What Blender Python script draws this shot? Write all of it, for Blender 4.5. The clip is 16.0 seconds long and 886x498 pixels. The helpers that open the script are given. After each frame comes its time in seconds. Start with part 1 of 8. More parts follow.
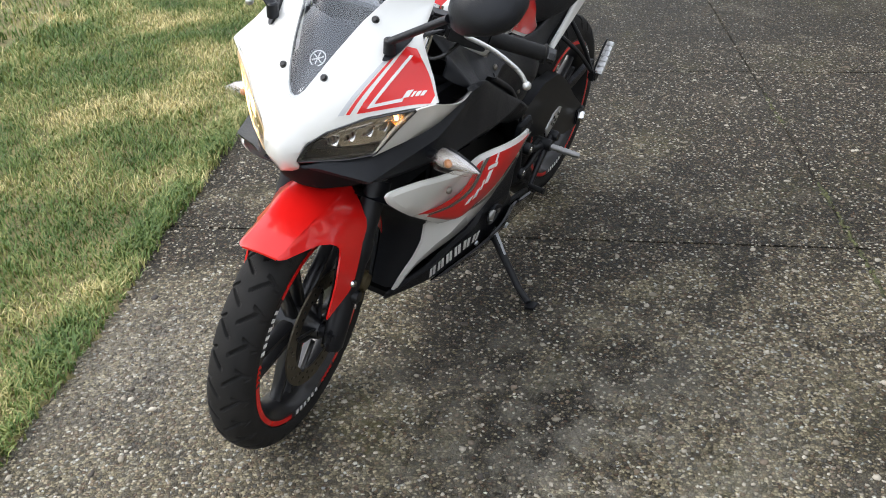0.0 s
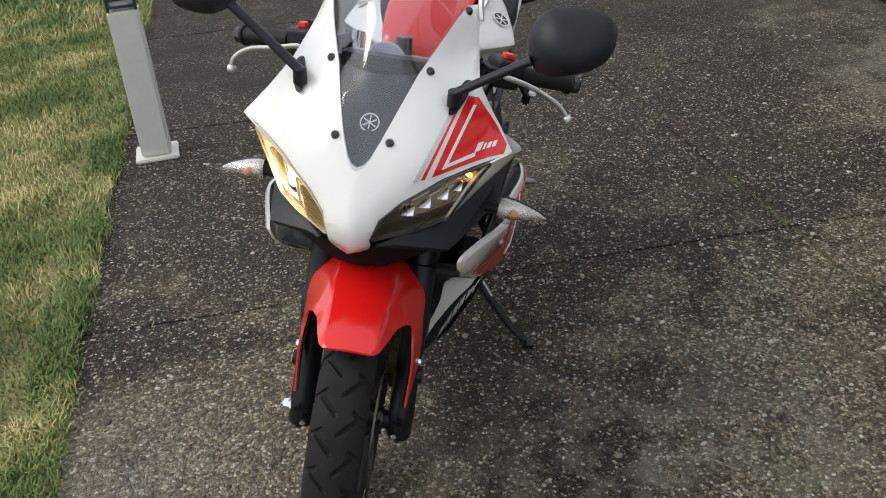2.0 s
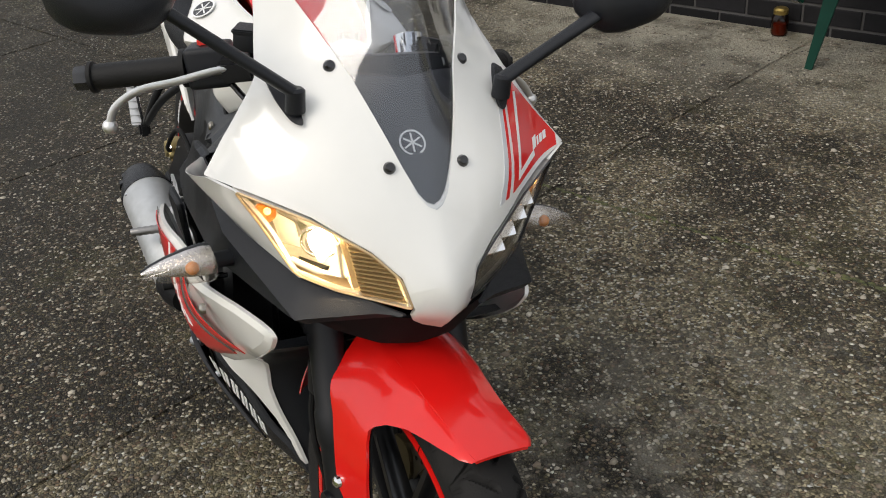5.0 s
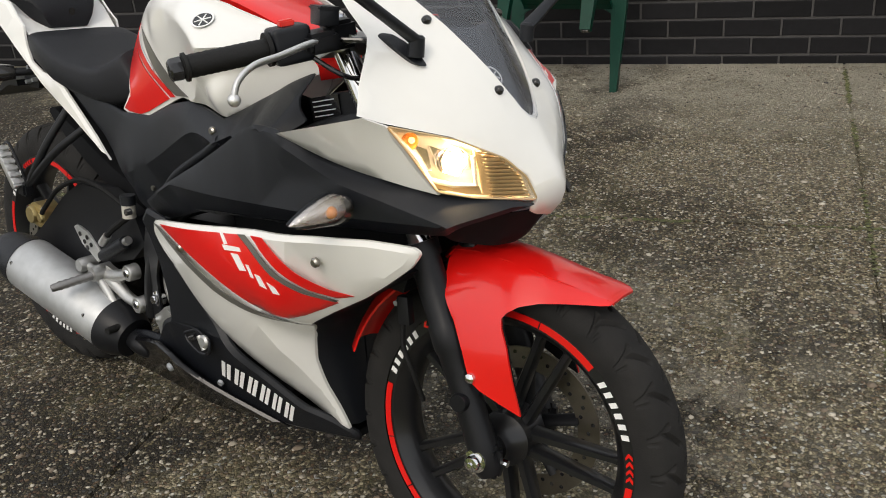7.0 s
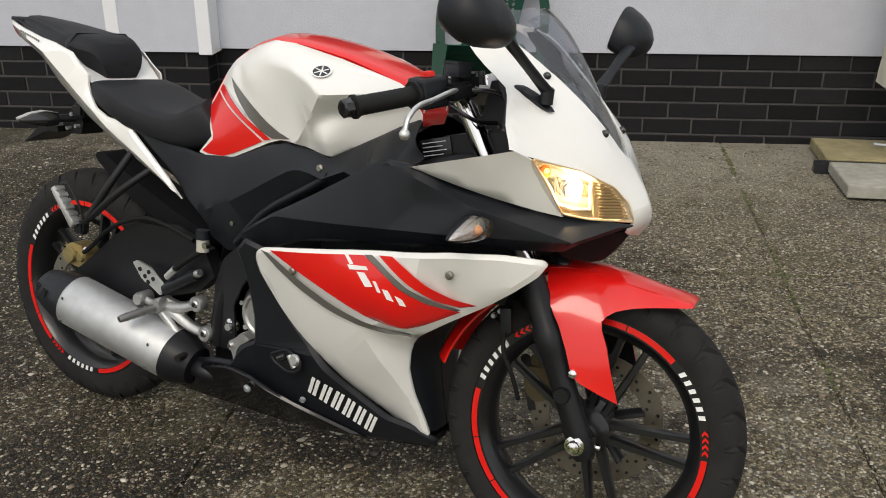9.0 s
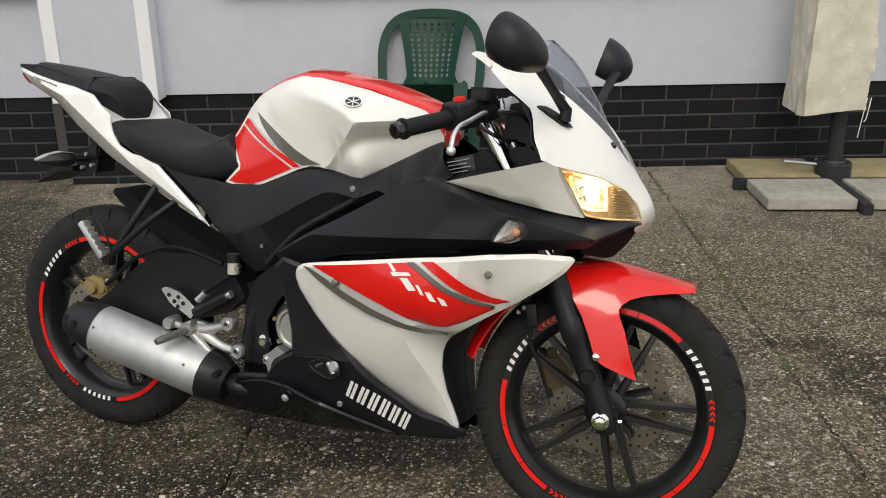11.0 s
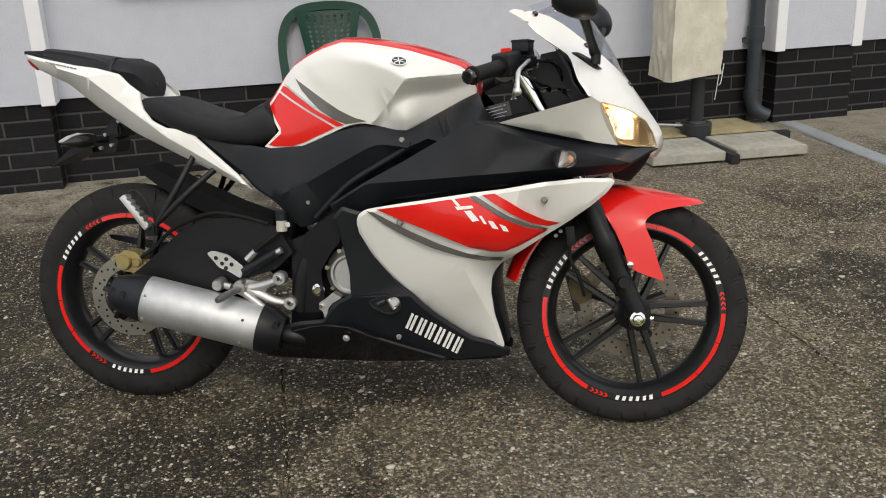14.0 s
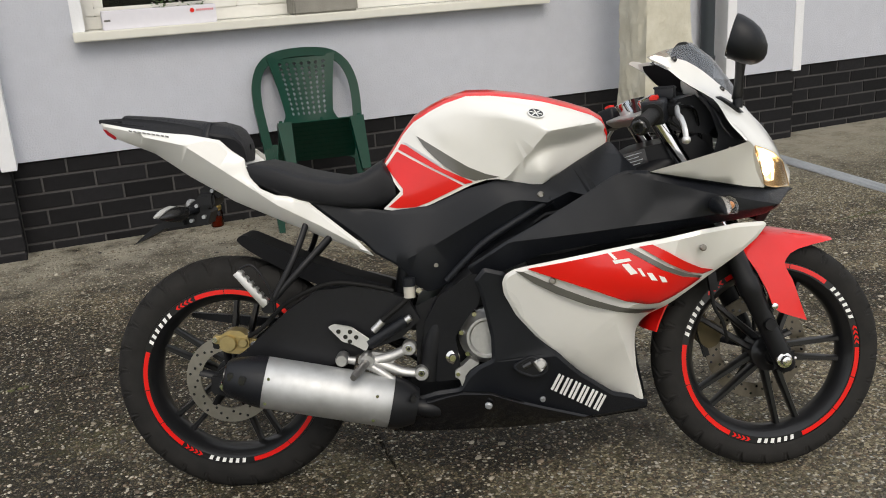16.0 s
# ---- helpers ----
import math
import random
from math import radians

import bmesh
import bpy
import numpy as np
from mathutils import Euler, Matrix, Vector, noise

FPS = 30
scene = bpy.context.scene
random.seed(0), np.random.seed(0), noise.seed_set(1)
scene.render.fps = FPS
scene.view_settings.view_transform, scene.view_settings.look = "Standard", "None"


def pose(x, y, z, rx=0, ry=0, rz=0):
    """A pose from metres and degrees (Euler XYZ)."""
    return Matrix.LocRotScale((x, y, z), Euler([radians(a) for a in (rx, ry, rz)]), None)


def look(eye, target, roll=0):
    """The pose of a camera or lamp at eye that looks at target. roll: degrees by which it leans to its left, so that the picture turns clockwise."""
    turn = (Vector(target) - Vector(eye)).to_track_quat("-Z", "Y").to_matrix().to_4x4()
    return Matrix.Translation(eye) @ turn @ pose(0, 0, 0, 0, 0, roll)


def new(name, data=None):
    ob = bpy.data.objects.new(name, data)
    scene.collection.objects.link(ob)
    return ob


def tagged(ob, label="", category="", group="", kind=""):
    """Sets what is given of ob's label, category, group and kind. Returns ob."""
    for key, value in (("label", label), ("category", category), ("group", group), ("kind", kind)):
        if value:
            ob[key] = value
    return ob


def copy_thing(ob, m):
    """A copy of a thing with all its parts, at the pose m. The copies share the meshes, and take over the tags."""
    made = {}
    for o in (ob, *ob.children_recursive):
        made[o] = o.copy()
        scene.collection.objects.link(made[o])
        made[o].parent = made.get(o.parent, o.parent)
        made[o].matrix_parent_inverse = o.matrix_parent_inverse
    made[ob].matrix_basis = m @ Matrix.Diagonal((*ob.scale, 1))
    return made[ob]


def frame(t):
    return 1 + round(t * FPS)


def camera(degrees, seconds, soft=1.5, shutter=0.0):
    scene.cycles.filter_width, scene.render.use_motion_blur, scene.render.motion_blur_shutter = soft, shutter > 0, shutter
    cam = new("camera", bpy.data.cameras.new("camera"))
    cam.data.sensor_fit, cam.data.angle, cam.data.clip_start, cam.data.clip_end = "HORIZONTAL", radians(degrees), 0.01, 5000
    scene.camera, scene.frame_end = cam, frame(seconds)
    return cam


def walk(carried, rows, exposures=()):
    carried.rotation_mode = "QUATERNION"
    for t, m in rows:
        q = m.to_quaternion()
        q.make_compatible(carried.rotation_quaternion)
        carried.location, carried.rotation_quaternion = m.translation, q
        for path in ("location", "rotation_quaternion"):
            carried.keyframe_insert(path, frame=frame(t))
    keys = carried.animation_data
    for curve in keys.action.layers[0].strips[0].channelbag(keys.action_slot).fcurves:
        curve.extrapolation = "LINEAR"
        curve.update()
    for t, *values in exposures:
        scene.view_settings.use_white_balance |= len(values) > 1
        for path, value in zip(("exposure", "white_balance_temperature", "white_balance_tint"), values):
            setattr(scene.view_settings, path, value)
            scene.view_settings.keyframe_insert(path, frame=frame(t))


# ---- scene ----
cam = camera(51.4, 16.0, 1.0)
METRES, EYE, TILT, LEAN, TURN = 4.92, 1.3985, 0.0, 0.0, 96.5
ROWS = [
    (0.0, 0.0, 0.0, 0.0, -1.41, -29.79, 2.46),
    (0.5, -0.0345, 0.0079, 0.0025, -7.68, -29.16, 2.44),
    (1.0, -0.0652, 0.0147, 0.0037, -10.28, -28.8, 1.61),
    (1.5, -0.0858, 0.0348, 0.0032, -13.93, -28.27, 3.3),
    (2.0, -0.1104, 0.055, 0.0045, -19.52, -29.42, 4.27),
    (2.5, -0.1422, 0.0732, 0.004, -28.36, -29.92, 4.46),
    (3.0, -0.1726, 0.0879, 0.0034, -33.48, -30.89, 3.6),
    (3.5, -0.1795, 0.1163, -0.0012, -37.24, -31.7, 4.19),
    (6.0, -0.2618, 0.2661, -0.0289, -71.0, -27.75, 2.87),
    (6.5, -0.3054, 0.2914, -0.0311, -76.5, -27.23, 3.54),
    (7.0, -0.3144, 0.3072, -0.0308, -80.78, -26.52, 4.59),
    (7.5, -0.322, 0.334, -0.0306, -85.02, -26.04, 5.98),
    (8.0, -0.3349, 0.3534, -0.0271, -89.65, -24.61, 4.88),
    (8.5, -0.3625, 0.3841, -0.0254, -92.15, -22.93, 1.53),
    (9.0, -0.3782, 0.4014, -0.0248, -90.83, -21.86, 0.28),
    (11.5, -0.4481, 0.466, -0.0219, -98.11, -18.1, 0.96),
    (12.0, -0.4867, 0.4728, -0.0295, -99.06, -19.02, 1.47),
    (12.5, -0.5, 0.488, -0.0282, -101.67, -18.54, 1.35),
    (13.0, -0.4887, 0.5324, -0.0291, -105.76, -17.85, 1.68),
    (13.5, -0.4788, 0.5633, -0.0307, -106.85, -18.64, 1.73),
    (14.0, -0.4504, 0.5821, -0.0348, -110.62, -19.11, 2.1),
    (14.5, -0.4285, 0.6041, -0.0269, -113.83, -18.73, 2.37),
    (15.0, -0.4126, 0.6278, -0.0226, -115.68, -17.93, 3.3),
    (15.5, -0.3921, 0.6675, -0.0202, -118.81, -17.32, 3.84),
    (16.0, -0.3724, 0.6914, -0.0227, -119.55, -17.51, 3.38),
]
ENDS = [(3.7, look((1.734, -0.662, 1.389), (0.264, 0.184, 0.329), -5.3)), (5.8, look((1.167, -1.062, 1.259), (0.261, 0.452, 0.318), -3.7)), (9.2, look((0.500, -1.777, 1.277), (0.304, 0.072, 0.540), -0.6)), (11.3, look((0.250, -2.101, 1.288), (0.295, -0.205, 0.654), -1.0))]
walk(cam, sorted(ENDS + [(t, pose(2.274, 0.285, EYE, TILT, LEAN, TURN) @ pose(METRES * x, METRES * y, METRES * z, 90 + pitch, roll, yaw)) for t, x, y, z, yaw, pitch, roll in ROWS], key=lambda row: row[0]), [(0, 1.15, 6380, 10), (1.0, 1.15, 6380, 10), (1.5, 0.80, 6500, 10), (2.0, 0.49, 6500, 10), (2.5, 0.36, 6520, 10), (3.5, 0.30, 6550, 10), (6, 0.39, 6900, 10), (9, 0.37, 6900, 10), (12, 0.40, 6900, 10), (16, 0.42, 6900, 10)])

# ---- world and sun ----
SUN_UP, SUN_TURN = 46.0, 188.0
world = bpy.data.worlds.new("sky")
scene.world = world
world.use_nodes = True
wn = world.node_tree.nodes
sky = wn.new("ShaderNodeTexSky")
sky.sky_type = "NISHITA"
sky.sun_disc = False
sky.sun_elevation, sky.sun_rotation = radians(SUN_UP), radians(SUN_TURN)
sky.air_density, sky.dust_density, sky.ozone_density = 1.0, 4.0, 0.6
veil = wn.new("ShaderNodeMix")
veil.data_type = "RGBA"
veil.inputs[0].default_value = 0.72
veil.inputs[7].default_value = (10.4, 10.9, 11.7, 1)
world.node_tree.links.new(sky.outputs[0], veil.inputs[6])
world.node_tree.links.new(veil.outputs[2], wn["Background"].inputs[0])
wn["Background"].inputs[1].default_value = 0.085
sun_data = bpy.data.lights.new("sun", "SUN")
sun_data.energy, sun_data.angle, sun_data.color = 0.9, radians(25), (1.0, 0.96, 0.9)
sun = new("sun", sun_data)
# the light comes from behind the walker, over the lawn
sun.matrix_world = look((-1.0, -7.0, 7.5), (0, 0, 0))


# ---- materials ----
def mat(name, base, rough=0.5, metal=0.0, vary=0.12, scale=40.0, bump=0.0, bscale=None, coat=0.0, spec=0.5, tint=None, wear=0.0):
    """A surface with variation at two scales, in metres of the object's own space."""
    m = bpy.data.materials.new(name)
    m.use_nodes = True
    nt = m.node_tree
    n, l = nt.nodes, nt.links
    b = n["Principled BSDF"]
    co = n.new("ShaderNodeTexCoord")
    fine, broad = n.new("ShaderNodeTexNoise"), n.new("ShaderNodeTexNoise")
    fine.inputs["Scale"].default_value, broad.inputs["Scale"].default_value = scale, scale * 0.09
    fine.inputs["Detail"].default_value = 6
    for t in (fine, broad):
        l.new(co.outputs["Object"], t.inputs["Vector"])
    add = n.new("ShaderNodeMath")
    add.operation = "ADD"
    l.new(fine.outputs[0], add.inputs[0])
    l.new(broad.outputs[0], add.inputs[1])
    ramp = n.new("ShaderNodeMapRange")
    ramp.inputs[1].default_value, ramp.inputs[2].default_value = 0.6, 1.4
    l.new(add.outputs[0], ramp.inputs[0])
    mix = n.new("ShaderNodeMix")
    mix.data_type = "RGBA"
    l.new(ramp.outputs[0], mix.inputs[0])
    lo = tint or tuple(c * (1 - vary) for c in base)
    hi = tuple(min(1, c * (1 + vary)) for c in base)
    mix.inputs[6].default_value, mix.inputs[7].default_value = (*lo, 1), (*hi, 1)
    l.new(mix.outputs[2], b.inputs["Base Color"])
    rr = n.new("ShaderNodeMapRange")
    rr.inputs[3].default_value, rr.inputs[4].default_value = max(0.02, rough - 0.08 - wear), min(1, rough + 0.08 + wear)
    l.new(broad.outputs[0], rr.inputs[0])
    l.new(rr.outputs[0], b.inputs["Roughness"])
    b.inputs["Metallic"].default_value = metal
    b.inputs["Coat Weight"].default_value = coat
    b.inputs["Coat Roughness"].default_value = 0.06
    b.inputs["Specular IOR Level"].default_value = spec
    if bump:
        bt = n.new("ShaderNodeTexNoise")
        bt.inputs["Scale"].default_value = bscale or scale * 4
        bt.inputs["Detail"].default_value = 4
        l.new(co.outputs["Object"], bt.inputs["Vector"])
        bp = n.new("ShaderNodeBump")
        bp.inputs["Strength"].default_value, bp.inputs["Distance"].default_value = 1.0, bump
        l.new(bt.outputs[0], bp.inputs["Height"])
        l.new(bp.outputs[0], b.inputs["Normal"])
    return m


def glow(name, color, strength):
    m = bpy.data.materials.new(name)
    m.use_nodes = True
    b = m.node_tree.nodes["Principled BSDF"]
    b.inputs["Base Color"].default_value = (*color, 1)
    b.inputs["Emission Color"].default_value = (*color, 1)
    b.inputs["Emission Strength"].default_value = strength
    return m


def clear(name, tint, see=0.85, rough=0.04, gloss=0.035):
    """Thin clear plastic or glass: gloss over see-through."""
    m = bpy.data.materials.new(name)
    m.use_nodes = True
    nt = m.node_tree
    n, l = nt.nodes, nt.links
    n.remove(n["Principled BSDF"])
    tr, gl, mx, fr = n.new("ShaderNodeBsdfTransparent"), n.new("ShaderNodeBsdfGlossy"), n.new("ShaderNodeMixShader"), n.new("ShaderNodeLayerWeight")
    tr.inputs[0].default_value = (*(c * see for c in tint), 1)
    gl.inputs["Roughness"].default_value = rough
    # gloss rises towards grazing, the same from both sides of the thin sheet
    pw, ad = n.new("ShaderNodeMath"), n.new("ShaderNodeMath")
    pw.operation, ad.operation = "POWER", "MULTIPLY_ADD"
    pw.inputs[1].default_value, ad.inputs[1].default_value, ad.inputs[2].default_value = 4.0, 0.75, gloss
    l.new(fr.outputs["Facing"], pw.inputs[0])
    l.new(pw.outputs[0], ad.inputs[0])
    l.new(ad.outputs[0], mx.inputs[0])
    l.new(tr.outputs[0], mx.inputs[1])
    l.new(gl.outputs[0], mx.inputs[2])
    l.new(mx.outputs[0], n["Material Output"].inputs[0])
    return m


WHITE = mat("white_paint", (0.775, 0.77, 0.735), 0.30, vary=0.02, scale=30, coat=0.9)
RED = mat("red_paint", (0.70, 0.0085, 0.007), 0.32, vary=0.04, scale=30, spec=0.3, coat=0.8)
GREYD = mat("grey_film", (0.115, 0.112, 0.100), 0.35, vary=0.05, coat=0.6)
STEEL = mat("dull_steel", (0.34, 0.32, 0.29), 0.34, metal=1.0, vary=0.15, scale=200)
SILVERD = mat("silver_film", (0.55, 0.56, 0.58), 0.35, vary=0.04, coat=0.3)
BLACK = mat("black_moulded_plastic", (0.0074, 0.0086, 0.0116), 0.42, spec=0.33, vary=0.15, scale=60, bump=0.0004, bscale=900)
GLOSSB = mat("black_gloss", (0.015, 0.015, 0.016), 0.22, vary=0.1, coat=0.3)
SATINB = mat("black_satin_metal", (0.0082, 0.0086, 0.0102), 0.40, spec=0.28, vary=0.2, scale=80)
WHEELB = mat("wheel_black_lacquer", (0.0095, 0.0098, 0.011), 0.32, spec=0.4, vary=0.15, scale=60, coat=0.25)
RUBBER = mat("tyre_rubber", (0.018, 0.0170, 0.0160), 0.78, vary=0.35, spec=0.22, scale=25, bump=0.0006, bscale=400, tint=(0.009, 0.009, 0.009))
GRIPR = mat("grip_rubber", (0.010, 0.010, 0.010), 0.6, spec=0.25, vary=0.2, bump=0.0006, bscale=300)
SEATV = mat("seat_vinyl", (0.0068, 0.0074, 0.0098), 0.5, spec=0.32, vary=0.12, scale=50, bump=0.0008, bscale=700)
MATTB = mat("matt_black_plastic", (0.0062, 0.0066, 0.0078), 0.72, spec=0.15, vary=0.15, scale=60)
PIANO = mat("piano_black", (0.006, 0.006, 0.007), 0.16, vary=0.1, spec=0.25, coat=0.25)
ALU = mat("brushed_aluminium", (0.72, 0.72, 0.71), 0.46, metal=1.0, vary=0.06, scale=120)
SILENCER = mat("satin_aluminium", (0.56, 0.57, 0.575), 0.56, metal=0.85, vary=0.10, scale=35, tint=(0.44, 0.45, 0.45))
CAST = mat("cast_aluminium", (0.48, 0.48, 0.47), 0.42, metal=0.9, vary=0.12, scale=90, bump=0.0005, bscale=500)
CHROME = mat("chrome", (0.8, 0.8, 0.8), 0.1, metal=1.0, vary=0.03)
DISC_DULL = mat("dull_disc_steel", (0.17, 0.15, 0.12), 0.42, metal=1.0, vary=0.2, scale=60)
DISC = mat("brake_disc_steel", (0.33, 0.31, 0.27), 0.40, metal=1.0, vary=0.15, scale=60)
GOLD = mat("gold_anodised", (0.40, 0.32, 0.15), 0.42, metal=0.85, vary=0.15, scale=80)
BRASS = mat("brass_lid", (0.45, 0.32, 0.10), 0.35, metal=0.9)
LETTER = mat("white_lettering", (0.82, 0.82, 0.80), 0.4, vary=0.03)
SCREEN = clear("smoked_screen", (0.93, 0.95, 0.98), 0.91, gloss=0.075)
SCREEN_DARK = mat("dark_inner_panel", (0.055, 0.057, 0.064), 0.35, vary=0.08, scale=30)
LENS = clear("clear_lens", (1, 0.98, 0.95), 0.96, gloss=0.07)
INDREF = mat("indicator_reflector", (0.62, 0.59, 0.57), 0.22, metal=0.85, vary=0.1, scale=300, bump=0.002, bscale=260)
REFLECT = mat("lamp_reflector", (0.86, 0.83, 0.77), 0.30, metal=0.35, vary=0.02)
HOSE = mat("black_hose", (0.008, 0.008, 0.008), 0.7, spec=0.2)
# the low beam's warm glow is painted into this bezel colour
LAMPLIT = mat("lamplit_bezel", (0.56, 0.41, 0.23), 0.3, metal=0.4, vary=0.05)
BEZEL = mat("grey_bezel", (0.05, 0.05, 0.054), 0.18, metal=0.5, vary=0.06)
MIRROR = mat("faceted_reflector", (0.90, 0.88, 0.84), 0.16, metal=0.95, vary=0.03)
LAMP = glow("low_beam", (1.0, 0.78, 0.48), 135.0)
LAMP_S = glow("position_lamp", (1.0, 0.50, 0.15), 4.0)
CUP = mat("amber_cup", (0.80, 0.46, 0.17), 0.25, metal=0.7, vary=0.05)
AMBER = mat("amber_bulb", (0.62, 0.26, 0.09), 0.3)
REDLENS = mat("red_lens", (0.45, 0.02, 0.03), 0.15, coat=0.5)
SWITCH = mat("red_switch", (0.75, 0.03, 0.02), 0.4)
GREEN = mat("green_plastic", (0.0016, 0.035, 0.0215), 0.32, vary=0.15, spec=0.11, scale=20, bump=0.0003, bscale=200)
RENDER_W = mat("lavender_render", (0.515, 0.533, 0.588), 0.9, vary=0.05, scale=14, bump=0.0032, bscale=120)
WHITE_W = mat("white_masonry_paint", (0.78, 0.79, 0.81), 0.8, vary=0.03, scale=20, bump=0.002, bscale=160)
MORTAR = mat("grey_mortar", (0.070, 0.068, 0.066), 0.95, vary=0.2, scale=60, bump=0.002, bscale=300)
SILL = mat("cream_sill", (0.70, 0.69, 0.62), 0.5, vary=0.05, scale=20)
UPVC = mat("white_window_frame", (0.74, 0.73, 0.68), 0.35, vary=0.04)
WINGLASS = clear("window_glass", (0.5, 0.55, 0.55), 0.8)
ROOM_SHADE = mat("room_shade", (0.05, 0.05, 0.055), 0.9)
CANVAS = mat("cream_canvas", (0.64, 0.62, 0.53), 0.85, vary=0.12, scale=9, bump=0.004, bscale=60, tint=(0.47, 0.44, 0.34))
POLE = mat("anthracite_pole", (0.018, 0.020, 0.023), 0.4, vary=0.1)
PIPE = mat("grey_downpipe", (0.028, 0.036, 0.043), 0.42, vary=0.12)
SLABM = mat("concrete_slab", (0.38, 0.37, 0.32), 0.9, vary=0.14, scale=26, bump=0.001, bscale=300, tint=(0.22, 0.21, 0.17))
SLABY = mat("lichen_stained_slab", (0.33, 0.28, 0.15), 0.9, vary=0.2, scale=16, bump=0.001, bscale=300, tint=(0.19, 0.165, 0.09))
GALV = mat("galvanised_steel", (0.42, 0.44, 0.46), 0.5, metal=0.6, vary=0.15)
BOLLARD = mat("light_grey_bollard", (0.62, 0.62, 0.56), 0.45, vary=0.06, scale=20)
PLANTER = mat("weathered_planter", (0.26, 0.25, 0.22), 0.9, vary=0.2, scale=20, bump=0.002, bscale=120)
LEAF = mat("leaf", (0.05, 0.10, 0.025), 0.6, vary=0.4, scale=60)
PETAL = mat("petal", (0.78, 0.74, 0.72), 0.6, vary=0.1)
AMBERGL = clear("amber_glass", (0.55, 0.22, 0.05), 0.7)


def brick_mat():
    m = mat("anthracite_brick", (0.0085, 0.0082, 0.0092), 0.62, vary=0.3, scale=30, spec=0.2, bump=0.0015, bscale=160)
    n, l = m.node_tree.nodes, m.node_tree.links
    info, mul, hs = n.new("ShaderNodeObjectInfo"), n.new("ShaderNodeMapRange"), n.new("ShaderNodeHueSaturation")
    mul.inputs[3].default_value, mul.inputs[4].default_value = 0.7, 1.7
    l.new(info.outputs["Random"], mul.inputs[0])
    b = n["Principled BSDF"]
    src = b.inputs["Base Color"].links[0].from_socket
    l.new(src, hs.inputs["Color"])
    l.new(mul.outputs[0], hs.inputs["Value"])
    l.new(hs.outputs[0], b.inputs["Base Color"])
    return m


BRICK = brick_mat()


def aggregate():
    """Washed aggregate: mixed pebbles in grey-brown cement, with moss, dust, pale and dark areas, and shade painted
    round the motorcycle.
    """
    m = bpy.data.materials.new("washed_aggregate")
    m.use_nodes = True
    n, l = m.node_tree.nodes, m.node_tree.links
    b = n["Principled BSDF"]
    co = n.new("ShaderNodeNewGeometry").outputs["Position"]

    def noise_(scale, detail=4, rough=0.55):
        t = n.new("ShaderNodeTexNoise")
        t.inputs["Scale"].default_value, t.inputs["Detail"].default_value, t.inputs["Roughness"].default_value = scale, detail, rough
        l.new(co, t.inputs["Vector"])
        return t.outputs[0]

    def rng(src, a, c, lo=0.0, hi=1.0):
        r = n.new("ShaderNodeMapRange")
        r.inputs[1].default_value, r.inputs[2].default_value, r.inputs[3].default_value, r.inputs[4].default_value = a, c, lo, hi
        l.new(src, r.inputs[0])
        return r.outputs[0]

    def mixc(fac, a, c):
        x = n.new("ShaderNodeMix")
        x.data_type = "RGBA"
        for s, v in ((0, fac), (6, a), (7, c)):
            if hasattr(v, "is_linked"):
                l.new(v, x.inputs[s])
            else:
                x.inputs[s].default_value = (*v, 1) if isinstance(v, tuple) else v
        return x.outputs[2]

    def math_(op, a, c):
        x = n.new("ShaderNodeMath")
        x.operation = op
        for s, v in ((0, a), (1, c)):
            if hasattr(v, "is_linked"):
                l.new(v, x.inputs[s])
            else:
                x.inputs[s].default_value = v
        return x.outputs[0]

    def cells(scale, rand=1.0):
        v = n.new("ShaderNodeTexVoronoi")
        v.inputs["Scale"].default_value, v.inputs["Randomness"].default_value = scale, rand
        l.new(co, v.inputs["Vector"])
        return v

    big, small = cells(132), cells(270)
    tone, tone2 = n.new("ShaderNodeSeparateColor"), n.new("ShaderNodeSeparateColor")
    l.new(big.outputs["Color"], tone.inputs[0])
    l.new(small.outputs["Color"], tone2.inputs[0])
    # washed-out areas show more clean stone, most round one point; dirt, lichen and painted-in shade cover the rest
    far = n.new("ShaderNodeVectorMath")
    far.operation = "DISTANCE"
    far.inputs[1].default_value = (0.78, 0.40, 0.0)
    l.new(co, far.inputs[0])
    wash_shade = math_("ADD", rng(noise_(1.25, 7, 0.66), 0.43, 0.58, -0.55, 1.0), rng(far.outputs["Value"], 0.6, 2.1, 0.75, -0.12))
    wash_shade = math_("ADD", wash_shade, rng(noise_(6.5, 5, 0.65), 0.3, 0.7, -0.38, 0.38))
    # dust and rain splash keep a pale strip along the foot of the house
    axes = n.new("ShaderNodeSeparateXYZ")
    l.new(co, axes.inputs[0])
    wash_shade = math_("ADD", wash_shade, rng(axes.outputs[1], 1.6, 2.8, 0.0, 0.75))
    # more clean stone towards +x
    wash_shade = math_("ADD", wash_shade, rng(axes.outputs[0], -1.0, 1.2, -0.32, 0.25))
    # less clean stone along the motorcycle: its shade is put into the colour
    wash_shade = math_("ADD", wash_shade, math_("MULTIPLY", rng(axes.outputs[1], 0.3, 1.1, -0.42, -0.06), rng(axes.outputs[1], -0.7, -0.2, 0.2, 1.0)))
    # less clean stone at the -x end, more beside the house at +x
    wash_shade = math_("ADD", wash_shade, math_("MULTIPLY", rng(axes.outputs[0], -1.25, -1.8, 0.0, -0.55), rng(axes.outputs[1], 1.9, 1.2)))
    wash_shade = math_("ADD", wash_shade, math_("MULTIPLY", rng(axes.outputs[1], 0.3, 1.6, 0.0, 0.80), rng(axes.outputs[0], 0.3, 1.2, 0.0, 1.0)))
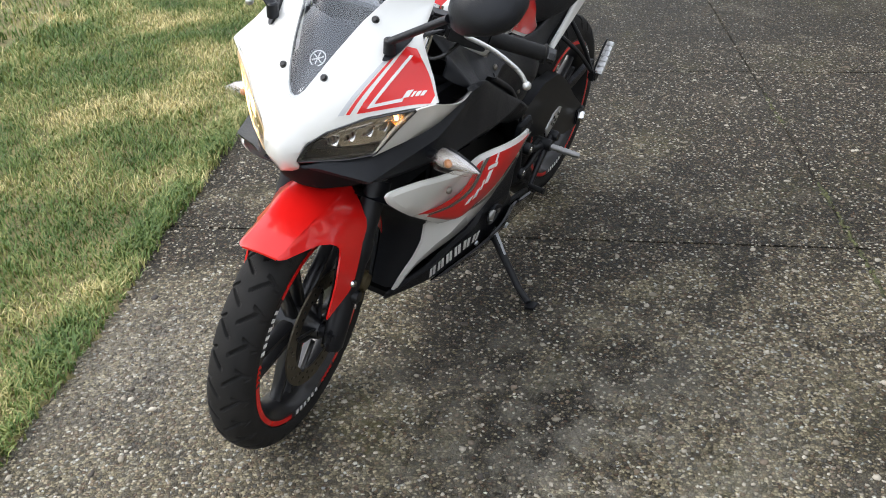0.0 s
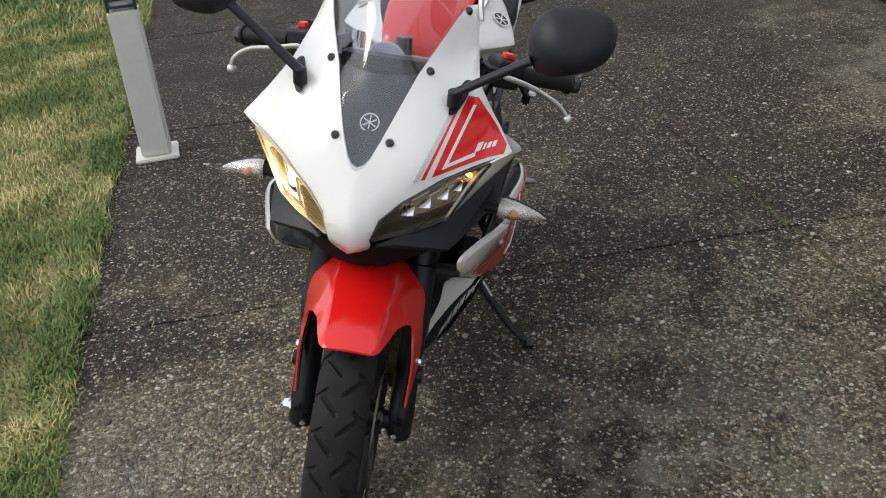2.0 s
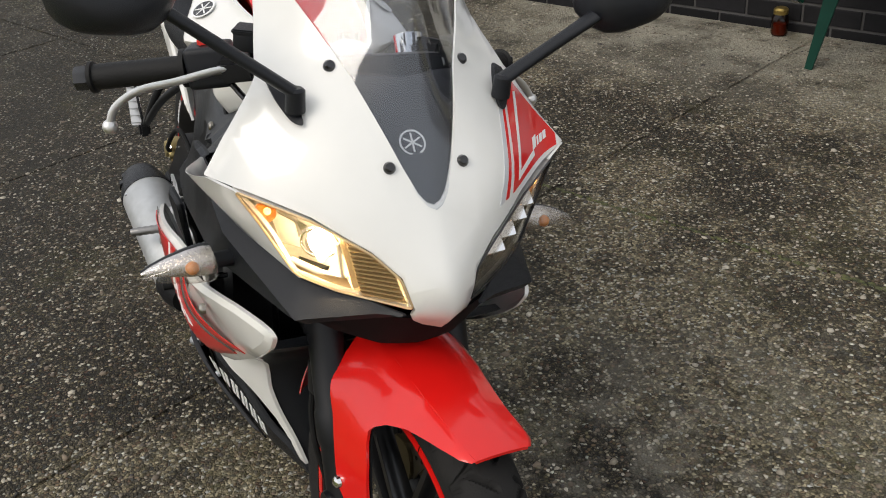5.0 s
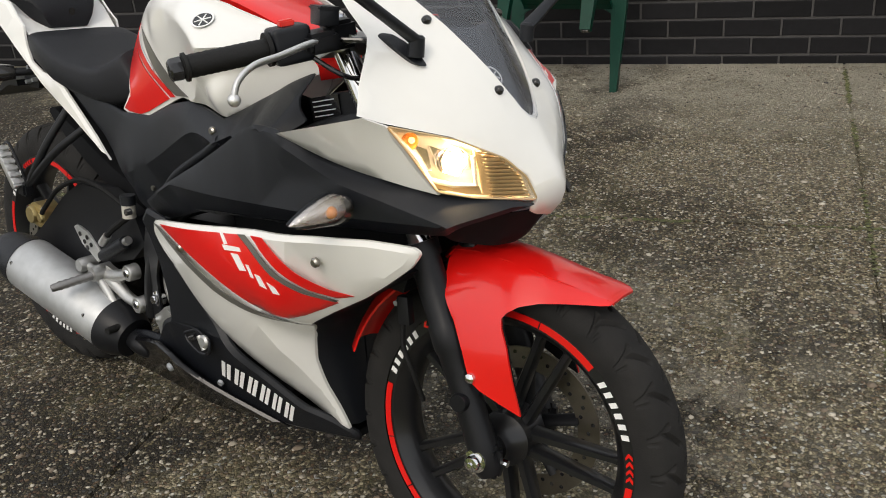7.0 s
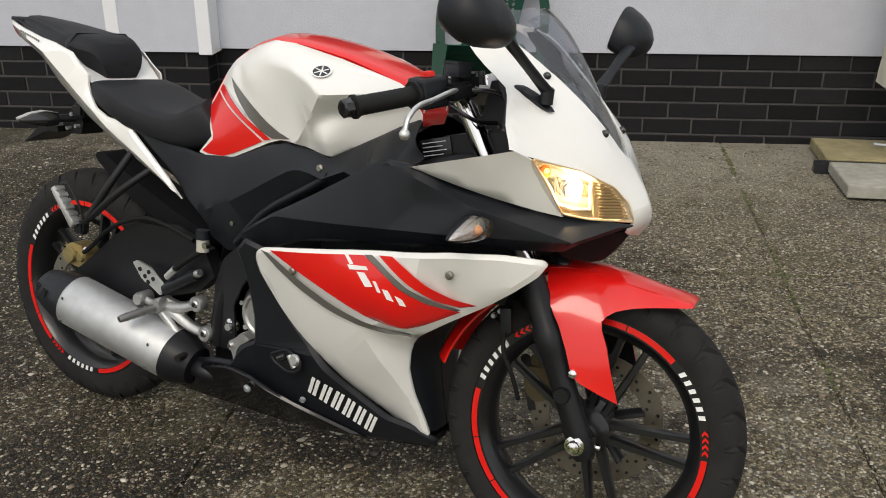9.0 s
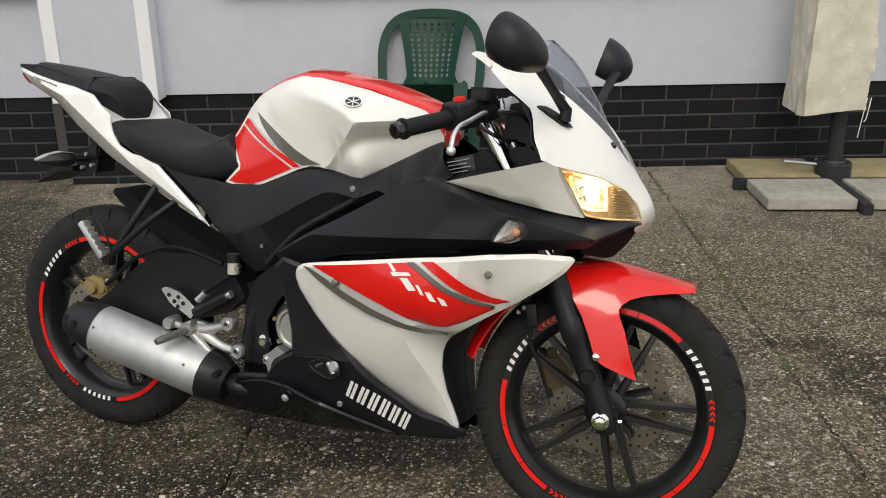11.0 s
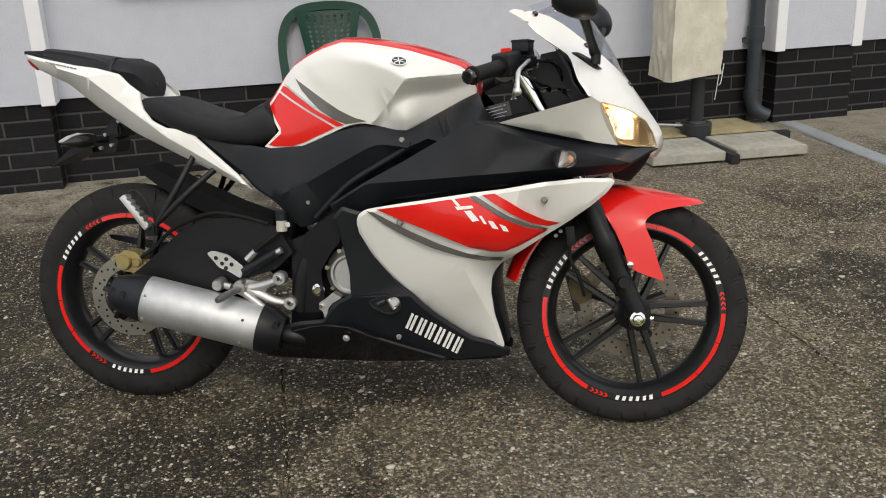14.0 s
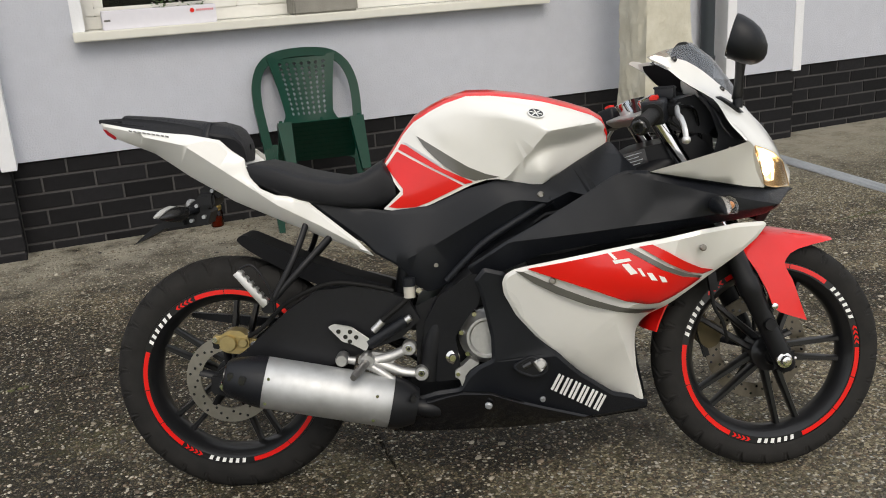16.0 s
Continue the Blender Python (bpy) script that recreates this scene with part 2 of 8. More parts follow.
    # the corner beside the lawn shows more clean stone
    wash_shade = math_("ADD", wash_shade, math_("MULTIPLY", rng(axes.outputs[1], -0.2, -0.8, 0.0, 0.6), math_("MULTIPLY", rng(axes.outputs[0], 1.0, 0.5, 0.0, 1.0), rng(axes.outputs[0], -0.15, 0.30))))
    w2 = n.new("ShaderNodeClamp")
    l.new(wash_shade, w2.inputs[0])
    wash_shade = w2.outputs[0]

    def ramp_(src, stops):
        r = n.new("ShaderNodeValToRGB")
        els = r.color_ramp.elements
        els[0].position, els[0].color = stops[0][0], (*stops[0][1], 1)
        els[1].position, els[1].color = stops[-1][0], (*stops[-1][1], 1)
        for p, c in stops[1:-1]:
            els.new(p).color = (*c, 1)
        l.new(src, r.inputs[0])
        return r.outputs[0]
    dirty = ramp_(tone.outputs[0], ((0.0, (0.0140, 0.0113, 0.0070)), (0.40, (0.049, 0.0415, 0.0220)), (0.64, (0.122, 0.101, 0.053)), (0.82, (0.265, 0.222, 0.125)), (0.91, (0.60, 0.535, 0.40)), (1.0, (0.8, 0.8, 0.658))))
    clean = ramp_(tone.outputs[0], ((0.0, (0.05395, 0.04388, 0.02478)), (0.25, (0.1551, 0.129, 0.07553)), (0.50, (0.3035, 0.2553, 0.1535)), (0.74, (0.4856, 0.4149, 0.262)), (0.90, (0.7149, 0.6316, 0.4308)), (1.0, (0.776, 0.788, 0.744))))
    grit = ramp_(tone2.outputs[0], ((0.0, (0.0108, 0.0090, 0.0062)), (0.6, (0.062, 0.050, 0.033)), (1.0, (0.2446, 0.2, 0.1316))))
    stones = mixc(wash_shade, dirty, clean)
    # rusty and slate-coloured stones among the rest
    stones = mixc(math_("MULTIPLY", rng(tone.outputs[2], 0.86, 0.90), 0.45), stones, (0.20, 0.105, 0.065))
    stones = mixc(math_("MULTIPLY", rng(tone.outputs[2], 0.16, 0.10), 0.5), stones, (0.085, 0.095, 0.10))
    pick = rng(math_("ADD", tone.outputs[1], math_("MULTIPLY", wash_shade, 0.30)), 0.40, 0.44)
    grit = mixc(math_("MULTIPLY", wash_shade, 0.5), grit, (0.20, 0.172, 0.122))
    col = mixc(pick, grit, stones)
    # angular stones packed close, with thin dark joints of cement between them
    rim = n.new("ShaderNodeTexVoronoi")
    rim.feature = "DISTANCE_TO_EDGE"
    rim.inputs["Scale"].default_value = 132
    l.new(co, rim.inputs["Vector"])
    gap = math_("MAXIMUM", rng(rim.outputs["Distance"], 0.13, 0.03), math_("MULTIPLY", rng(big.outputs["Distance"], 0.42, 0.60), 0.55))
    col = mixc(math_("MULTIPLY", gap, rng(wash_shade, 0.0, 1.0, 0.90, 0.48)), col, (0.013, 0.011, 0.0075))
    moss = math_("MULTIPLY", rng(noise_(2.3, 7, 0.7), 0.52, 0.66), rng(noise_(45, 4), 0.40, 0.6))
    col = mixc(math_("MULTIPLY", moss, 0.7), col, (0.098, 0.094, 0.030))
    # cement film where the surface has not been washed out
    film = math_("MULTIPLY", rng(noise_(3.1, 8, 0.72), 0.55, 0.66), rng(noise_(70, 3), 0.35, 0.6))
    col = mixc(math_("MULTIPLY", film, 0.45), col, (0.25, 0.218, 0.148))
    # a dark brown film that thickens towards the -x end
    dark_end = math_("MULTIPLY", rng(axes.outputs[0], -0.8, -1.8, 0.0, 0.80), rng(noise_(3.7, 7, 0.7), 0.35, 0.60))
    dark_end = math_("MULTIPLY", dark_end, rng(axes.outputs[1], 0.5, 1.5, 1.0, 0.45))
    col = mixc(dark_end, col, (0.026, 0.0225, 0.0155))
    dust = math_("MULTIPLY", rng(axes.outputs[1], 2.0, 2.8, 0.0, 0.95), rng(noise_(5, 8, 0.7), 0.32, 0.58))
    dust = math_("MULTIPLY", dust, rng(axes.outputs[0], -1.75, -1.3, 0.25, 1.0))
    col = mixc(dust, col, (0.54, 0.50, 0.40))
    drift = math_("MULTIPLY", rng(axes.outputs[1], 1.3, 2.5, 0.0, 0.55), rng(axes.outputs[0], 0.5, 1.1))
    col = mixc(math_("MULTIPLY", drift, rng(noise_(6, 8, 0.7), 0.35, 0.60)), col, (0.50, 0.46, 0.36))
    pale_corner = math_("MULTIPLY", rng(axes.outputs[1], -0.1, -0.7, 0.0, 0.55), rng(axes.outputs[0], 1.1, 0.5, 0.0, 1.0))
    pale_corner = math_("MULTIPLY", pale_corner, rng(axes.outputs[0], -0.05, 0.35))
    pale_corner = math_("MULTIPLY", pale_corner, rng(noise_(75, 6, 0.75), 0.42, 0.60))
    col = mixc(pale_corner, col, (0.47, 0.44, 0.38))
    # a pale patch with a ragged edge, round the same point
    pale_patch = math_("MULTIPLY", rng(far.outputs["Value"], 0.10, 0.75, 0.55, 0.0), rng(noise_(7, 8, 0.75), 0.45, 0.60))
    col = mixc(pale_patch, col, (0.42, 0.385, 0.31))
    l.new(col, b.inputs["Base Color"])
    b.inputs["Roughness"].default_value = 0.75
    b.inputs["Specular IOR Level"].default_value = 0.35
    h = math_("ADD", rng(rim.outputs["Distance"], 0.0, 0.22, 0.0, 1.0), math_("MULTIPLY", rng(small.outputs["Distance"], 0.1, 0.6, 1.0, 0.0), 0.5))
    bp = n.new("ShaderNodeBump")
    bp.inputs["Strength"].default_value, bp.inputs["Distance"].default_value = 1.0, 0.007
    l.new(h, bp.inputs["Height"])
    l.new(bp.outputs[0], b.inputs["Normal"])
    return m


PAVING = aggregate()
SOIL = mat("thatchy_soil", (0.26, 0.215, 0.095), 0.95, vary=0.45, scale=90, bump=0.012, bscale=110, tint=(0.035, 0.045, 0.014))


def blade_mat():
    m = bpy.data.materials.new("grass_blade")
    m.use_nodes = True
    n, l = m.node_tree.nodes, m.node_tree.links
    b = n["Principled BSDF"]
    geo = n.new("ShaderNodeNewGeometry")
    patch = n.new("ShaderNodeTexNoise")
    patch.inputs["Scale"].default_value, patch.inputs["Detail"].default_value = 1.9, 6
    l.new(geo.outputs["Position"], patch.inputs["Vector"])
    add = n.new("ShaderNodeMath")
    add.operation = "MULTIPLY_ADD"
    add.inputs[1].default_value = 0.26
    l.new(geo.outputs["Random Per Island"], add.inputs[0])
    l.new(patch.outputs[0], add.inputs[2])
    ramp = n.new("ShaderNodeValToRGB")
    e = ramp.color_ramp.elements
    e[0].position, e[0].color = 0.46, (0.060, 0.120, 0.020, 1)
    e[1].position, e[1].color = 0.84, (0.74, 0.62, 0.31, 1)
    for p, c in ((0.58, (0.13, 0.20, 0.042, 1)), (0.69, (0.27, 0.29, 0.085, 1))):
        x = e.new(p)
        x.color = c
    l.new(add.outputs[0], ramp.inputs[0])
    l.new(ramp.outputs[0], b.inputs["Base Color"])
    b.inputs["Roughness"].default_value = 0.6
    return m


BLADE = blade_mat()


# ---- mesh helpers ----
from mathutils.geometry import delaunay_2d_cdt


def part(name, bm, material, parent=None, label="", smooth=38, m=None):
    """Links a bmesh as one mesh object under a thing or a part."""
    if m is not None:
        bm.transform(m)
    bmesh.ops.recalc_face_normals(bm, faces=bm.faces)
    me = bpy.data.meshes.new(name)
    bm.to_mesh(me)
    bm.free()
    me.materials.append(material)
    if smooth:
        me.shade_smooth()
        me.set_sharp_from_angle(angle=radians(smooth))
    ob = new(name, me)
    ob.parent = parent
    if label:
        ob["label"] = label
    return ob


def bevelled(bm, w=0.004, seg=2, angle=30):
    es = [e for e in bm.edges if len(e.link_faces) == 2 and e.calc_face_angle(0) > radians(angle)]
    bmesh.ops.bevel(bm, geom=es, offset=w, segments=seg, affect="EDGES", profile=0.6, clamp_overlap=True)
    return bm


def box(x0, x1, y0, y1, z0, z1, bm=None, bev=0.0, seg=2):
    own = bm is None
    bm = bm or bmesh.new()
    r = bmesh.ops.create_cube(bm, size=1, matrix=Matrix.Translation(((x0 + x1) / 2, (y0 + y1) / 2, (z0 + z1) / 2)) @ Matrix.Diagonal((x1 - x0, y1 - y0, z1 - z0, 1)))
    if bev:
        es = list({e for v in r["verts"] for e in v.link_edges})
        bmesh.ops.bevel(bm, geom=es, offset=bev, segments=seg, affect="EDGES", clamp_overlap=True)
    return bm


def tube(pts, r, n=10, bm=None, flat=1.0):
    """A round rod along a polyline; r may be one radius a point."""
    bm = bm or bmesh.new()
    pts = [Vector(p) for p in pts]
    rs = r if isinstance(r, (list, tuple)) else [r] * len(pts)
    side = None
    rings = []
    for i, p in enumerate(pts):
        d = (pts[min(i + 1, len(pts) - 1)] - pts[max(i - 1, 0)]).normalized()
        if side is None:
            side = d.orthogonal().normalized()
        side = (side - d * side.dot(d)).normalized()
        up = d.cross(side)
        rings.append([bm.verts.new(p + rs[i] * (math.cos(a) * side + flat * math.sin(a) * up)) for a in (2 * math.pi * k / n for k in range(n))])
    for a, b in zip(rings, rings[1:]):
        for k in range(n):
            bm.faces.new((a[k], a[(k + 1) % n], b[(k + 1) % n], b[k]))
    bm.faces.new(rings[0][::-1])
    bm.faces.new(rings[-1])
    return bm


def curve(pts, steps=6):
    """A smooth line through points."""
    P = [Vector(p) for p in pts]
    out = []
    for i in range(len(P) - 1):
        a, b, c, d = P[max(i - 1, 0)], P[i], P[i + 1], P[min(i + 2, len(P) - 1)]
        for k in range(steps):
            t = k / steps
            out.append(0.5 * (2 * b + (c - a) * t + (2 * a - 5 * b + 4 * c - d) * t * t + (3 * b - a - 3 * c + d) * t ** 3))
    return out + [P[-1]]


def lathe(profile, n=48, bm=None, centre=(0, 0, 0), closed=False):
    """Turns (radius, y) points round the y axis."""
    bm = bm or bmesh.new()
    c = Vector(centre)
    rings = []
    for r, y in profile:
        rings.append([bm.verts.new(c + Vector((r * math.cos(a), y, r * math.sin(a)))) for a in (2 * math.pi * k / n for k in range(n))])
    seq = list(zip(rings, rings[1:])) + ([(rings[-1], rings[0])] if closed else [])
    for a, b in seq:
        for k in range(n):
            bm.faces.new((a[k], a[(k + 1) % n], b[(k + 1) % n], b[k]))
    if not closed:
        for ring in (rings[0], rings[-1]):
            if (ring[0].co - ring[n // 2].co).length > 1e-6:
                bm.faces.new(ring)
    return bm


def prism(outline, y0, y1, bev=0.0, bm=None, seg=2):
    """Extrudes an (x, z) outline between two y planes."""
    own = bm is None
    bm = bm or bmesh.new()
    a = [bm.verts.new((x, y0, z)) for x, z in outline]
    b = [bm.verts.new((x, y1, z)) for x, z in outline]
    fs = [bm.faces.new(a), bm.faces.new(b[::-1])]
    k = len(a)
    fs += [bm.faces.new((a[i], b[i], b[(i + 1) % k], a[(i + 1) % k])) for i in range(k)]
    if bev:
        bmesh.ops.bevel(bm, geom=list({e for f in fs for e in f.edges}), offset=bev, segments=seg, affect="EDGES", clamp_overlap=True)
    return bm


def rounded(pts, r, steps=3):
    """Rounds the corners of a closed 2D outline."""
    P = [Vector(p) for p in pts]
    out = []
    for i, p in enumerate(P):
        a, b = P[i - 1] - p, P[(i + 1) % len(P)] - p
        d = min(r, 0.45 * a.length, 0.45 * b.length)
        s, e = p + a.normalized() * d, p + b.normalized() * d
        out += [tuple((1 - t) ** 2 * s + 2 * t * (1 - t) * p + t * t * e) for t in (k / steps for k in range(steps + 1))]
    return out


def field(pts, stiff=1e-6):
    """A smooth surface through (u, w, depth) points: thin plate."""
    A = np.array(pts, float)
    n = len(A)

    def ker(d2):
        return np.where(d2 > 1e-12, 0.5 * d2 * np.log(np.maximum(d2, 1e-12)), 0)
    K = ker(((A[:, None, :2] - A[None, :, :2]) ** 2).sum(-1)) + stiff * np.eye(n)
    Q = np.c_[np.ones(n), A[:, :2]]
    S = np.linalg.solve(np.block([[K, Q], [Q.T, np.zeros((3, 3))]]), np.r_[A[:, 2], np.zeros(3)])

    def f(u, w):
        return float(ker((A[:, 0] - u) ** 2 + (A[:, 1] - w) ** 2) @ S[:n] + S[n] + S[n + 1] * u + S[n + 2] * w)
    return f


def facets(points, faces, soft=0.006):
    """A creased surface of flat facets through (u, w, depth) points, its edges softened."""
    A = np.array(points, float)
    T = np.array([(f[0], f[i], f[i + 1]) for f in faces for i in range(1, len(f) - 1)])
    a, b, c = A[T[:, 0]], A[T[:, 1]], A[T[:, 2]]
    den = (b[:, 1] - c[:, 1]) * (a[:, 0] - c[:, 0]) + (c[:, 0] - b[:, 0]) * (a[:, 1] - c[:, 1])
    ok = np.abs(den) > 1e-9
    a, b, c, den = a[ok], b[ok], c[ok], den[ok]

    def one(u, w):
        p = ((b[:, 1] - c[:, 1]) * (u - c[:, 0]) + (c[:, 0] - b[:, 0]) * (w - c[:, 1])) / den
        q = ((c[:, 1] - a[:, 1]) * (u - c[:, 0]) + (a[:, 0] - c[:, 0]) * (w - c[:, 1])) / den
        k = int(np.argmax(np.minimum(np.minimum(p, q), 1 - p - q)))
        return p[k] * a[k, 2] + q[k] * b[k, 2] + (1 - p[k] - q[k]) * c[k, 2]

    def f(u, w):
        return float(np.mean([one(u, w)] + [one(u + r * soft * math.cos(t), w + r * soft * math.sin(t)) for r in (0.5, 1.0) for t in (0, 1.05, 2.09, 3.14, 4.19, 5.24)]))
    return f


def creased(points, folds, soft=0.006):
    """A creased surface through (u, w, depth) points: triangles between them, with the folds kept as edges."""
    vs, es, fs, ov, oe, of = delaunay_2d_cdt([Vector(p[:2]) for p in points], folds, [], 0, 1e-6)
    return facets([(v.x, v.y, points[o[0]][2]) for v, o in zip(vs, ov)], fs, soft)


def inside(p, poly):
    c = False
    for i in range(len(poly)):
        (x0, y0), (x1, y1) = poly[i - 1], poly[i]
        if (y0 > p[1]) != (y1 > p[1]) and p[0] < (x1 - x0) * (p[1] - y0) / (y1 - y0) + x0:
            c = not c
    return c


def edge_gap(p, poly):
    """How far a point lies from an outline."""
    best = 9.0
    for i in range(len(poly)):
        (x0, y0), (x1, y1) = poly[i - 1], poly[i]
        dx, dy = x1 - x0, y1 - y0
        t = ((p[0] - x0) * dx + (p[1] - y0) * dy) / (dx * dx + dy * dy or 1)
        t = min(1.0, max(0.0, t))
        best = min(best, math.hypot(p[0] - x0 - t * dx, p[1] - y0 - t * dy))
    return best


def sheet(outline, f, side=-1, thick=0.004, step=0.02, lift=0.0, front=False, bm=None, r=0.0, roll=None, lines=()):
    """A curved panel with thickness. Side panels: outline in (x, z), y = side * f(x, z). Front panels: outline in (y, z), x = f(y, z)."""
    bm = bm or bmesh.new()
    if r:
        outline = rounded(outline, r)
    pts = []
    for i, a in enumerate(outline):
        b = outline[(i + 1) % len(outline)]
        k = max(1, int(math.dist(a, b) / step))
        pts += [(a[0] + (b[0] - a[0]) * j / k, a[1] + (b[1] - a[1]) * j / k) for j in range(k)]
    nb = len(pts)
    ring = list(pts)
    if roll:
        # a second ring of points where the rolled edge begins
        area = sum(ring[i - 1][0] * ring[i][1] - ring[i][0] * ring[i - 1][1] for i in range(nb))
        for i in range(nb):
            (ax, ay), (cx_, cy_) = ring[i - 1], ring[(i + 1) % nb]
            ln = math.hypot(cx_ - ax, cy_ - ay) or 1
            sg = roll[0] / ln * (1 if area > 0 else -1)
            q = (ring[i][0] - (cy_ - ay) * sg, ring[i][1] + (cx_ - ax) * sg)
            if inside(q, ring) and edge_gap(q, ring) > 0.93 * roll[0] and all((q[0] - p[0]) ** 2 + (q[1] - p[1]) ** 2 > (0.3 * step) ** 2 for p in pts[nb:]):
                pts.append(q)
    for a, b in lines:
        # points set along the panel's creases, so that its facets meet in clean edges
        k = max(1, int(math.dist(a, b) / (0.5 * step)))
        for j in range(k + 1):
            q = (a[0] + (b[0] - a[0]) * j / k, a[1] + (b[1] - a[1]) * j / k)
            if inside(q, ring) and all((q[0] - p[0]) ** 2 + (q[1] - p[1]) ** 2 > (0.3 * step) ** 2 for p in pts):
                pts.append(q)
    us, ws = [p[0] for p in pts], [p[1] for p in pts]
    u = min(us) + step * 0.5
    while u < max(us):
        w = min(ws) + step * 0.5
        while w < max(ws):
            if inside((u, w), pts) and min((u - p[0]) ** 2 + (w - p[1]) ** 2 for p in pts) > (0.45 * step) ** 2:
                pts.append((u, w))
            w += step
        u += step
    vs, es, fs, *_ = delaunay_2d_cdt([Vector(p) for p in pts], [(i, (i + 1) % nb) for i in range(nb)], [], 1, 1e-5)

    def place(p, d):
        v = f(abs(p[0]) if front else p[0], p[1]) + d
        if roll:
            v -= roll[1] * max(0.0, 1 - edge_gap(p, ring) / roll[0])
        return (v, p[0] * (side if front == "half" else 1), p[1]) if front else (p[0], side * v, p[1])
    o = [bm.verts.new(place(p, lift)) for p in vs]
    i_ = [bm.verts.new(place(p, lift - thick)) for p in vs]
    count = {}
    for t in fs:
        bm.faces.new([o[k] for k in t])
        bm.faces.new([i_[k] for k in reversed(t)])
        for a, b in zip(t, list(t[1:]) + [t[0]]):
            key = (min(a, b), max(a, b))
            count[key] = count.get(key, 0) + 1
    for (a, b), c in count.items():
        if c == 1:
            bm.faces.new((o[a], o[b], i_[b], i_[a]))
    return bm


def seated(f, x, z, s, lift=0.0):
    """A pose on a side panel whose -y axis is the panel's outward normal."""
    e = 0.004
    gx, gz = (f(x + e, z) - f(x - e, z)) / (2 * e), (f(x, z + e) - f(x, z - e)) / (2 * e)
    nrm = Vector((-gx, s, -gz)).normalized()
    yy = -nrm
    xx = Vector((0, 0, 1)).cross(nrm).normalized() * (1 if s < 0 else 1)
    xx = yy.cross(Vector((0, 0, 1))).normalized()
    zz = xx.cross(yy)
    m = Matrix((xx, yy, zz)).transposed().to_4x4()
    m.translation = Vector((x, s * f(x, z), z)) + nrm * lift
    return m


def loft(rows, bm=None, cap=True, closed=True):
    """Skins rows of points; each row a closed section."""
    bm = bm or bmesh.new()
    R = [[bm.verts.new(p) for p in row] for row in rows]
    k = len(R[0])
    for a, b in zip(R, R[1:]):
        for i in range(k if closed else k - 1):
            bm.faces.new((a[i], a[(i + 1) % k], b[(i + 1) % k], b[i]))
    if cap and closed:
        bm.faces.new(R[0][::-1])
        bm.faces.new(R[-1])
    return bm


def raw(name, verts, faces, material, parent=None):
    """A large mesh straight from arrays of points and of triangles or quads."""
    me = bpy.data.meshes.new(name)
    me.from_pydata(verts, [], faces)
    me.materials.append(material)
    ob = new(name, me)
    ob.parent = parent
    return ob


def empty(name, m, label, category, group="", kind=""):
    e = new(name)
    e.empty_display_size = 0.1
    e.matrix_world = m
    return tagged(e, label, category, group, kind)

# ---- ground, lawn ----
bm = bmesh.new()
bmesh.ops.create_grid(bm, x_segments=60, y_segments=60, size=300)
ground = part("ground", bm, SOIL, None, smooth=0)
ground.location.z = -0.06
tagged(ground, "bare earth and lawn reaching to the distance", "ground", kind="structure")

EDGE = -0.915          # where the lawn meets the paving
WALL = 2.98            # face of the plinth bricks
SKEW = -0.055          # the joints lean slightly off the wall's square
bm = box(-9, 9, EDGE - 8.0, EDGE - 0.01, -0.05, -0.012)
lawn_soil = part("lawn_soil", bm, SOIL, None, smooth=0)
# a ragged lip of thatch and dirt that laps over the paving
lr = np.random.default_rng(31)
rows, wob = [], np.convolve(lr.normal(size=1400), np.ones(5) / 5, "same")
for k in range(1200):
    x = -7.0 + 0.0075 * k
    e = EDGE + 0.012 + 0.020 * math.sin(x * 4.3) * math.sin(x * 1.7 + 1) + 0.016 * wob[k] + 0.010 * math.sin(x * 21) * math.sin(x * 8)
    rows.append([(x, EDGE - 0.20, -0.011), (x, EDGE - 0.06, 0.004 + 0.004 * wob[k]), (x, e - 0.012, 0.006 + 0.003 * wob[k + 99]), (x, e, 0.0004)])
lip = loft(rows, cap=False, closed=False)
part("thatch_lip", lip, SOIL, lawn_soil, smooth=60)
tagged(lawn_soil, "mossy thatch under a patchy lawn", "lawn", kind="structure")


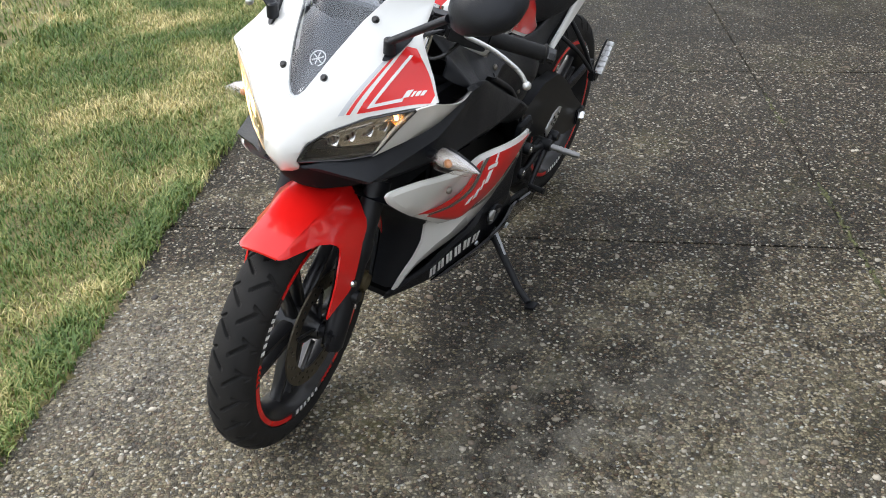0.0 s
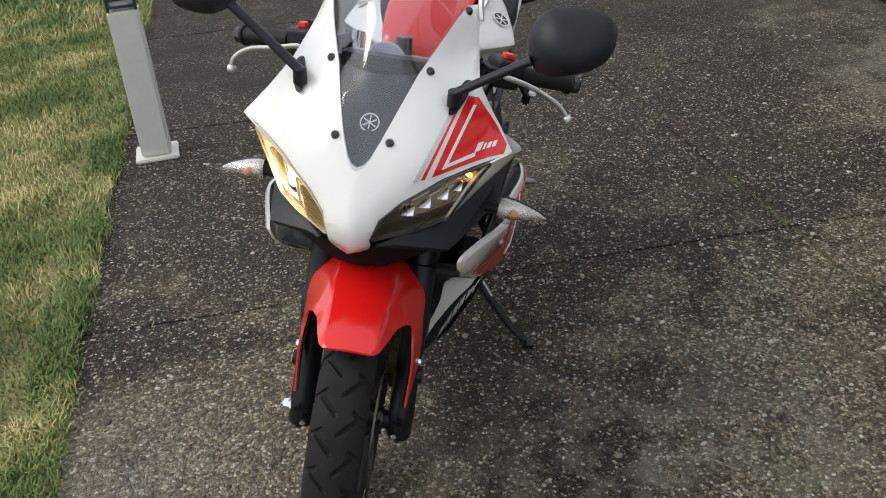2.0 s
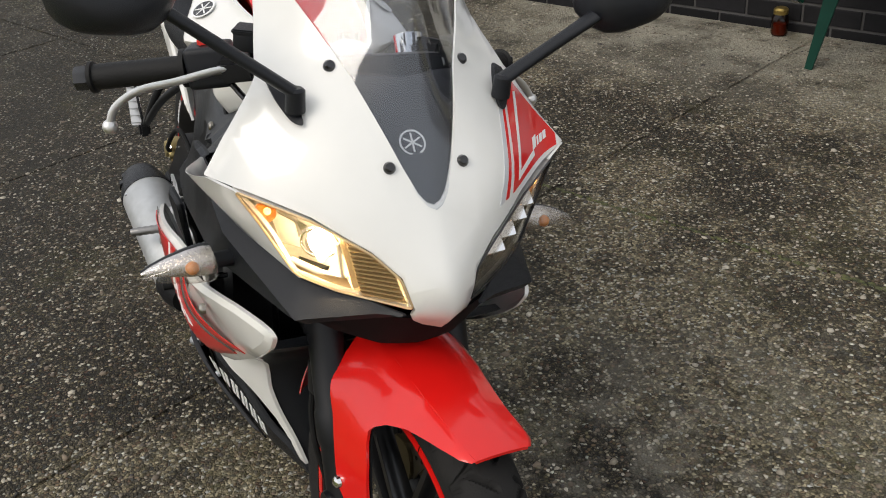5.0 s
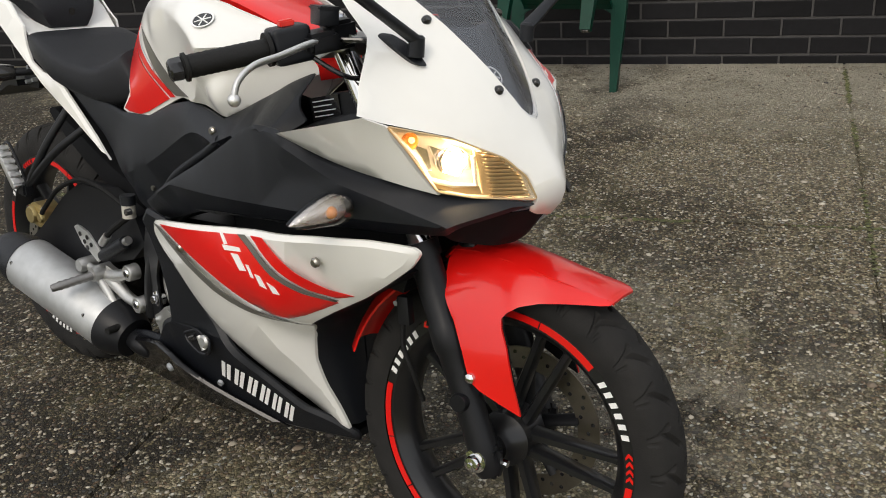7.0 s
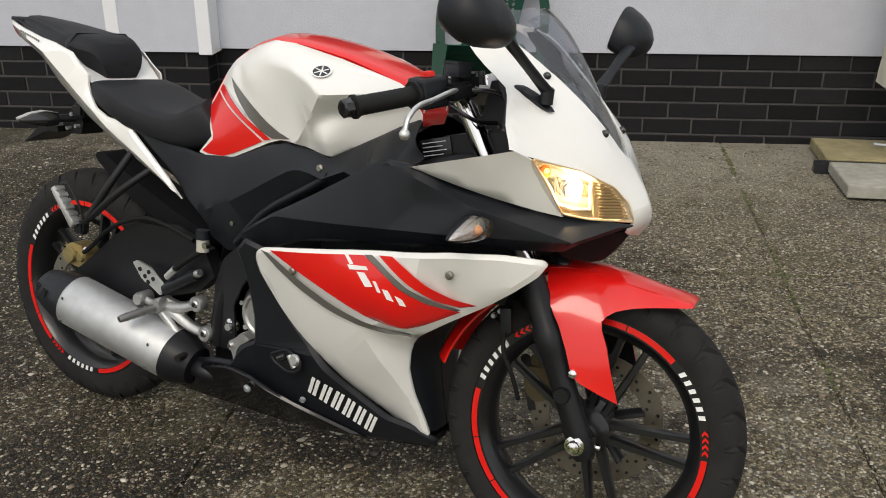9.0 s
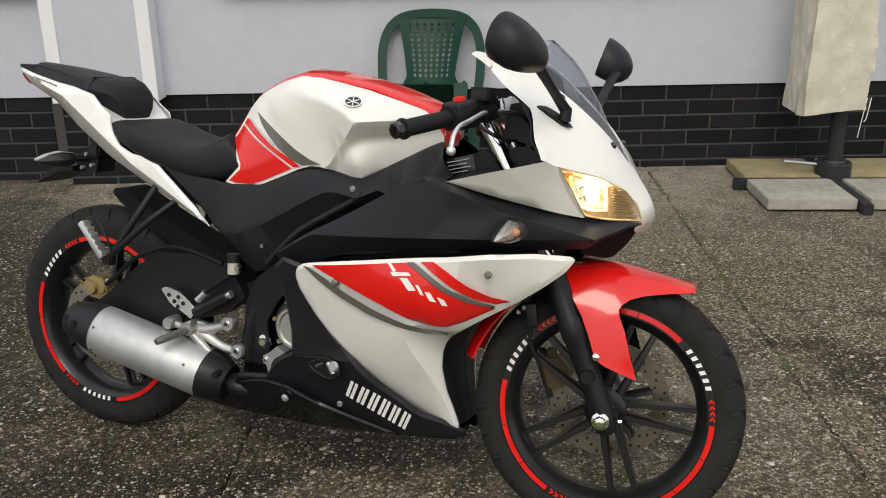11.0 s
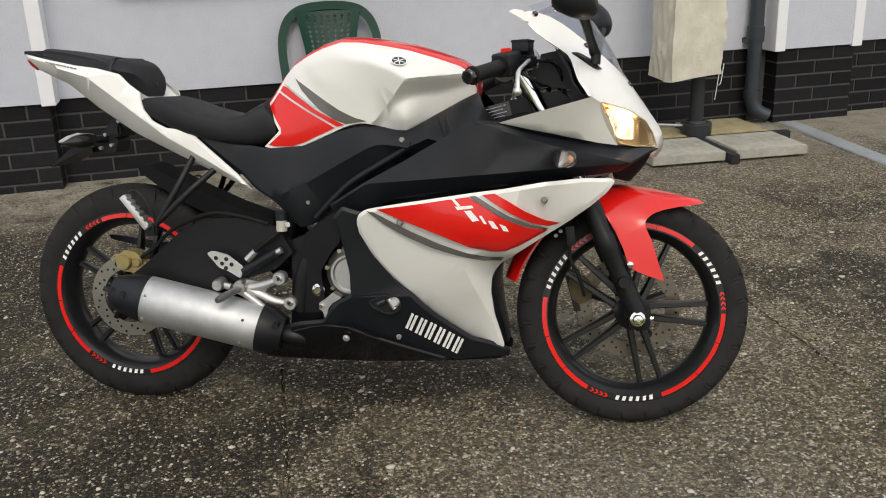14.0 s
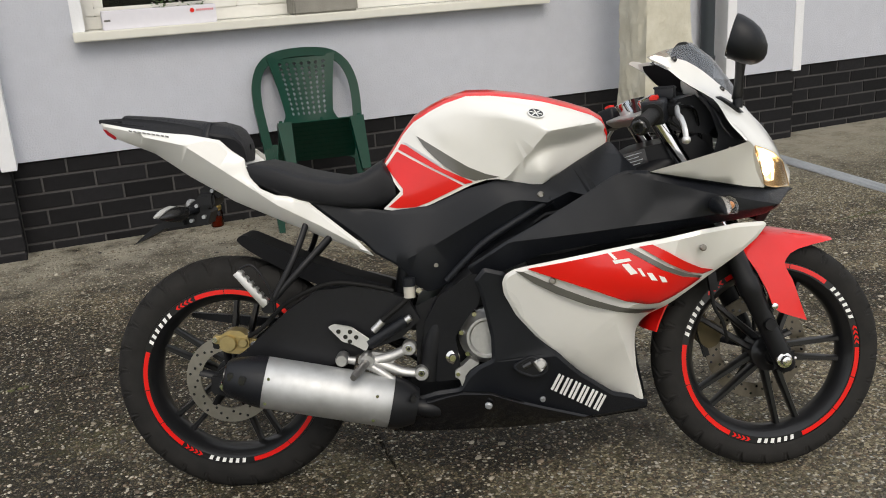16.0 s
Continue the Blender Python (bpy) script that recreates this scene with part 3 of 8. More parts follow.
def lawn():
    rng = np.random.default_rng(4)
    V, F = [], []
    n = 0
    for count, y0, y1, x0, x1, size in ((120000, EDGE - 1.6, EDGE, -4.0, 1.3, 0.85), (15000, EDGE - 0.10, EDGE + 0.035, -4.0, 1.3, 0.9), (38000, EDGE - 5.5, EDGE - 1.2, -9.0, 1.0, 1.7), (30000, EDGE - 1.3, EDGE + 0.02, -9.0, -3.8, 1.5)):
        x, y = rng.uniform(x0, x1, count), rng.uniform(y0, y1, count)
        y = np.minimum(y, EDGE + 0.012 + 0.022 * np.sin(x * 4.3) * np.sin(x * 1.7 + 1) + 0.018 * np.sin(x * 21) * np.sin(x * 8) + 0.020 * rng.normal(size=count) * (y > EDGE - 0.10))
        clump = 0.5 + 0.5 * np.sin(x * 9 + 3 * np.sin(y * 7)) * np.sin(y * 11 + 2 * np.sin(x * 5))
        h = size * rng.uniform(0.015, 0.040, count) * (0.75 + 0.55 * clump)
        a, lean, w = rng.uniform(0, 6.283, count), rng.uniform(0.3, 1.3, count), size * rng.uniform(0.0015, 0.0032, count)
        dx, dy = np.cos(a), np.sin(a)
        base = np.c_[x, y, np.where(y > EDGE - 0.12, 0.0, -0.014)]
        sid = np.c_[-dy * w, dx * w, np.zeros(count)]
        mid = base + np.c_[dx * lean * h * 0.35, dy * lean * h * 0.35, h * 0.65]
        tip = base + np.c_[dx * lean * h, dy * lean * h, h]
        V.append(np.stack([base - sid, base + sid, mid + sid * 0.8, mid - sid * 0.8, tip], 1).reshape(-1, 3))
        k = np.arange(count)[:, None] * 5 + n
        F += (k + np.array([[0, 1, 2, 3]])).tolist() + (k + np.array([[3, 2, 4]])).tolist()
        n += count * 5
    ob = raw("lawn_grass", np.concatenate(V).tolist(), F, BLADE)
    tagged(ob, "short patchy lawn, green with straw-coloured dry spots", "grass", kind="stuff")


lawn()

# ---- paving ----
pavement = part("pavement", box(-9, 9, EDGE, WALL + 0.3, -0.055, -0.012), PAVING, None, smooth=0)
tagged(pavement, "washed aggregate concrete paving with moss in its joints", "paving", kind="structure")
XJ = [-9, -6.5, -4.9, -3.33, -1.78, -0.21, 1.36, 2.93, 4.5, 6.5, 9]
YJ = [EDGE, 1.235, WALL + 0.3]
for i in range(len(XJ) - 1):
    for j in range(2):
        g = 0.0016
        x0, x1, y0, y1 = XJ[i] + g, XJ[i + 1] - g, YJ[j] + g, YJ[j + 1] - g
        q = [(x0 - SKEW * (y0 - 0.6), y0), (x1 - SKEW * (y0 - 0.6), y0), (x1 - SKEW * (y1 - 0.6), y1), (x0 - SKEW * (y1 - 0.6), y1)]
        bm = bmesh.new()
        lo, hi = [bm.verts.new((*p, -0.03)) for p in q], [bm.verts.new((*p, 0.0)) for p in q]
        bm.faces.new(hi)
        for k in range(4):
            bm.faces.new((lo[k], lo[(k + 1) % 4], hi[(k + 1) % 4], hi[k]))
        bmesh.ops.bevel(bm, geom=[e for e in bm.edges if all(v.co.z > -0.01 for v in e.verts)], offset=0.004, segments=2, affect="EDGES")
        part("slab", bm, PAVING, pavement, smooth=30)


def pebbles():
    """Loose and proud stones of the washed surface."""
    rng = np.random.default_rng(8)
    base = bmesh.new()
    bmesh.ops.create_icosphere(base, subdivisions=1, radius=1)
    bv = np.array([v.co[:] for v in base.verts])
    bf = np.array([[v.index for v in f.verts] for f in base.faces])
    base.free()
    for name, count, lo, hi, m in (("pale_pebbles", 17000, 0.0018, 0.0052, PEB1), ("brown_pebbles", 14000, 0.002, 0.0055, PEB2)):
        x, y = rng.uniform(-2.2, 2.6, count), rng.uniform(EDGE + 0.02, WALL - 0.05, count)
        s = rng.uniform(lo, hi, count) * (1 + 0.9 * (rng.random(count) > 0.95))
        a = rng.uniform(0, 6.283, count)
        sc = np.stack([s * rng.uniform(0.8, 1.5, count), s, s * rng.uniform(0.35, 0.6, count)], 1)
        P = bv[None] * (1 + 0.18 * rng.normal(size=(count, len(bv), 1))) * sc[:, None]
        c, sn = np.cos(a)[:, None], np.sin(a)[:, None]
        V = np.stack([P[..., 0] * c - P[..., 1] * sn + x[:, None], P[..., 0] * sn + P[..., 1] * c + y[:, None], P[..., 2] + 0.0003], -1)
        F = bf[None] + (np.arange(count) * len(bv))[:, None, None]
        ob = raw(name, V.reshape(-1, 3).tolist(), F.reshape(-1, 3).tolist(), m)
        ob.data.shade_smooth()
        tagged(ob, "small rounded stones set in the washed concrete", "pebbles", kind="stuff")


def island_mat(name, lo, hi):
    m = mat(name, hi, 0.75, vary=0.1, scale=200)
    n, l = m.node_tree.nodes, m.node_tree.links
    g, mx = n.new("ShaderNodeNewGeometry"), n.new("ShaderNodeMix")
    mx.data_type = "RGBA"
    mx.inputs[6].default_value, mx.inputs[7].default_value = (*lo, 1), (*hi, 1)
    l.new(g.outputs["Random Per Island"], mx.inputs[0])
    l.new(mx.outputs[2], n["Principled BSDF"].inputs["Base Color"])
    return m


PEB1 = island_mat("pale_stone", (0.14, 0.118, 0.078), (0.54, 0.49, 0.40))
PEB2 = island_mat("brown_stone", (0.05, 0.045, 0.04), (0.22, 0.17, 0.12))
pebbles()


def joint_moss():
    """Tufts of moss and grit lodged in the paving joints."""
    rng = np.random.default_rng(12)
    V, F = [], []
    for k in range(1500):
        if k % 2:
            y = rng.uniform(EDGE + 0.05, WALL - 0.1)
            x = 1.36 - SKEW * (y - 0.6) + rng.normal() * 0.004
        else:
            x, y = rng.uniform(-1.5, 2.7), 1.235 + rng.normal() * 0.004
        if noise.noise((x * 2.1, y * 2.1, 3.0)) < 0.02:
            continue
        r = rng.uniform(0.002, 0.007)
        n0 = len(V)
        for a in range(6):
            V.append((x + r * 1.5 * math.cos(a * 1.047), y + r * math.sin(a * 1.047), 0.0005))
        V.append((x, y, 0.0015 + r * 0.5))
        F += [(n0 + a, n0 + (a + 1) % 6, n0 + 6) for a in range(6)]
    ob = raw("joint_moss", V, F, island_mat("moss", (0.030, 0.034, 0.012), (0.105, 0.110, 0.036)))
    tagged(ob, "olive moss tufts growing in the paving joints", "moss", kind="stuff")


joint_moss()

# ---- drain channel ----
dr = empty("drain_channel", pose(2.845, 0, 0, 0, 0, -6.2), "galvanised slotted drain channel let into the paving", "drain", kind="structure")
part("channel", box(-0.06, 0.06, EDGE, 2.86, -0.008, 0.004, bev=0.002), GALV, dr, smooth=30)
bm = bmesh.new()
for k in range(150):
    y = EDGE + 0.02 + k * 0.025
    box(-0.045, 0.045, y, y + 0.012, 0.003, 0.009, bm)
part("grate", bm, GALV, dr, smooth=0)

# ---- house ----
TOP = 0.458
RF = WALL - 0.014      # face of the render
PF = 2.855             # face of the pier's bricks
PIERS = ((-1.65, -1.165), (3.065, 3.61))
WIN = ((-0.72, 1.74), (-3.60, -1.76))
bm = bmesh.new()
for x0, x1, z0, z1 in ((-7, 9, TOP, 1.035), (-7, -3.6, 1.035, 2.35), (-1.76, -0.72, 1.035, 2.35), (1.74, 9, 1.035, 2.35), (-7, 9, 2.35, 3.1)):
    box(x0, x1, RF, RF + 0.32, z0, z1, bm)
wall_north = part("wall_north", bm, RENDER_W, None, smooth=0)
tagged(wall_north, "pale lavender-grey rendered house wall", "wall", kind="structure")
plinth = part("plinth", box(-7, 9, WALL + 0.006, WALL + 0.3, -0.02, TOP), MORTAR, None, smooth=0)
tagged(plinth, "house plinth of anthracite clinker bricks with grey joints", "plinth", kind="structure")
for k, (x0, x1) in enumerate(PIERS):
    p = part("pier", box(x0 - 0.028, x1 + 0.028, PF - 0.016, RF + 0.05, TOP, 3.1), RENDER_W, None, smooth=0)
    tagged(p, "projecting rendered pier with white painted corners", "pier", group="piers of the facade", kind="structure")
    for a in (x0 - 0.034, x1 - 0.036):
        part("corner_band", box(a, a + 0.07, PF - 0.022, RF + 0.04, TOP - 0.012, 3.1, bev=0.002), WHITE_W, p, smooth=30)
    q = part("pier_plinth", box(x0 + 0.006, x1 - 0.006, PF + 0.006, WALL + 0.05, -0.02, TOP - 0.002), MORTAR, None, smooth=0)
    tagged(q, "pier foot of anthracite clinker bricks", "plinth", group="piers of the facade", kind="structure")
    PIERS = PIERS[:k] + ((x0, x1, q),) + PIERS[k + 1:]

# ---- windows ----
for k, (x0, x1) in enumerate(WIN):
    w = part("window_%d" % (k + 1), box(x0 - 0.055, x0, RF - 0.02, RF + 0.1, 1.05, 2.42, bev=0.003), WHITE_W, None, smooth=30)
    tagged(w, "white-framed window with a cream sill", "window", kind="structure")
    part("surround", box(x1, x1 + 0.055, RF - 0.02, RF + 0.1, 1.05, 2.42, bev=0.003), WHITE_W, w, smooth=30)
    part("surround", box(x0, x1, RF - 0.02, RF + 0.1, 2.35, 2.42, bev=0.003), WHITE_W, w, smooth=30)
    bm = box(x0 - 0.06, x1 + 0.06, 2.885, 3.06, 1.030, 1.052, bev=0.004)
    box(x0 - 0.06, x1 + 0.06, 2.882, 2.902, 1.008, 1.05, bm, bev=0.004)
    part("sill", bm, SILL, w, "cream painted sill", smooth=30)
    bm = bmesh.new()
    for a, b, c, d in ((x0, x1, 1.052, 1.115), (x0, x1, 2.29, 2.35), (x0, x0 + 0.06, 1.115, 2.29), (x1 - 0.06, x1, 1.115, 2.29)):
        box(a, b, 3.06, 3.12, c, d, bm, bev=0.004)
    step = (x1 - x0) / 3
    for j in (1, 2):
        box(x0 + j * step - 0.06, x0 + j * step + 0.06, 3.062, 3.122, 1.115, 2.29, bm, bev=0.004)
    part("window_frame", bm, UPVC, w, smooth=30)
    for j in range(3):
        a, b = x0 + j * step + 0.06, x0 + (j + 1) * step - 0.06
        bm = bmesh.new()
        for c, d, e, f in ((a, b, 1.115, 1.155), (a, b, 2.25, 2.29), (a, a + 0.045, 1.155, 2.25), (b - 0.045, b, 1.155, 2.25)):
            box(c, d, 3.055, 3.11, e, f, bm, bev=0.004)
        part("sash", bm, UPVC, w, smooth=30)
        gl = part("pane", box(a + 0.045, b - 0.045, 3.08, 3.086, 1.155, 2.25), WINGLASS, w, smooth=0)
        gl.visible_shadow = False
# one added dark sheet; the rooms' dimness is put into its colour
room_backing = part("room_backing", box(-4, 2.2, 3.4, 3.45, 0.9, 2.6), ROOM_SHADE, None, smooth=0)
tagged(room_backing, "dark sheet standing in for the dim rooms behind the windows", "interior wall", kind="structure")

# flower box on the sill
fb = empty("flower_box", pose(-0.365, 2.965, 1.052), "white flower box with small plants on the window sill", "flower box")
bm = box(-0.272, 0.272, -0.055, 0.055, 0, 0.088, bev=0.003)
part("trough", bm, mat("white_card", (0.72, 0.71, 0.76), 0.6, vary=0.03), fb, smooth=30)
part("emblem", lathe([(0.0, -0.0566), (0.011, -0.0566), (0.011, -0.055)], 20, centre=(0.155, 0, 0.065)), RED, fb, "round red emblem")
bm = bmesh.new()
for k in range(9):
    box(0.175 + k * 0.0095, 0.182 + k * 0.0095, -0.0565, -0.055, 0.060, 0.070, bm)
part("print_line", bm, mat("pink_print", (0.70, 0.25, 0.28), 0.5), fb)
part("print_line", box(-0.265, -0.235, -0.0565, -0.055, 0.040, 0.048), GREYD, fb)
random.seed(3)
bm, bp = bmesh.new(), bmesh.new()
for k in range(160):
    c = Vector((random.uniform(-0.03, 0.26), random.uniform(-0.05, 0.05), 0.085 + random.uniform(0, 0.09)))
    s, a = random.uniform(0.008, 0.018), random.uniform(0, 6.28)
    d, e = Vector((math.cos(a), math.sin(a), random.uniform(-0.3, 0.6))) * s, Vector((-math.sin(a), math.cos(a), 0.2)) * s * 0.5
    tgt = bp if k % 6 == 0 else bm
    vs = [tgt.verts.new(c + q) for q in (-d, e, d, -e)]
    tgt.faces.new(vs)
tagged(part("leaves", bm, LEAF, fb), kind="stuff")
tagged(part("petals", bp, PETAL, fb), kind="stuff")
planter = empty("planter", pose(0.475, 2.975, 1.052), "weathered grey stone trough planter on the window sill", "planter")
bm = box(-0.175, 0.175, -0.075, 0.075, 0, 0.17, bev=0.01)
box(-0.185, 0.185, -0.085, 0.085, 0.14, 0.172, bm, bev=0.008)
part("trough", bm, PLANTER, planter)

XYZ = Matrix(((1, 0, 0, 0), (0, 0, 1, 0), (0, 1, 0, 0), (0, 0, 0, 1)))   # turns the lathe's axis upright

# ---- downpipe ----
dp = empty("downpipe", pose(2.935, 2.905, 0), "dark grey downpipe with a swept shoe at its foot", "downpipe")
part("pipe", tube(curve([(0, 0, 3.1), (0, 0, 0.9), (0, 0, 0.35), (0, 0, 0.17), (0.03, -0.012, 0.085), (0.10, -0.04, 0.045)], 5), 0.043, 18), PIPE, dp)
part("socket", tube([(0, 0, 0.52), (0, 0, 0.60)], 0.052, 18), PIPE, dp)
part("socket", tube([(0, 0, 0.16), (0, 0, 0.21)], 0.050, 18), PIPE, dp)
part("bracket", box(-0.056, 0.056, -0.01, 0.09, 0.50, 0.53, bev=0.003), PIPE, dp)

# ---- parasol ----
ps = empty("parasol", pose(2.345, 2.52, 0), "closed parasol under a cream canvas cover, on a steel cross foot", "parasol")
PT = Matrix.Translation((-0.02, -0.07, 0)) @ Matrix.Rotation(radians(-4), 4, "Z")
for bx in ((-0.50, 0.56, -0.025, 0.025), (-0.025, 0.025, -0.46, 0.44)):
    part("crossbar", box(*bx, 0.0, 0.055 if bx[0] < -0.1 else 0.053, bev=0.004), POLE, ps, smooth=30, m=PT)
for x, y, m, lab in ((-0.235, -0.215, SLABM, "pale concrete slab weighting the parasol foot"), (0.235, -0.215, SLABM, "pale concrete slab weighting the parasol foot"), (-0.235, 0.215, SLABY, "lichen-stained concrete slab weighting the parasol foot"), (0.235, 0.215, SLABY, "lichen-stained concrete slab weighting the parasol foot")):
    sl = part("concrete_slab", box(-0.205, 0.205, -0.19, 0.19, 0.0, 0.05, bev=0.004), m, None, smooth=30)
    sl.matrix_world = Matrix.Translation((2.345, 2.52, 0.0)) @ PT @ Matrix.Translation((x, y, 0.012))
    tagged(sl, lab, "paving slab", "slabs on the parasol foot")
part("hub", lathe([(0.0, 0.055), (0.088, 0.055), (0.088, 0.122), (0.084, 0.126), (0.06, 0.127), (0.056, 0.140), (0.0, 0.140)], 32), POLE, ps, m=XYZ)
part("pole", tube([(0, 0, 0.06), (0, 0, 2.5)], 0.039, 24), POLE, ps)
part("crank_rod", tube([(-0.25, 0.02, 0.128), (-0.05, 0.0, 0.11)], 0.008, 8), GALV, ps)
rows = []
for k in range(110):
    z = 0.405 + k * 0.0189
    row = []
    for j in range(96):
        a = 2 * math.pi * j / 96
        c, s = math.cos(a), math.sin(a)
        sq = 1 / max(abs(c), abs(s)) ** 0.86
        fold = 0.005 * math.sin(5 * a + 2.2 * math.sin(z * 5)) + 0.008 * noise.noise((c * 3, s * 3, z * 5)) + 0.016 * (0.5 - abs(noise.noise((c * 2.2 + z * 2.5, s * 2.2, z * 7 - c * 4)))) ** 3 * 4 + 0.007 * abs(noise.noise((c * 6 + z * 6, s * 6, z * 14)))
        r = (0.146 + fold + 0.006 * math.sin(z * 3)) * sq
        row.append((-0.085 + r * 1.02 * c, r * 0.92 * s, z + (0.018 * c + 0.004 * math.sin(3 * a)) * max(0, 1 - k / 8)))
    rows.append(row)
part("cover", loft(rows), CANVAS, ps, "creased cream canvas cover", smooth=60)
for dx in (0.0, 0.02):
    part("tie_cord", tube(curve([(0.10 + dx, -0.06, 0.46), (0.085 + dx, -0.065, 0.36), (0.075 + dx, -0.06, 0.26 + 4 * dx)], 4), 0.0025, 6), LETTER, ps)

# ---- bollard lamps by the lawn ----
bl = empty("bollard_lamp", pose(-1.60, -0.745, 0, 0, 0, 3), "square light grey bollard lamp with a louvred head", "bollard lamp", "bollard lamps beside the path")
bm = box(-0.085, 0.085, -0.085, 0.085, 0.0, 0.016, bev=0.005)
part("foot_plate", bm, BOLLARD, bl)
part("post", box(-0.058, 0.058, -0.058, 0.058, 0.014, 0.60, bev=0.008), BOLLARD, bl)
part("lens", box(-0.040, 0.040, -0.040, 0.040, 0.60, 0.80, bev=0.01), mat("frosted_diffuser", (0.55, 0.57, 0.58), 0.3), bl)
for k in range(7):
    part("louvre", box(-0.056, 0.056, -0.056, 0.056, 0.612 + k * 0.028, 0.620 + k * 0.028, bev=0.003), PIPE, bl)
for a in (-1, 1):
    for b in (-1, 1):
        part("corner_rod", tube([(a * 0.05, b * 0.05, 0.60), (a * 0.05, b * 0.05, 0.81)], 0.006, 8), PIPE, bl)
part("cap", box(-0.060, 0.060, -0.060, 0.060, 0.808, 0.85, bev=0.010), BOLLARD, bl)
copy_thing(bl, pose(-4.64, -0.66, 0, 0, 0, 3))

# ---- jar by the wall ----
jar = empty("lantern_jar", pose(-0.228, 2.915, 0), "small amber glass candle jar with a brass lid", "candle jar")
part("glass", lathe([(0.0, 0.002), (0.030, 0.002), (0.035, 0.012), (0.035, 0.075), (0.026, 0.092), (0.0, 0.092)], 24), AMBERGL, jar, m=XYZ)
part("lid", lathe([(0.0, 0.092), (0.030, 0.092), (0.031, 0.110), (0.022, 0.118), (0.0, 0.119)], 24), BRASS, jar, m=XYZ)
part("candle", lathe([(0.0, 0.006), (0.026, 0.006), (0.026, 0.05), (0.0, 0.05)], 20), mat("wax", (0.35, 0.10, 0.04), 0.5), jar, m=XYZ)

# ---- folding garden chair leaning on the wall, its seat half folded up ----
ch = empty("garden_chair", pose(0.275, 2.555, 0, 0, 0, -6), "green plastic folding garden chair leaning back on the wall", "chair")


def lean(x, L, off=0.0):
    """A point of the leaning plane: L up along it, off towards the viewer."""
    return Vector((x, L * 0.39 - off * 0.92, L * 0.92 + off * 0.39))


def strip(pts, wid, depth, side):
    """A moulded L-section strip along (x, L) points in the leaning plane."""
    rows = []
    for (x, L), w in zip(pts, wid):
        xi = x - side * w
        rows.append([lean(x, L), lean(xi, L), lean(xi, L, -0.007), lean(x - side * 0.008, L, -0.007), lean(x - side * 0.008, L, -depth), lean(x, L, -depth)])
    return bevelled(loft(rows), 0.0015, 1)


for s in (-1, 1):
    part("leg", strip([(s * 0.248, 0.0), (s * 0.252, 0.12), (s * 0.258, 0.28), (s * 0.262, 0.46)], [0.030, 0.042, 0.058, 0.072], 0.035, s), GREEN, ch)
    a, b = Vector((s * 0.178, -0.10, 0.565)), Vector((s * 0.178, -0.255, 0.335))
    rows = []
    for k, w in ((0.0, 0.034), (0.5, 0.027), (1.0, 0.021)):
        p = a.lerp(b, k)
        fw, up = Vector((0, -0.83, 0.56)) * w * 0.8, Vector((w, 0, 0))
        rows.append([p + up * c + fw * d for c, d in ((-1, -1), (1, -1), (1, 1), (-1, 1))])
    bm = bevelled(loft(rows), 0.004, 2)
    lg = part("seat_leg", bm, GREEN, ch)
    # a black plate paints the dark inside the open leg end
    part("hollow_plate", box(-0.014, 0.014, -0.012, 0.012, -0.002, 0.001), GLOSSB, lg, m=Matrix.Translation(b + (b - a).normalized() * 0.001) @ Matrix.Rotation(radians(-34), 4, "X"))
seat_fold = None
for x in (0.0, -0.2, 0.185):
    rows = [[p + Vector((x + dx, 0, 0)) + Vector((0, 0.70, 0.71)) * dy for dx, dy in ((0, 0), (0.016, 0), (0.016, 0.012), (0, 0.012))] for p in (Vector((0, 0.145, 0.335)), Vector((0, -0.10, 0.575)))]
    if seat_fold is None:
        seat_fold = part("seat", loft(rows), GREEN, ch, "slatted seat folded up, its underside showing", smooth=0)
    else:
        part("rail", loft(rows), GREEN, seat_fold, smooth=0)
for k in range(9):
    t0, t1 = k / 9, (k + 0.93) / 9
    p, q = Vector((0, 0.145, 0.335)), Vector((0, -0.10, 0.575))
    a, b = p.lerp(q, t0), p.lerp(q, t1)
    nn = Vector((0, -0.70, -0.71)) * 0.006
    rows = [[a + Vector((x, 0, 0)), b + Vector((x, 0, 0)), b + nn + Vector((x, 0, 0)), a + nn + Vector((x, 0, 0))] for x in (-0.2, 0.2)]
    part("slat", loft(rows), GREEN, seat_fold, smooth=0)
rows = []
for k in range(13):
    u = -1 + k / 6
    top, low = 0.455, 0.385 - 0.055 * abs(u) ** 3
    rows.append([lean(u * 0.215, top, 0.002), lean(u * 0.215, low, 0.002), lean(u * 0.215, low, -0.006), lean(u * 0.215, top, -0.006)])
part("apron", loft(rows), GREEN, ch, smooth=40)


def back_pt(u, v, off=0.0):
    """u across -1..1, v up 0..1 of the backrest."""
    L = 0.545 + 0.375 * v
    half = 0.120 + 0.060 * v ** 1.5 + 0.035 * max(0, 0.16 - v) / 0.16
    return lean(u * half, L, 0.004 + 0.016 * u * u - 0.012 + off)


bm = bmesh.new()
nu, nv = 9, 14
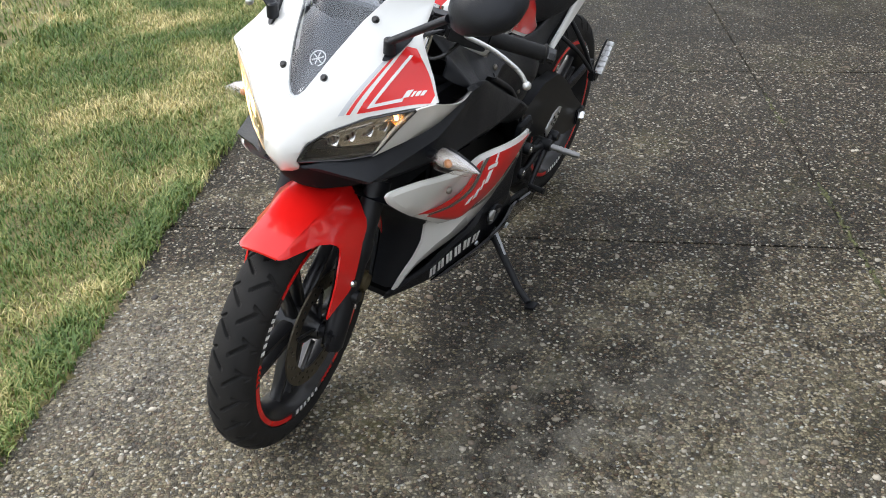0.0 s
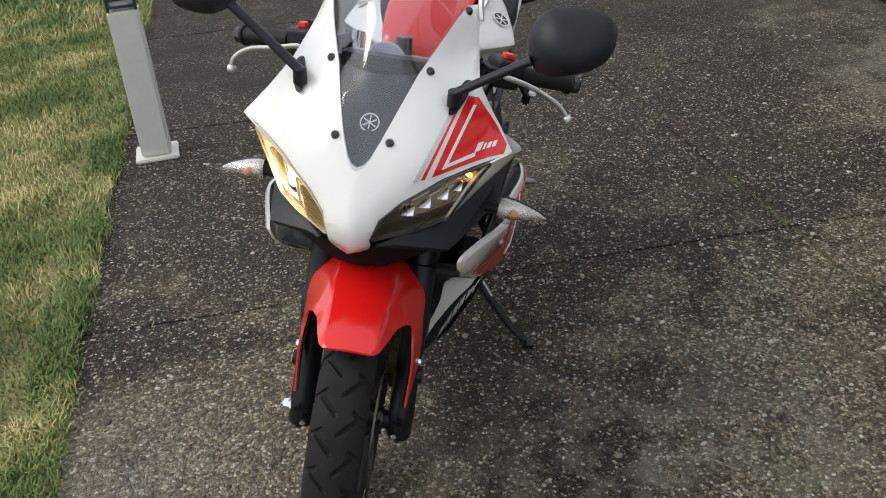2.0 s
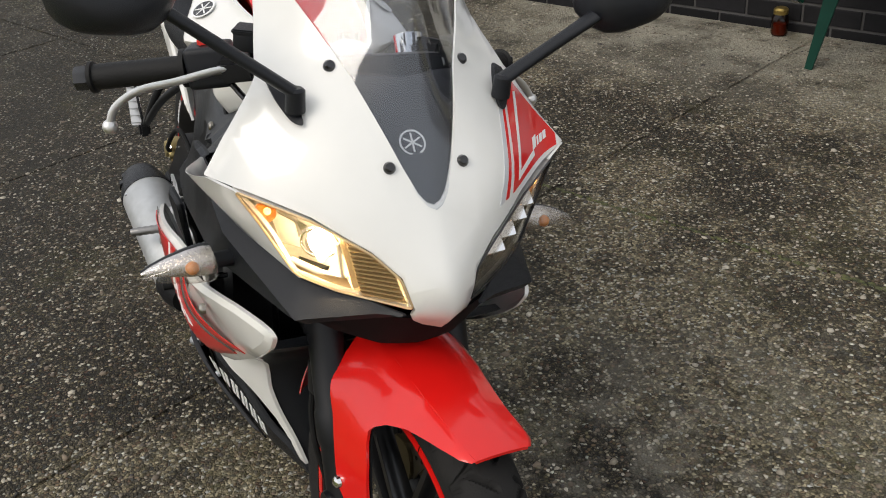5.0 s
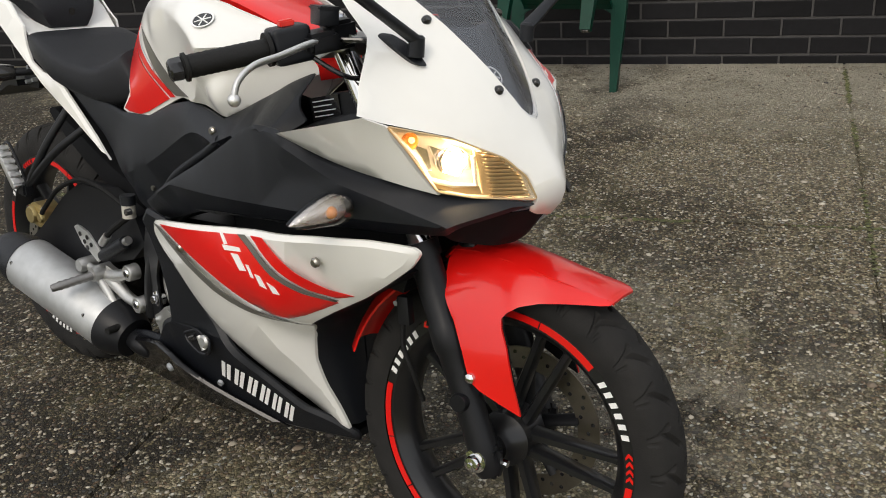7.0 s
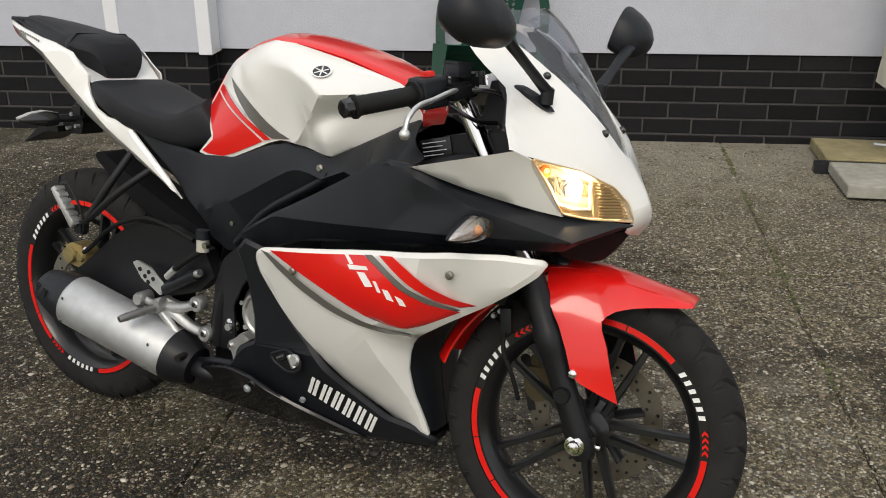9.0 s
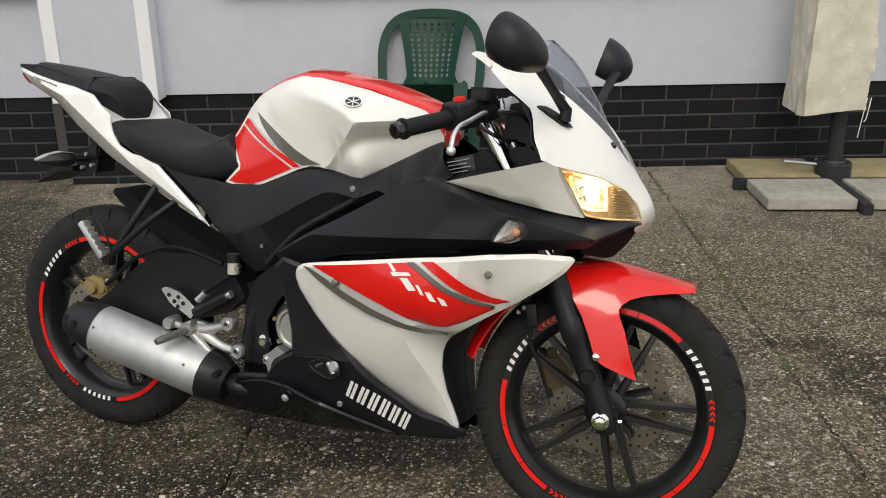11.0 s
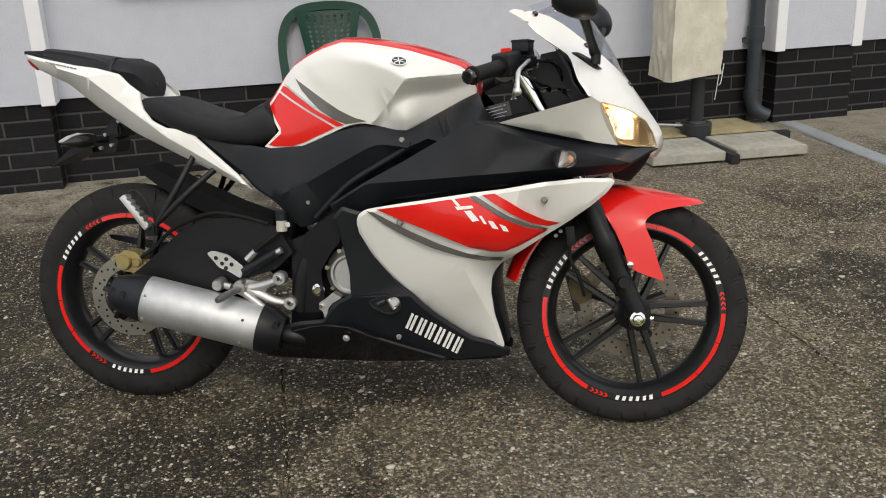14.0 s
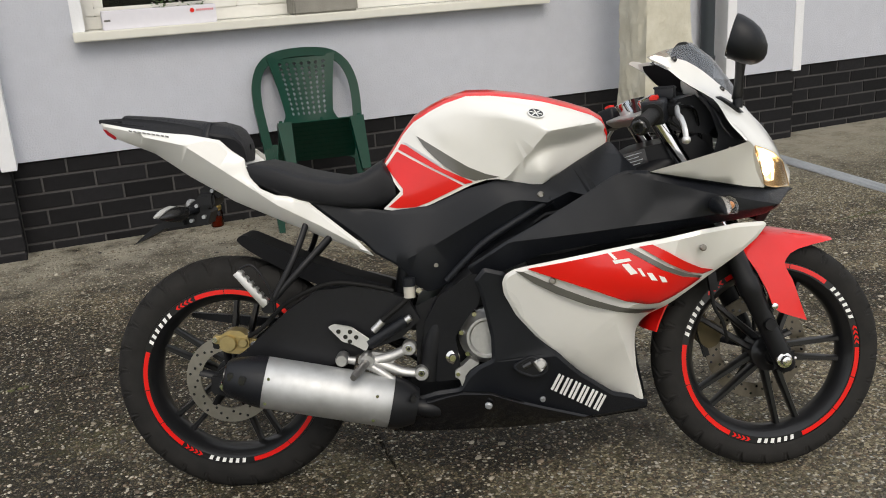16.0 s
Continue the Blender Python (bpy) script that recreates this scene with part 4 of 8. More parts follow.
for i in range(nu):
    for j in range(nv):
        u0, u1, v0, v1 = -1 + 2 * i / nu, -1 + 2 * (i + 1) / nu, j / nv, (j + 1) / nv
        A = lambda a, b: bm.verts.new(back_pt(u0 + (u1 - u0) * a, v0 + (v1 - v0) * b))
        if not (2 <= j <= nv - 2 and 0 < i < nu - 1):
            bm.faces.new([A(*p) for p in ((0, 0), (0.5, 0), (1, 0), (1, 0.5), (1, 1), (0.5, 1), (0, 1), (0, 0.5))])
        else:
            ring = [(0.5, 0.06), (0.80, 0.5), (0.5, 0.94), (0.20, 0.5)]
            for c, e1, e2, d1, d2 in (((0, 0), (0, 0.5), (0.5, 0), 3, 0), ((1, 0), (0.5, 0), (1, 0.5), 0, 1), ((1, 1), (1, 0.5), (0.5, 1), 1, 2), ((0, 1), (0.5, 1), (0, 0.5), 2, 3)):
                bm.faces.new([A(*e1), A(*c), A(*e2), A(*ring[d2]), A(*ring[d1])])
bmesh.ops.remove_doubles(bm, verts=bm.verts, dist=1e-5)
bmesh.ops.recalc_face_normals(bm, faces=bm.faces)
bmesh.ops.solidify(bm, geom=bm.faces[:], thickness=0.005)
part("backrest", bm, GREEN, ch, "pierced backrest with rows of diamond holes")
part("back_rail", bevelled(loft([[lean(u * 0.15, 0.565, 0.006), lean(u * 0.15, 0.505, 0.012), lean(u * 0.15, 0.500, -0.004), lean(u * 0.15, 0.562, -0.008)] for u in (-1, -0.5, 0, 0.5, 1)]), 0.003, 2), GREEN, ch)
path = [(-0.262, 0.44), (-0.272, 0.56), (-0.280, 0.68), (-0.272, 0.79), (-0.232, 0.885), (-0.15, 0.945), (0, 0.963)]
path = path + [(-x, L) for x, L in path[-2::-1]]
P2 = curve([(x, L, 0) for x, L in path], 5)
rows = []
for i, p in enumerate(P2):
    d = (P2[min(i + 1, len(P2) - 1)] - P2[max(i - 1, 0)]).normalized()
    inn = Vector((d.y, -d.x, 0)) * 0.046
    q = p + inn
    g = p + inn * 0.16
    rows.append([lean(p.x, p.y, 0.004), lean(q.x, q.y, 0.0), lean(q.x, q.y, -0.008), lean(g.x, g.y, -0.005), lean(g.x, g.y, -0.034), lean(p.x, p.y, -0.034)])
part("back_frame", bevelled(loft(rows), 0.002, 1), GREEN, ch, smooth=40)

# ---- motorcycle ----
# its own space: x ahead, y to its left, z up through its middle plane; it leans on its side stand
BIKE = pose(0, 0, 0, 0, 0, -24) @ pose(0, 0.008, 0, -9, 0, 0)
bike = empty("motorcycle", BIKE, "white, red and black sports motorcycle parked on its side stand", "motorcycle")
FX, FZ, FR = 0.6865, 0.290, 0.293      # front axle and tyre radius
RX, RZ, RR = -0.670, 0.300, 0.305
RAKE = Vector((-0.404, 0, 0.915))
PIV = Vector((FX - 0.035, 0, FZ))
STEER = Matrix.Translation(PIV) @ Matrix.Rotation(radians(7), 4, RAKE) @ Matrix.Translation(-PIV)
ID = Matrix.Identity(4)


def tyre(cx, cz, R, half, name, parent, m):
    """A tyre with slanting tread grooves pressed into its crown."""
    na, npf = 1100, 52
    rb = 0.2385
    H = R - rb
    bead = (half - 0.013) / half
    prof = []
    for k in range(npf + 1):
        a = math.pi * (k / npf)
        c, s = math.cos(a), math.sin(a)
        prof.append((rb - 0.006 + (H + 0.006) * (s ** 0.82 if s > 0 else 0), half * math.copysign(abs(c) ** 0.92, c) * (bead + (1 - bead) * s ** 0.7)))
    V, F = [], []
    pitch = 2 * math.pi / 28
    for i in range(na):
        a = 2 * math.pi * i / na
        for k, (r, y) in enumerate(prof):
            u = y / half
            d = 0.0
            if abs(u) < 0.97 and r > R - H * 0.62:
                sgn = 1 if u > 0 else -1
                ph = ((a + (pitch / 2 if sgn > 0 else 0)) / pitch) % 1.0
                au = abs(u)
                def slit(mid, lo_, hi_, wide):
                    """A groove with sloping walls that runs out at both ends."""
                    e = min(1.0, max(0.0, min(au - lo_, hi_ - au) / 0.05))
                    return 0.0065 * e * min(1.0, max(0.0, (wide - abs(ph - mid)) / (0.45 * wide)))
                d = max(slit(0.12 + 0.85 * au, 0.05, 0.66, 0.085), slit(1.05 - 0.62 * au, 0.40, 0.93, 0.075), slit(0.16 + 0.35 * au, 0.70, 0.96, 0.06))
            V.append((cx + (r - d) * math.cos(a), y, cz + (r - d) * math.sin(a)))
    w = npf + 1
    for i in range(na):
        j = (i + 1) % na
        for k in range(npf):
            F.append((i * w + k, i * w + k + 1, j * w + k + 1, j * w + k))
    me = bpy.data.meshes.new(name)
    me.from_pydata([tuple(m @ Vector(v)) for v in V], [], F)
    me.materials.append(RUBBER)
    me.shade_smooth()
    me.set_sharp_from_angle(angle=radians(28))
    ob = new(name, me)
    ob.parent = parent
    return ob


def ring_arc(cx, cz, r0, r1, a0, a1, y, t=0.0012, bm=None, n=None):
    """A thin arc of tape on the wheel's flank."""
    bm = bm or bmesh.new()
    n = n or max(1, int(abs(a1 - a0) / 3))
    s = 1 if y > 0 else -1
    rows = []
    for k in range(n + 1):
        a = radians(a0 + (a1 - a0) * k / n)
        c, d = math.cos(a), math.sin(a)
        rows.append([(cx + r * c, yy, cz + r * d) for r, yy in ((r0, y), (r1, y), (r1, y + s * t), (r0, y + s * t))])
    return loft(rows, bm)


def chevron(cx, cz, r0, r1, a, y):
    bm = bmesh.new()
    t = 0.0012 * (1 if y > 0 else -1)
    q = lambda r, d, yy: (cx + r * math.cos(radians(a + d)), yy, cz + r * math.sin(radians(a + d)))
    rm = (r0 + r1) / 2
    out = [(r0, 0), (rm, 1.6), (r1, 0), (r1, 1.5), (rm, 3.1), (r0, 1.5)]
    A, B = [bm.verts.new(q(r, d, y)) for r, d in out], [bm.verts.new(q(r, d, y + t)) for r, d in out]
    for g in ((0, 1, 4, 5), (1, 2, 3, 4)):
        bm.faces.new([B[i] for i in g])
    for i in range(6):
        bm.faces.new((A[i], A[(i + 1) % 6], B[(i + 1) % 6], B[i]))
    return bm


def block_mark(cx, cz, r0, r1, b, y, j):
    """One plain block of the white writing on the rim."""
    bm = bmesh.new()
    t = 0.0012 * (1 if y > 0 else -1)
    inner, outer = (0.75, 2.9), (0.15, 2.3)
    out = [(r0, inner[0]), (r0, inner[1]), (r1, outer[1]), (r1, outer[0])]
    q = lambda r, d, yy: (cx + r * math.cos(radians(b + d)), yy, cz + r * math.sin(radians(b + d)))
    A, B = [bm.verts.new(q(r, d, y)) for r, d in out], [bm.verts.new(q(r, d, y + t)) for r, d in out]
    bm.faces.new(B)
    for i in range(4):
        bm.faces.new((A[i], A[(i + 1) % 4], B[(i + 1) % 4], B[i]))
    return bm


def wheel(name, cx, cz, R, half, m, spoke0, text0, label, rimhalf, tape):
    rim = [(0.232, rimhalf), (0.233, rimhalf - 0.006), (0.222, rimhalf - 0.010), (0.209, rimhalf - 0.022), (0.201, 0.012), (0.201, -0.012), (0.209, -rimhalf + 0.022), (0.222, -rimhalf + 0.010), (0.233, -rimhalf + 0.006), (0.232, -rimhalf),
           (0.215, -rimhalf), (0.205, -rimhalf + 0.010), (0.192, -0.012), (0.192, 0.012), (0.205, rimhalf - 0.010), (0.215, rimhalf)]
    bm = lathe(rim, 96, centre=(cx, 0, cz), closed=True)
    w = part(name, bm, WHEELB, bike, label, m=m)
    part("hub", lathe([(0.0, 0.062), (0.024, 0.062), (0.028, 0.045), (0.046, 0.030), (0.046, -0.030), (0.028, -0.045), (0.024, -0.062), (0.0, -0.062)], 40, centre=(cx, 0, cz)), WHEELB, w, m=m)
    for k in range(5):
        a = radians(spoke0 + 72 * k)
        for s in (-1, 1):
            p0, p1 = Vector((0.030, 0, s * 0.014)), Vector((0.199, 0, s * 0.027))
            rows = []
            for t in (0, 0.3, 0.7, 0.92, 1.0):
                p = p0.lerp(p1, t)
                wd, th = 0.0095 - 0.003 * t + 0.006 * (t > 0.95), 0.017 - 0.004 * t
                rows.append([(p.x, th * cy, p.z + wd * cz_) for cy, cz_ in ((-1, -0.6), (-0.6, -1), (0.6, -1), (1, -0.6), (1, 0.6), (0.6, 1), (-0.6, 1), (-1, 0.6))])
            sp = loft(rows)
            part("spoke", sp, WHEELB, w, m=m @ Matrix.Translation((cx, 0, cz)) @ Matrix.Rotation(-a, 4, "Y"), smooth=50)
    tyre(cx, cz, R, half, "tyre", w, m)
    for side in (-1, 1):
        y = side * (rimhalf + 0.0006)
        for k in range(3):
            a = text0 + 120 * k
            for a0, a1 in ((18, 44), (44.6, 68), (68.6, 88)):
                part("rim_tape", ring_arc(cx, cz, tape - 0.0112, tape, a + a0, a + a1, y), RED, w, m=m)
            for d in (90.0, 93.2, 96.4, 99.6):
                part("chevron", chevron(cx, cz, tape - 0.0112, tape, a + d, y), RED, w, m=m)
            for j in range(6):
                b = a - 12.6 + j * 4.4
                part("rim_mark", block_mark(cx, cz, tape - 0.0120, tape - 0.0004, b, y, j), LETTER, w, m=m)
    return w


front_wheel = wheel("front_wheel", FX, FZ, FR, 0.056, STEER, -2, 32, "black five-spoke cast wheel with red rim tape", 0.041, 0.2300)
rear_wheel = wheel("rear_wheel", RX, RZ, RR, 0.062, ID, 5, 22, "black five-spoke cast wheel with red rim tape", 0.050, 0.2275)


def disc(cx, cz, r0, r1, y, parent, m, holes, steel):
    """A brake disc with rows of black plugs that paint in the dark of its small holes, on a black carrier."""
    bm = lathe([(r1, y - 0.002), (r1, y + 0.002), (r0, y + 0.002), (r0, y - 0.002)], 96, centre=(cx, 0, cz), closed=True)
    d = part("brake_disc", bm, steel, parent, "drilled steel brake disc", m=m)
    bm = bmesh.new()
    for k in range(holes):
        a = 2 * math.pi * k / holes
        r = r0 + (r1 - r0) * (0.25 + 0.25 * (k % 3))
        lathe([(0.0, y - 0.0026), (0.0035, y - 0.0026), (0.0035, y + 0.0026), (0.0, y + 0.0026)], 8, bm, centre=(cx + r * math.cos(a), 0, cz + r * math.sin(a)))
    part("hole_plugs", bm, GLOSSB, d, m=m)
    bm = bmesh.new()
    for k in range(5):
        a = radians(20 + 72 * k)
        tube([(cx + 0.03 * math.cos(a), y, cz + 0.03 * math.sin(a)), (cx + (r0 + 0.004) * math.cos(a), y, cz + (r0 + 0.004) * math.sin(a))], 0.011, 8, bm, flat=0.35)
    part("disc_carrier", bm, SATINB, d, m=m)
    return d


disc(FX, FZ, 0.096, 0.134, 0.052, front_wheel, STEER, 48, DISC_DULL)
disc(RX, RZ, 0.075, 0.112, -0.064, rear_wheel, ID, 36, DISC)
bm = lathe([(0.0, -0.146), (0.004, -0.146), (0.0045, -0.143), (0.011, -0.142), (0.013, -0.139), (0.013, -0.130), (0.019, -0.129), (0.019, -0.122), (0.0, -0.122)], 12, centre=(FX, 0, FZ))
part("axle_nut", bm, CHROME, front_wheel, "bright axle nut", m=STEER @ Matrix.Translation((0, 0.010, 0)))


def caliper(cx, cz, y, s, m, turn, metal_=GOLD):
    bm = prism(rounded([(-0.036, -0.014), (-0.031, 0.020), (-0.012, 0.032), (0.016, 0.032), (0.036, 0.018), (0.040, -0.010), (0.020, -0.026), (-0.020, -0.026)], 0.006), -0.022, 0.022, 0.004)
    box(-0.056, 0.056, -0.010, 0.010, -0.010, 0.012, bm, bev=0.004)
    for dx in (-0.012,):
        lathe([(0.0, -0.034), (0.019, -0.034), (0.021, -0.030), (0.021, -0.01), (0.0, -0.01)], 24, bm, centre=(dx, 0, 0.0))
    T = Matrix.Translation((cx, y, cz)) @ Matrix.Rotation(radians(turn), 4, "Y") @ Matrix.Diagonal((1, s, 1, 1))
    c = part("brake_caliper", bm, metal_, bike, "gold brake caliper" if metal_ is GOLD else "dull brown brake caliper", m=m @ T)
    for dx in (-0.048, 0.048):
        part("bolt", lathe([(0.0, -0.020), (0.007, -0.020), (0.007, -0.008), (0.0, -0.008)], 10, centre=(dx, 0, 0.002)), CHROME, c, m=m @ T)
    part("piston_cap", lathe([(0.0, -0.030), (0.010, -0.030), (0.012, -0.027), (0.012, -0.01), (0.0, -0.01)], 18, centre=(0.024, 0, 0.004)), metal_, c, m=m @ T)
    for dz in (-0.016, 0.0, 0.016):
        part("rib", box(-0.034, 0.034, -0.025, -0.020, dz - 0.002, dz + 0.002, bev=0.001), metal_, c, m=m @ T)
    part("bracket", box(-0.060, 0.060, 0.010, 0.018, -0.028, -0.008, bev=0.003), SATINB, c, m=m @ T)
    part("bleed_nipple", tube([(0.03, -0.02, 0.02), (0.042, -0.03, 0.034)], 0.004, 8), CHROME, c, m=m @ T)
    return c


caliper(-0.643, 0.402, -0.085, 1, ID, 8)
caliper(FX - 0.128, FZ + 0.045, 0.066, -1, STEER, 75, mat("dull_caliper", (0.09, 0.07, 0.035), 0.5, metal=0.6, vary=0.2))

# fork legs
for s in (-1, 1):
    y = s * 0.095
    ax = Vector((FX + 0.004, y, FZ + 0.004))

    def along(d, off=0.0):
        return ax + RAKE * d + Vector((0.915, 0, 0.404)) * off
    leg = part("fork_leg", tube([along(-0.034), along(-0.024), along(0.02), along(0.05), along(0.12), along(0.17), along(0.18), along(0.215), along(0.222), along(0.33)],
               [0.019, 0.024, 0.025, 0.024, 0.024, 0.025, 0.028, 0.028, 0.025, 0.025], 24), SATINB, bike, m=STEER)
    part("dust_cap", tube([along(0.325), along(0.35)], 0.029, 24), SATINB, leg, m=STEER)
    part("fork_tube", tube([along(0.33), along(0.40), along(0.715) + Vector((-0.034, 0, -0.012))], 0.019, 20), CHROME, leg, "polished fork tube", m=STEER)
    part("axle_clamp", box(-0.026, 0.026, -0.012, 0.012, -0.032, 0.026, bev=0.008), SATINB, leg, m=STEER @ Matrix.Translation((FX + 0.008, y, FZ)))
    part("axle_boss", lathe([(0.0, -0.02), (0.018, -0.02), (0.018, 0.02), (0.0, 0.02)], 24, centre=(FX, y * 0.82, FZ)), SATINB, leg, m=STEER)
    part("boss", lathe([(0.0, -0.03), (0.014, -0.03), (0.016, -0.024), (0.016, 0.0), (0.0, 0.0)], 20), SATINB, leg, m=STEER @ Matrix.Translation(along(0.095)) @ Matrix.Diagonal((1, -s, 1, 1)))
    part("clamp_bolt", lathe([(0.0, -0.006), (0.006, -0.006), (0.006, 0.004), (0.0, 0.004)], 8), CHROME, leg, m=STEER @ Matrix.Translation((FX + 0.036, y * 0.92, FZ - 0.004)) @ Matrix.Rotation(radians(90), 4, "Z"))
bm = prism(rounded([(0.326, 0.893), (0.416, 0.923), (0.441, 0.913), (0.356, 0.873)], 0.012), -0.125, 0.125, 0.008)
part("triple_clamp", bm, CAST, bike, "silver fork clamp", m=STEER)
for s in (-1, 1):
    part("fork_cap", tube([FXT := (0.378, s * 0.098, 0.922), (0.371, s * 0.098, 0.939)], 0.020, 16), CHROME, bike, m=STEER)

# front mudguard: a crowned top strip, a sloping shoulder and a flank down each fork leg, a tongue behind
CROWN = [(0.852, 0.571, 0.036, 0.002), (0.845, 0.575, 0.040, 0.004), (0.789, 0.584, 0.043, 0.007), (0.727, 0.594, 0.047, 0.010), (0.678, 0.601, 0.048, 0.011), (0.621, 0.604, 0.048, 0.011), (0.585, 0.600, 0.050, 0.012)]
rows = []
for x, z, w, up_ in CROWN:
    prof = [(u, up_ * (1 - u * u)) for u in (-1, -0.75, -0.4, 0, 0.4, 0.75, 1)]
    rows.append([(x, u * w, z + d) for u, d in prof] + [(x, u * w, z + d - 0.004) for u, d in prof[::-1]])
for k in range(1, 12):
    a = radians(109 + 56 * k / 11)
    r, w, drop = 0.324 + 0.010 * k / 11, 0.052 + 0.004 * math.sin(k * 0.28), 0.012 + 0.014 * min(1, k / 4)
    prof = [(u, r - drop * abs(u) ** 2.5) for u in (-1, -0.75, -0.4, 0, 0.4, 0.75, 1)]
    rows.append([(FX + q * math.cos(a), u * w, FZ + q * math.sin(a)) for u, q in prof] + [(FX + (q - 0.004) * math.cos(a), u * w, FZ + (q - 0.004) * math.sin(a)) for u, q in prof[::-1]])
mud = part("front_mudguard", loft(rows), RED, bike, "glossy red front mudguard", smooth=40, m=STEER)
FLANK = [(x, z, w - 0.001) for x, z, w, _ in CROWN] + [(0.850, 0.568, 0.042), (0.826, 0.566, 0.054), (0.787, 0.561, 0.063), (0.749, 0.554, 0.071), (0.723, 0.546, 0.083), (0.709, 0.536, 0.092), (0.702, 0.526, 0.096), (0.705, 0.510, 0.099), (0.718, 0.483, 0.103), (0.735, 0.428, 0.105), (0.751, 0.382, 0.104), (0.715, 0.394, 0.108), (0.682, 0.407, 0.112), (0.664, 0.419, 0.114), (0.648, 0.464, 0.114), (0.628, 0.507, 0.110), (0.602, 0.549, 0.101), (0.583, 0.586, 0.062)]
flank = field(FLANK + [(0.71, 0.576, 0.067), (0.66, 0.576, 0.076), (0.63, 0.560, 0.094), (0.68, 0.535, 0.103), (0.66, 0.49, 0.110)])
ring_ = [p[:2] for p in FLANK[:7]] + [p[:2] for p in FLANK[:6:-1]]
for s in (-1, 1):
    fl = part("flank", sheet(ring_, flank, s, 0.004, 0.011), RED, mud, smooth=50, m=STEER)
    part("flank_lining", sheet(ring_, flank, s, 0.002, 0.016, lift=-0.0065), MATTB, fl, "unpainted black inside", m=STEER)
    part("flank_bolt", lathe([(0.0, -0.006), (0.004, -0.006), (0.008, -0.003), (0.009, 0.002), (0.0, 0.002)], 16), CHROME, mud, m=STEER @ Matrix.Translation((0.666, s * 0.115, 0.424)) @ Matrix.Diagonal((1, -s, 1, 1)))

# brake hose and its guide behind the right fork leg
guide = part("hose_guide", bevelled(box(-0.010, 0.012, -0.008, 0.008, -0.026, 0.022), 0.003, 2), SATINB, bike, "black brake hose guide", m=STEER @ Matrix.Translation((0.521, -0.088, 0.494)) @ Matrix.Rotation(radians(-8), 4, "Y"))
for x, z in ((0.488, 0.489), (0.500, 0.500)):
    part("bolt", lathe([(0.0, -0.005), (0.0045, -0.005), (0.0055, 0.004), (0.0, 0.004)], 10), GALV, guide, m=STEER @ Matrix.Translation((x, -0.064, z)))
part("hose", tube(curve([(0.520, -0.090, 0.470), (0.524, -0.092, 0.430), (0.545, -0.092, 0.390), (0.560, -0.080, 0.340)], 5), 0.0045, 8), HOSE, guide, m=STEER)

# handlebars, levers, switches
for s in (-1, 1):
    inner, end = Vector((0.405, s * 0.118, 0.918)), Vector((0.277, s * 0.341, 0.864))
    hb = part("handlebar", tube([inner, end], 0.011, 14), SATINB, bike, m=STEER)
    at = lambda t: inner.lerp(end, t)
    ribs = [(0.44 + 0.485 * k / 24, 0.0165 + 0.0006 * (k % 2)) for k in range(25)]
    part("grip", tube([at(t) for t, _ in ribs], [r for _, r in ribs], 18), GRIPR, hb, "ribbed rubber grip", m=STEER)
    part("grip_flange", tube([at(0.43), at(0.455)], 0.025, 18), GRIPR, hb, m=STEER)
    part("grip_collar", tube([at(0.895), at(0.900), at(0.918), at(0.923)], [0.0172, 0.0208, 0.0208, 0.0172], 16), GRIPR, hb, m=STEER)
    part("bar_end", tube([at(0.925), at(0.935), at(0.990), at(1.0)], [0.0160, 0.0172, 0.0165, 0.0135], 8), GLOSSB, hb, m=STEER)
    q = (end - inner).to_track_quat("X", "Z").to_matrix().to_4x4()
    part("switch_housing", bevelled(box(-0.028, 0.030, -0.027, 0.024, -0.026, 0.028), 0.008, 3), BLACK, hb, m=STEER @ Matrix.Translation(at(0.31)) @ q)
    part("switch_button", box(-0.010, 0.012, -0.010, 0.008, 0.027, 0.037, bev=0.002), SWITCH, hb, "red switch", m=STEER @ Matrix.Translation(at(0.31)) @ q)
    part("bar_clamp", box(-0.024, 0.022, -0.021, 0.021, -0.020, 0.022, bev=0.006), SATINB, hb, m=STEER @ Matrix.Translation(at(0.02)) @ q)
    lv = curve([at(0.20) + Vector((0.030, 0, -0.004)), (0.412, s * 0.192, 0.908), (0.397, s * 0.243, 0.891), (0.389, s * 0.288, 0.879 if s < 0 else 0.868), (0.386, s * (0.316 if s < 0 else 0.308), 0.858 if s < 0 else 0.853), (0.386, s * 0.323, 0.834)], 5)
    lever = part("lever", tube(lv, [0.008] * 5 + [0.0065] * (len(lv) - 5), 12, flat=0.7), ALU, hb, "polished hand lever", m=STEER)
    bm = bmesh.new()
    bmesh.ops.create_uvsphere(bm, u_segments=14, v_segments=10, radius=0.0095, matrix=Matrix.Translation(lv[-1]))
    part("ball_end", bm, ALU, lever, m=STEER)
    part("perch", box(-0.024, 0.024, -0.016, 0.046, -0.016, 0.014, bev=0.006), SATINB, hb, m=STEER @ Matrix.Translation(at(0.16)) @ q @ (ID if s < 0 else Matrix.Diagonal((1, -1, 1, 1))))
    part("hose", tube(curve([at(0.12) + Vector((0.03, 0, 0.0)), at(0.0) + Vector((0.07, 0, -0.01)), (0.50, s * 0.09, 0.86), (0.52, s * 0.06, 0.76), (0.54, s * 0.05, 0.62)], 5), 0.0045, 8), GLOSSB, hb, m=STEER)
    part("hose", tube(curve([at(0.24) + Vector((0.02, 0, -0.02)), at(0.10) + Vector((0.05, 0, -0.055)), (0.47, s * 0.05, 0.85), (0.44, s * 0.03, 0.78)], 5), 0.004, 8), GLOSSB, hb, m=STEER)
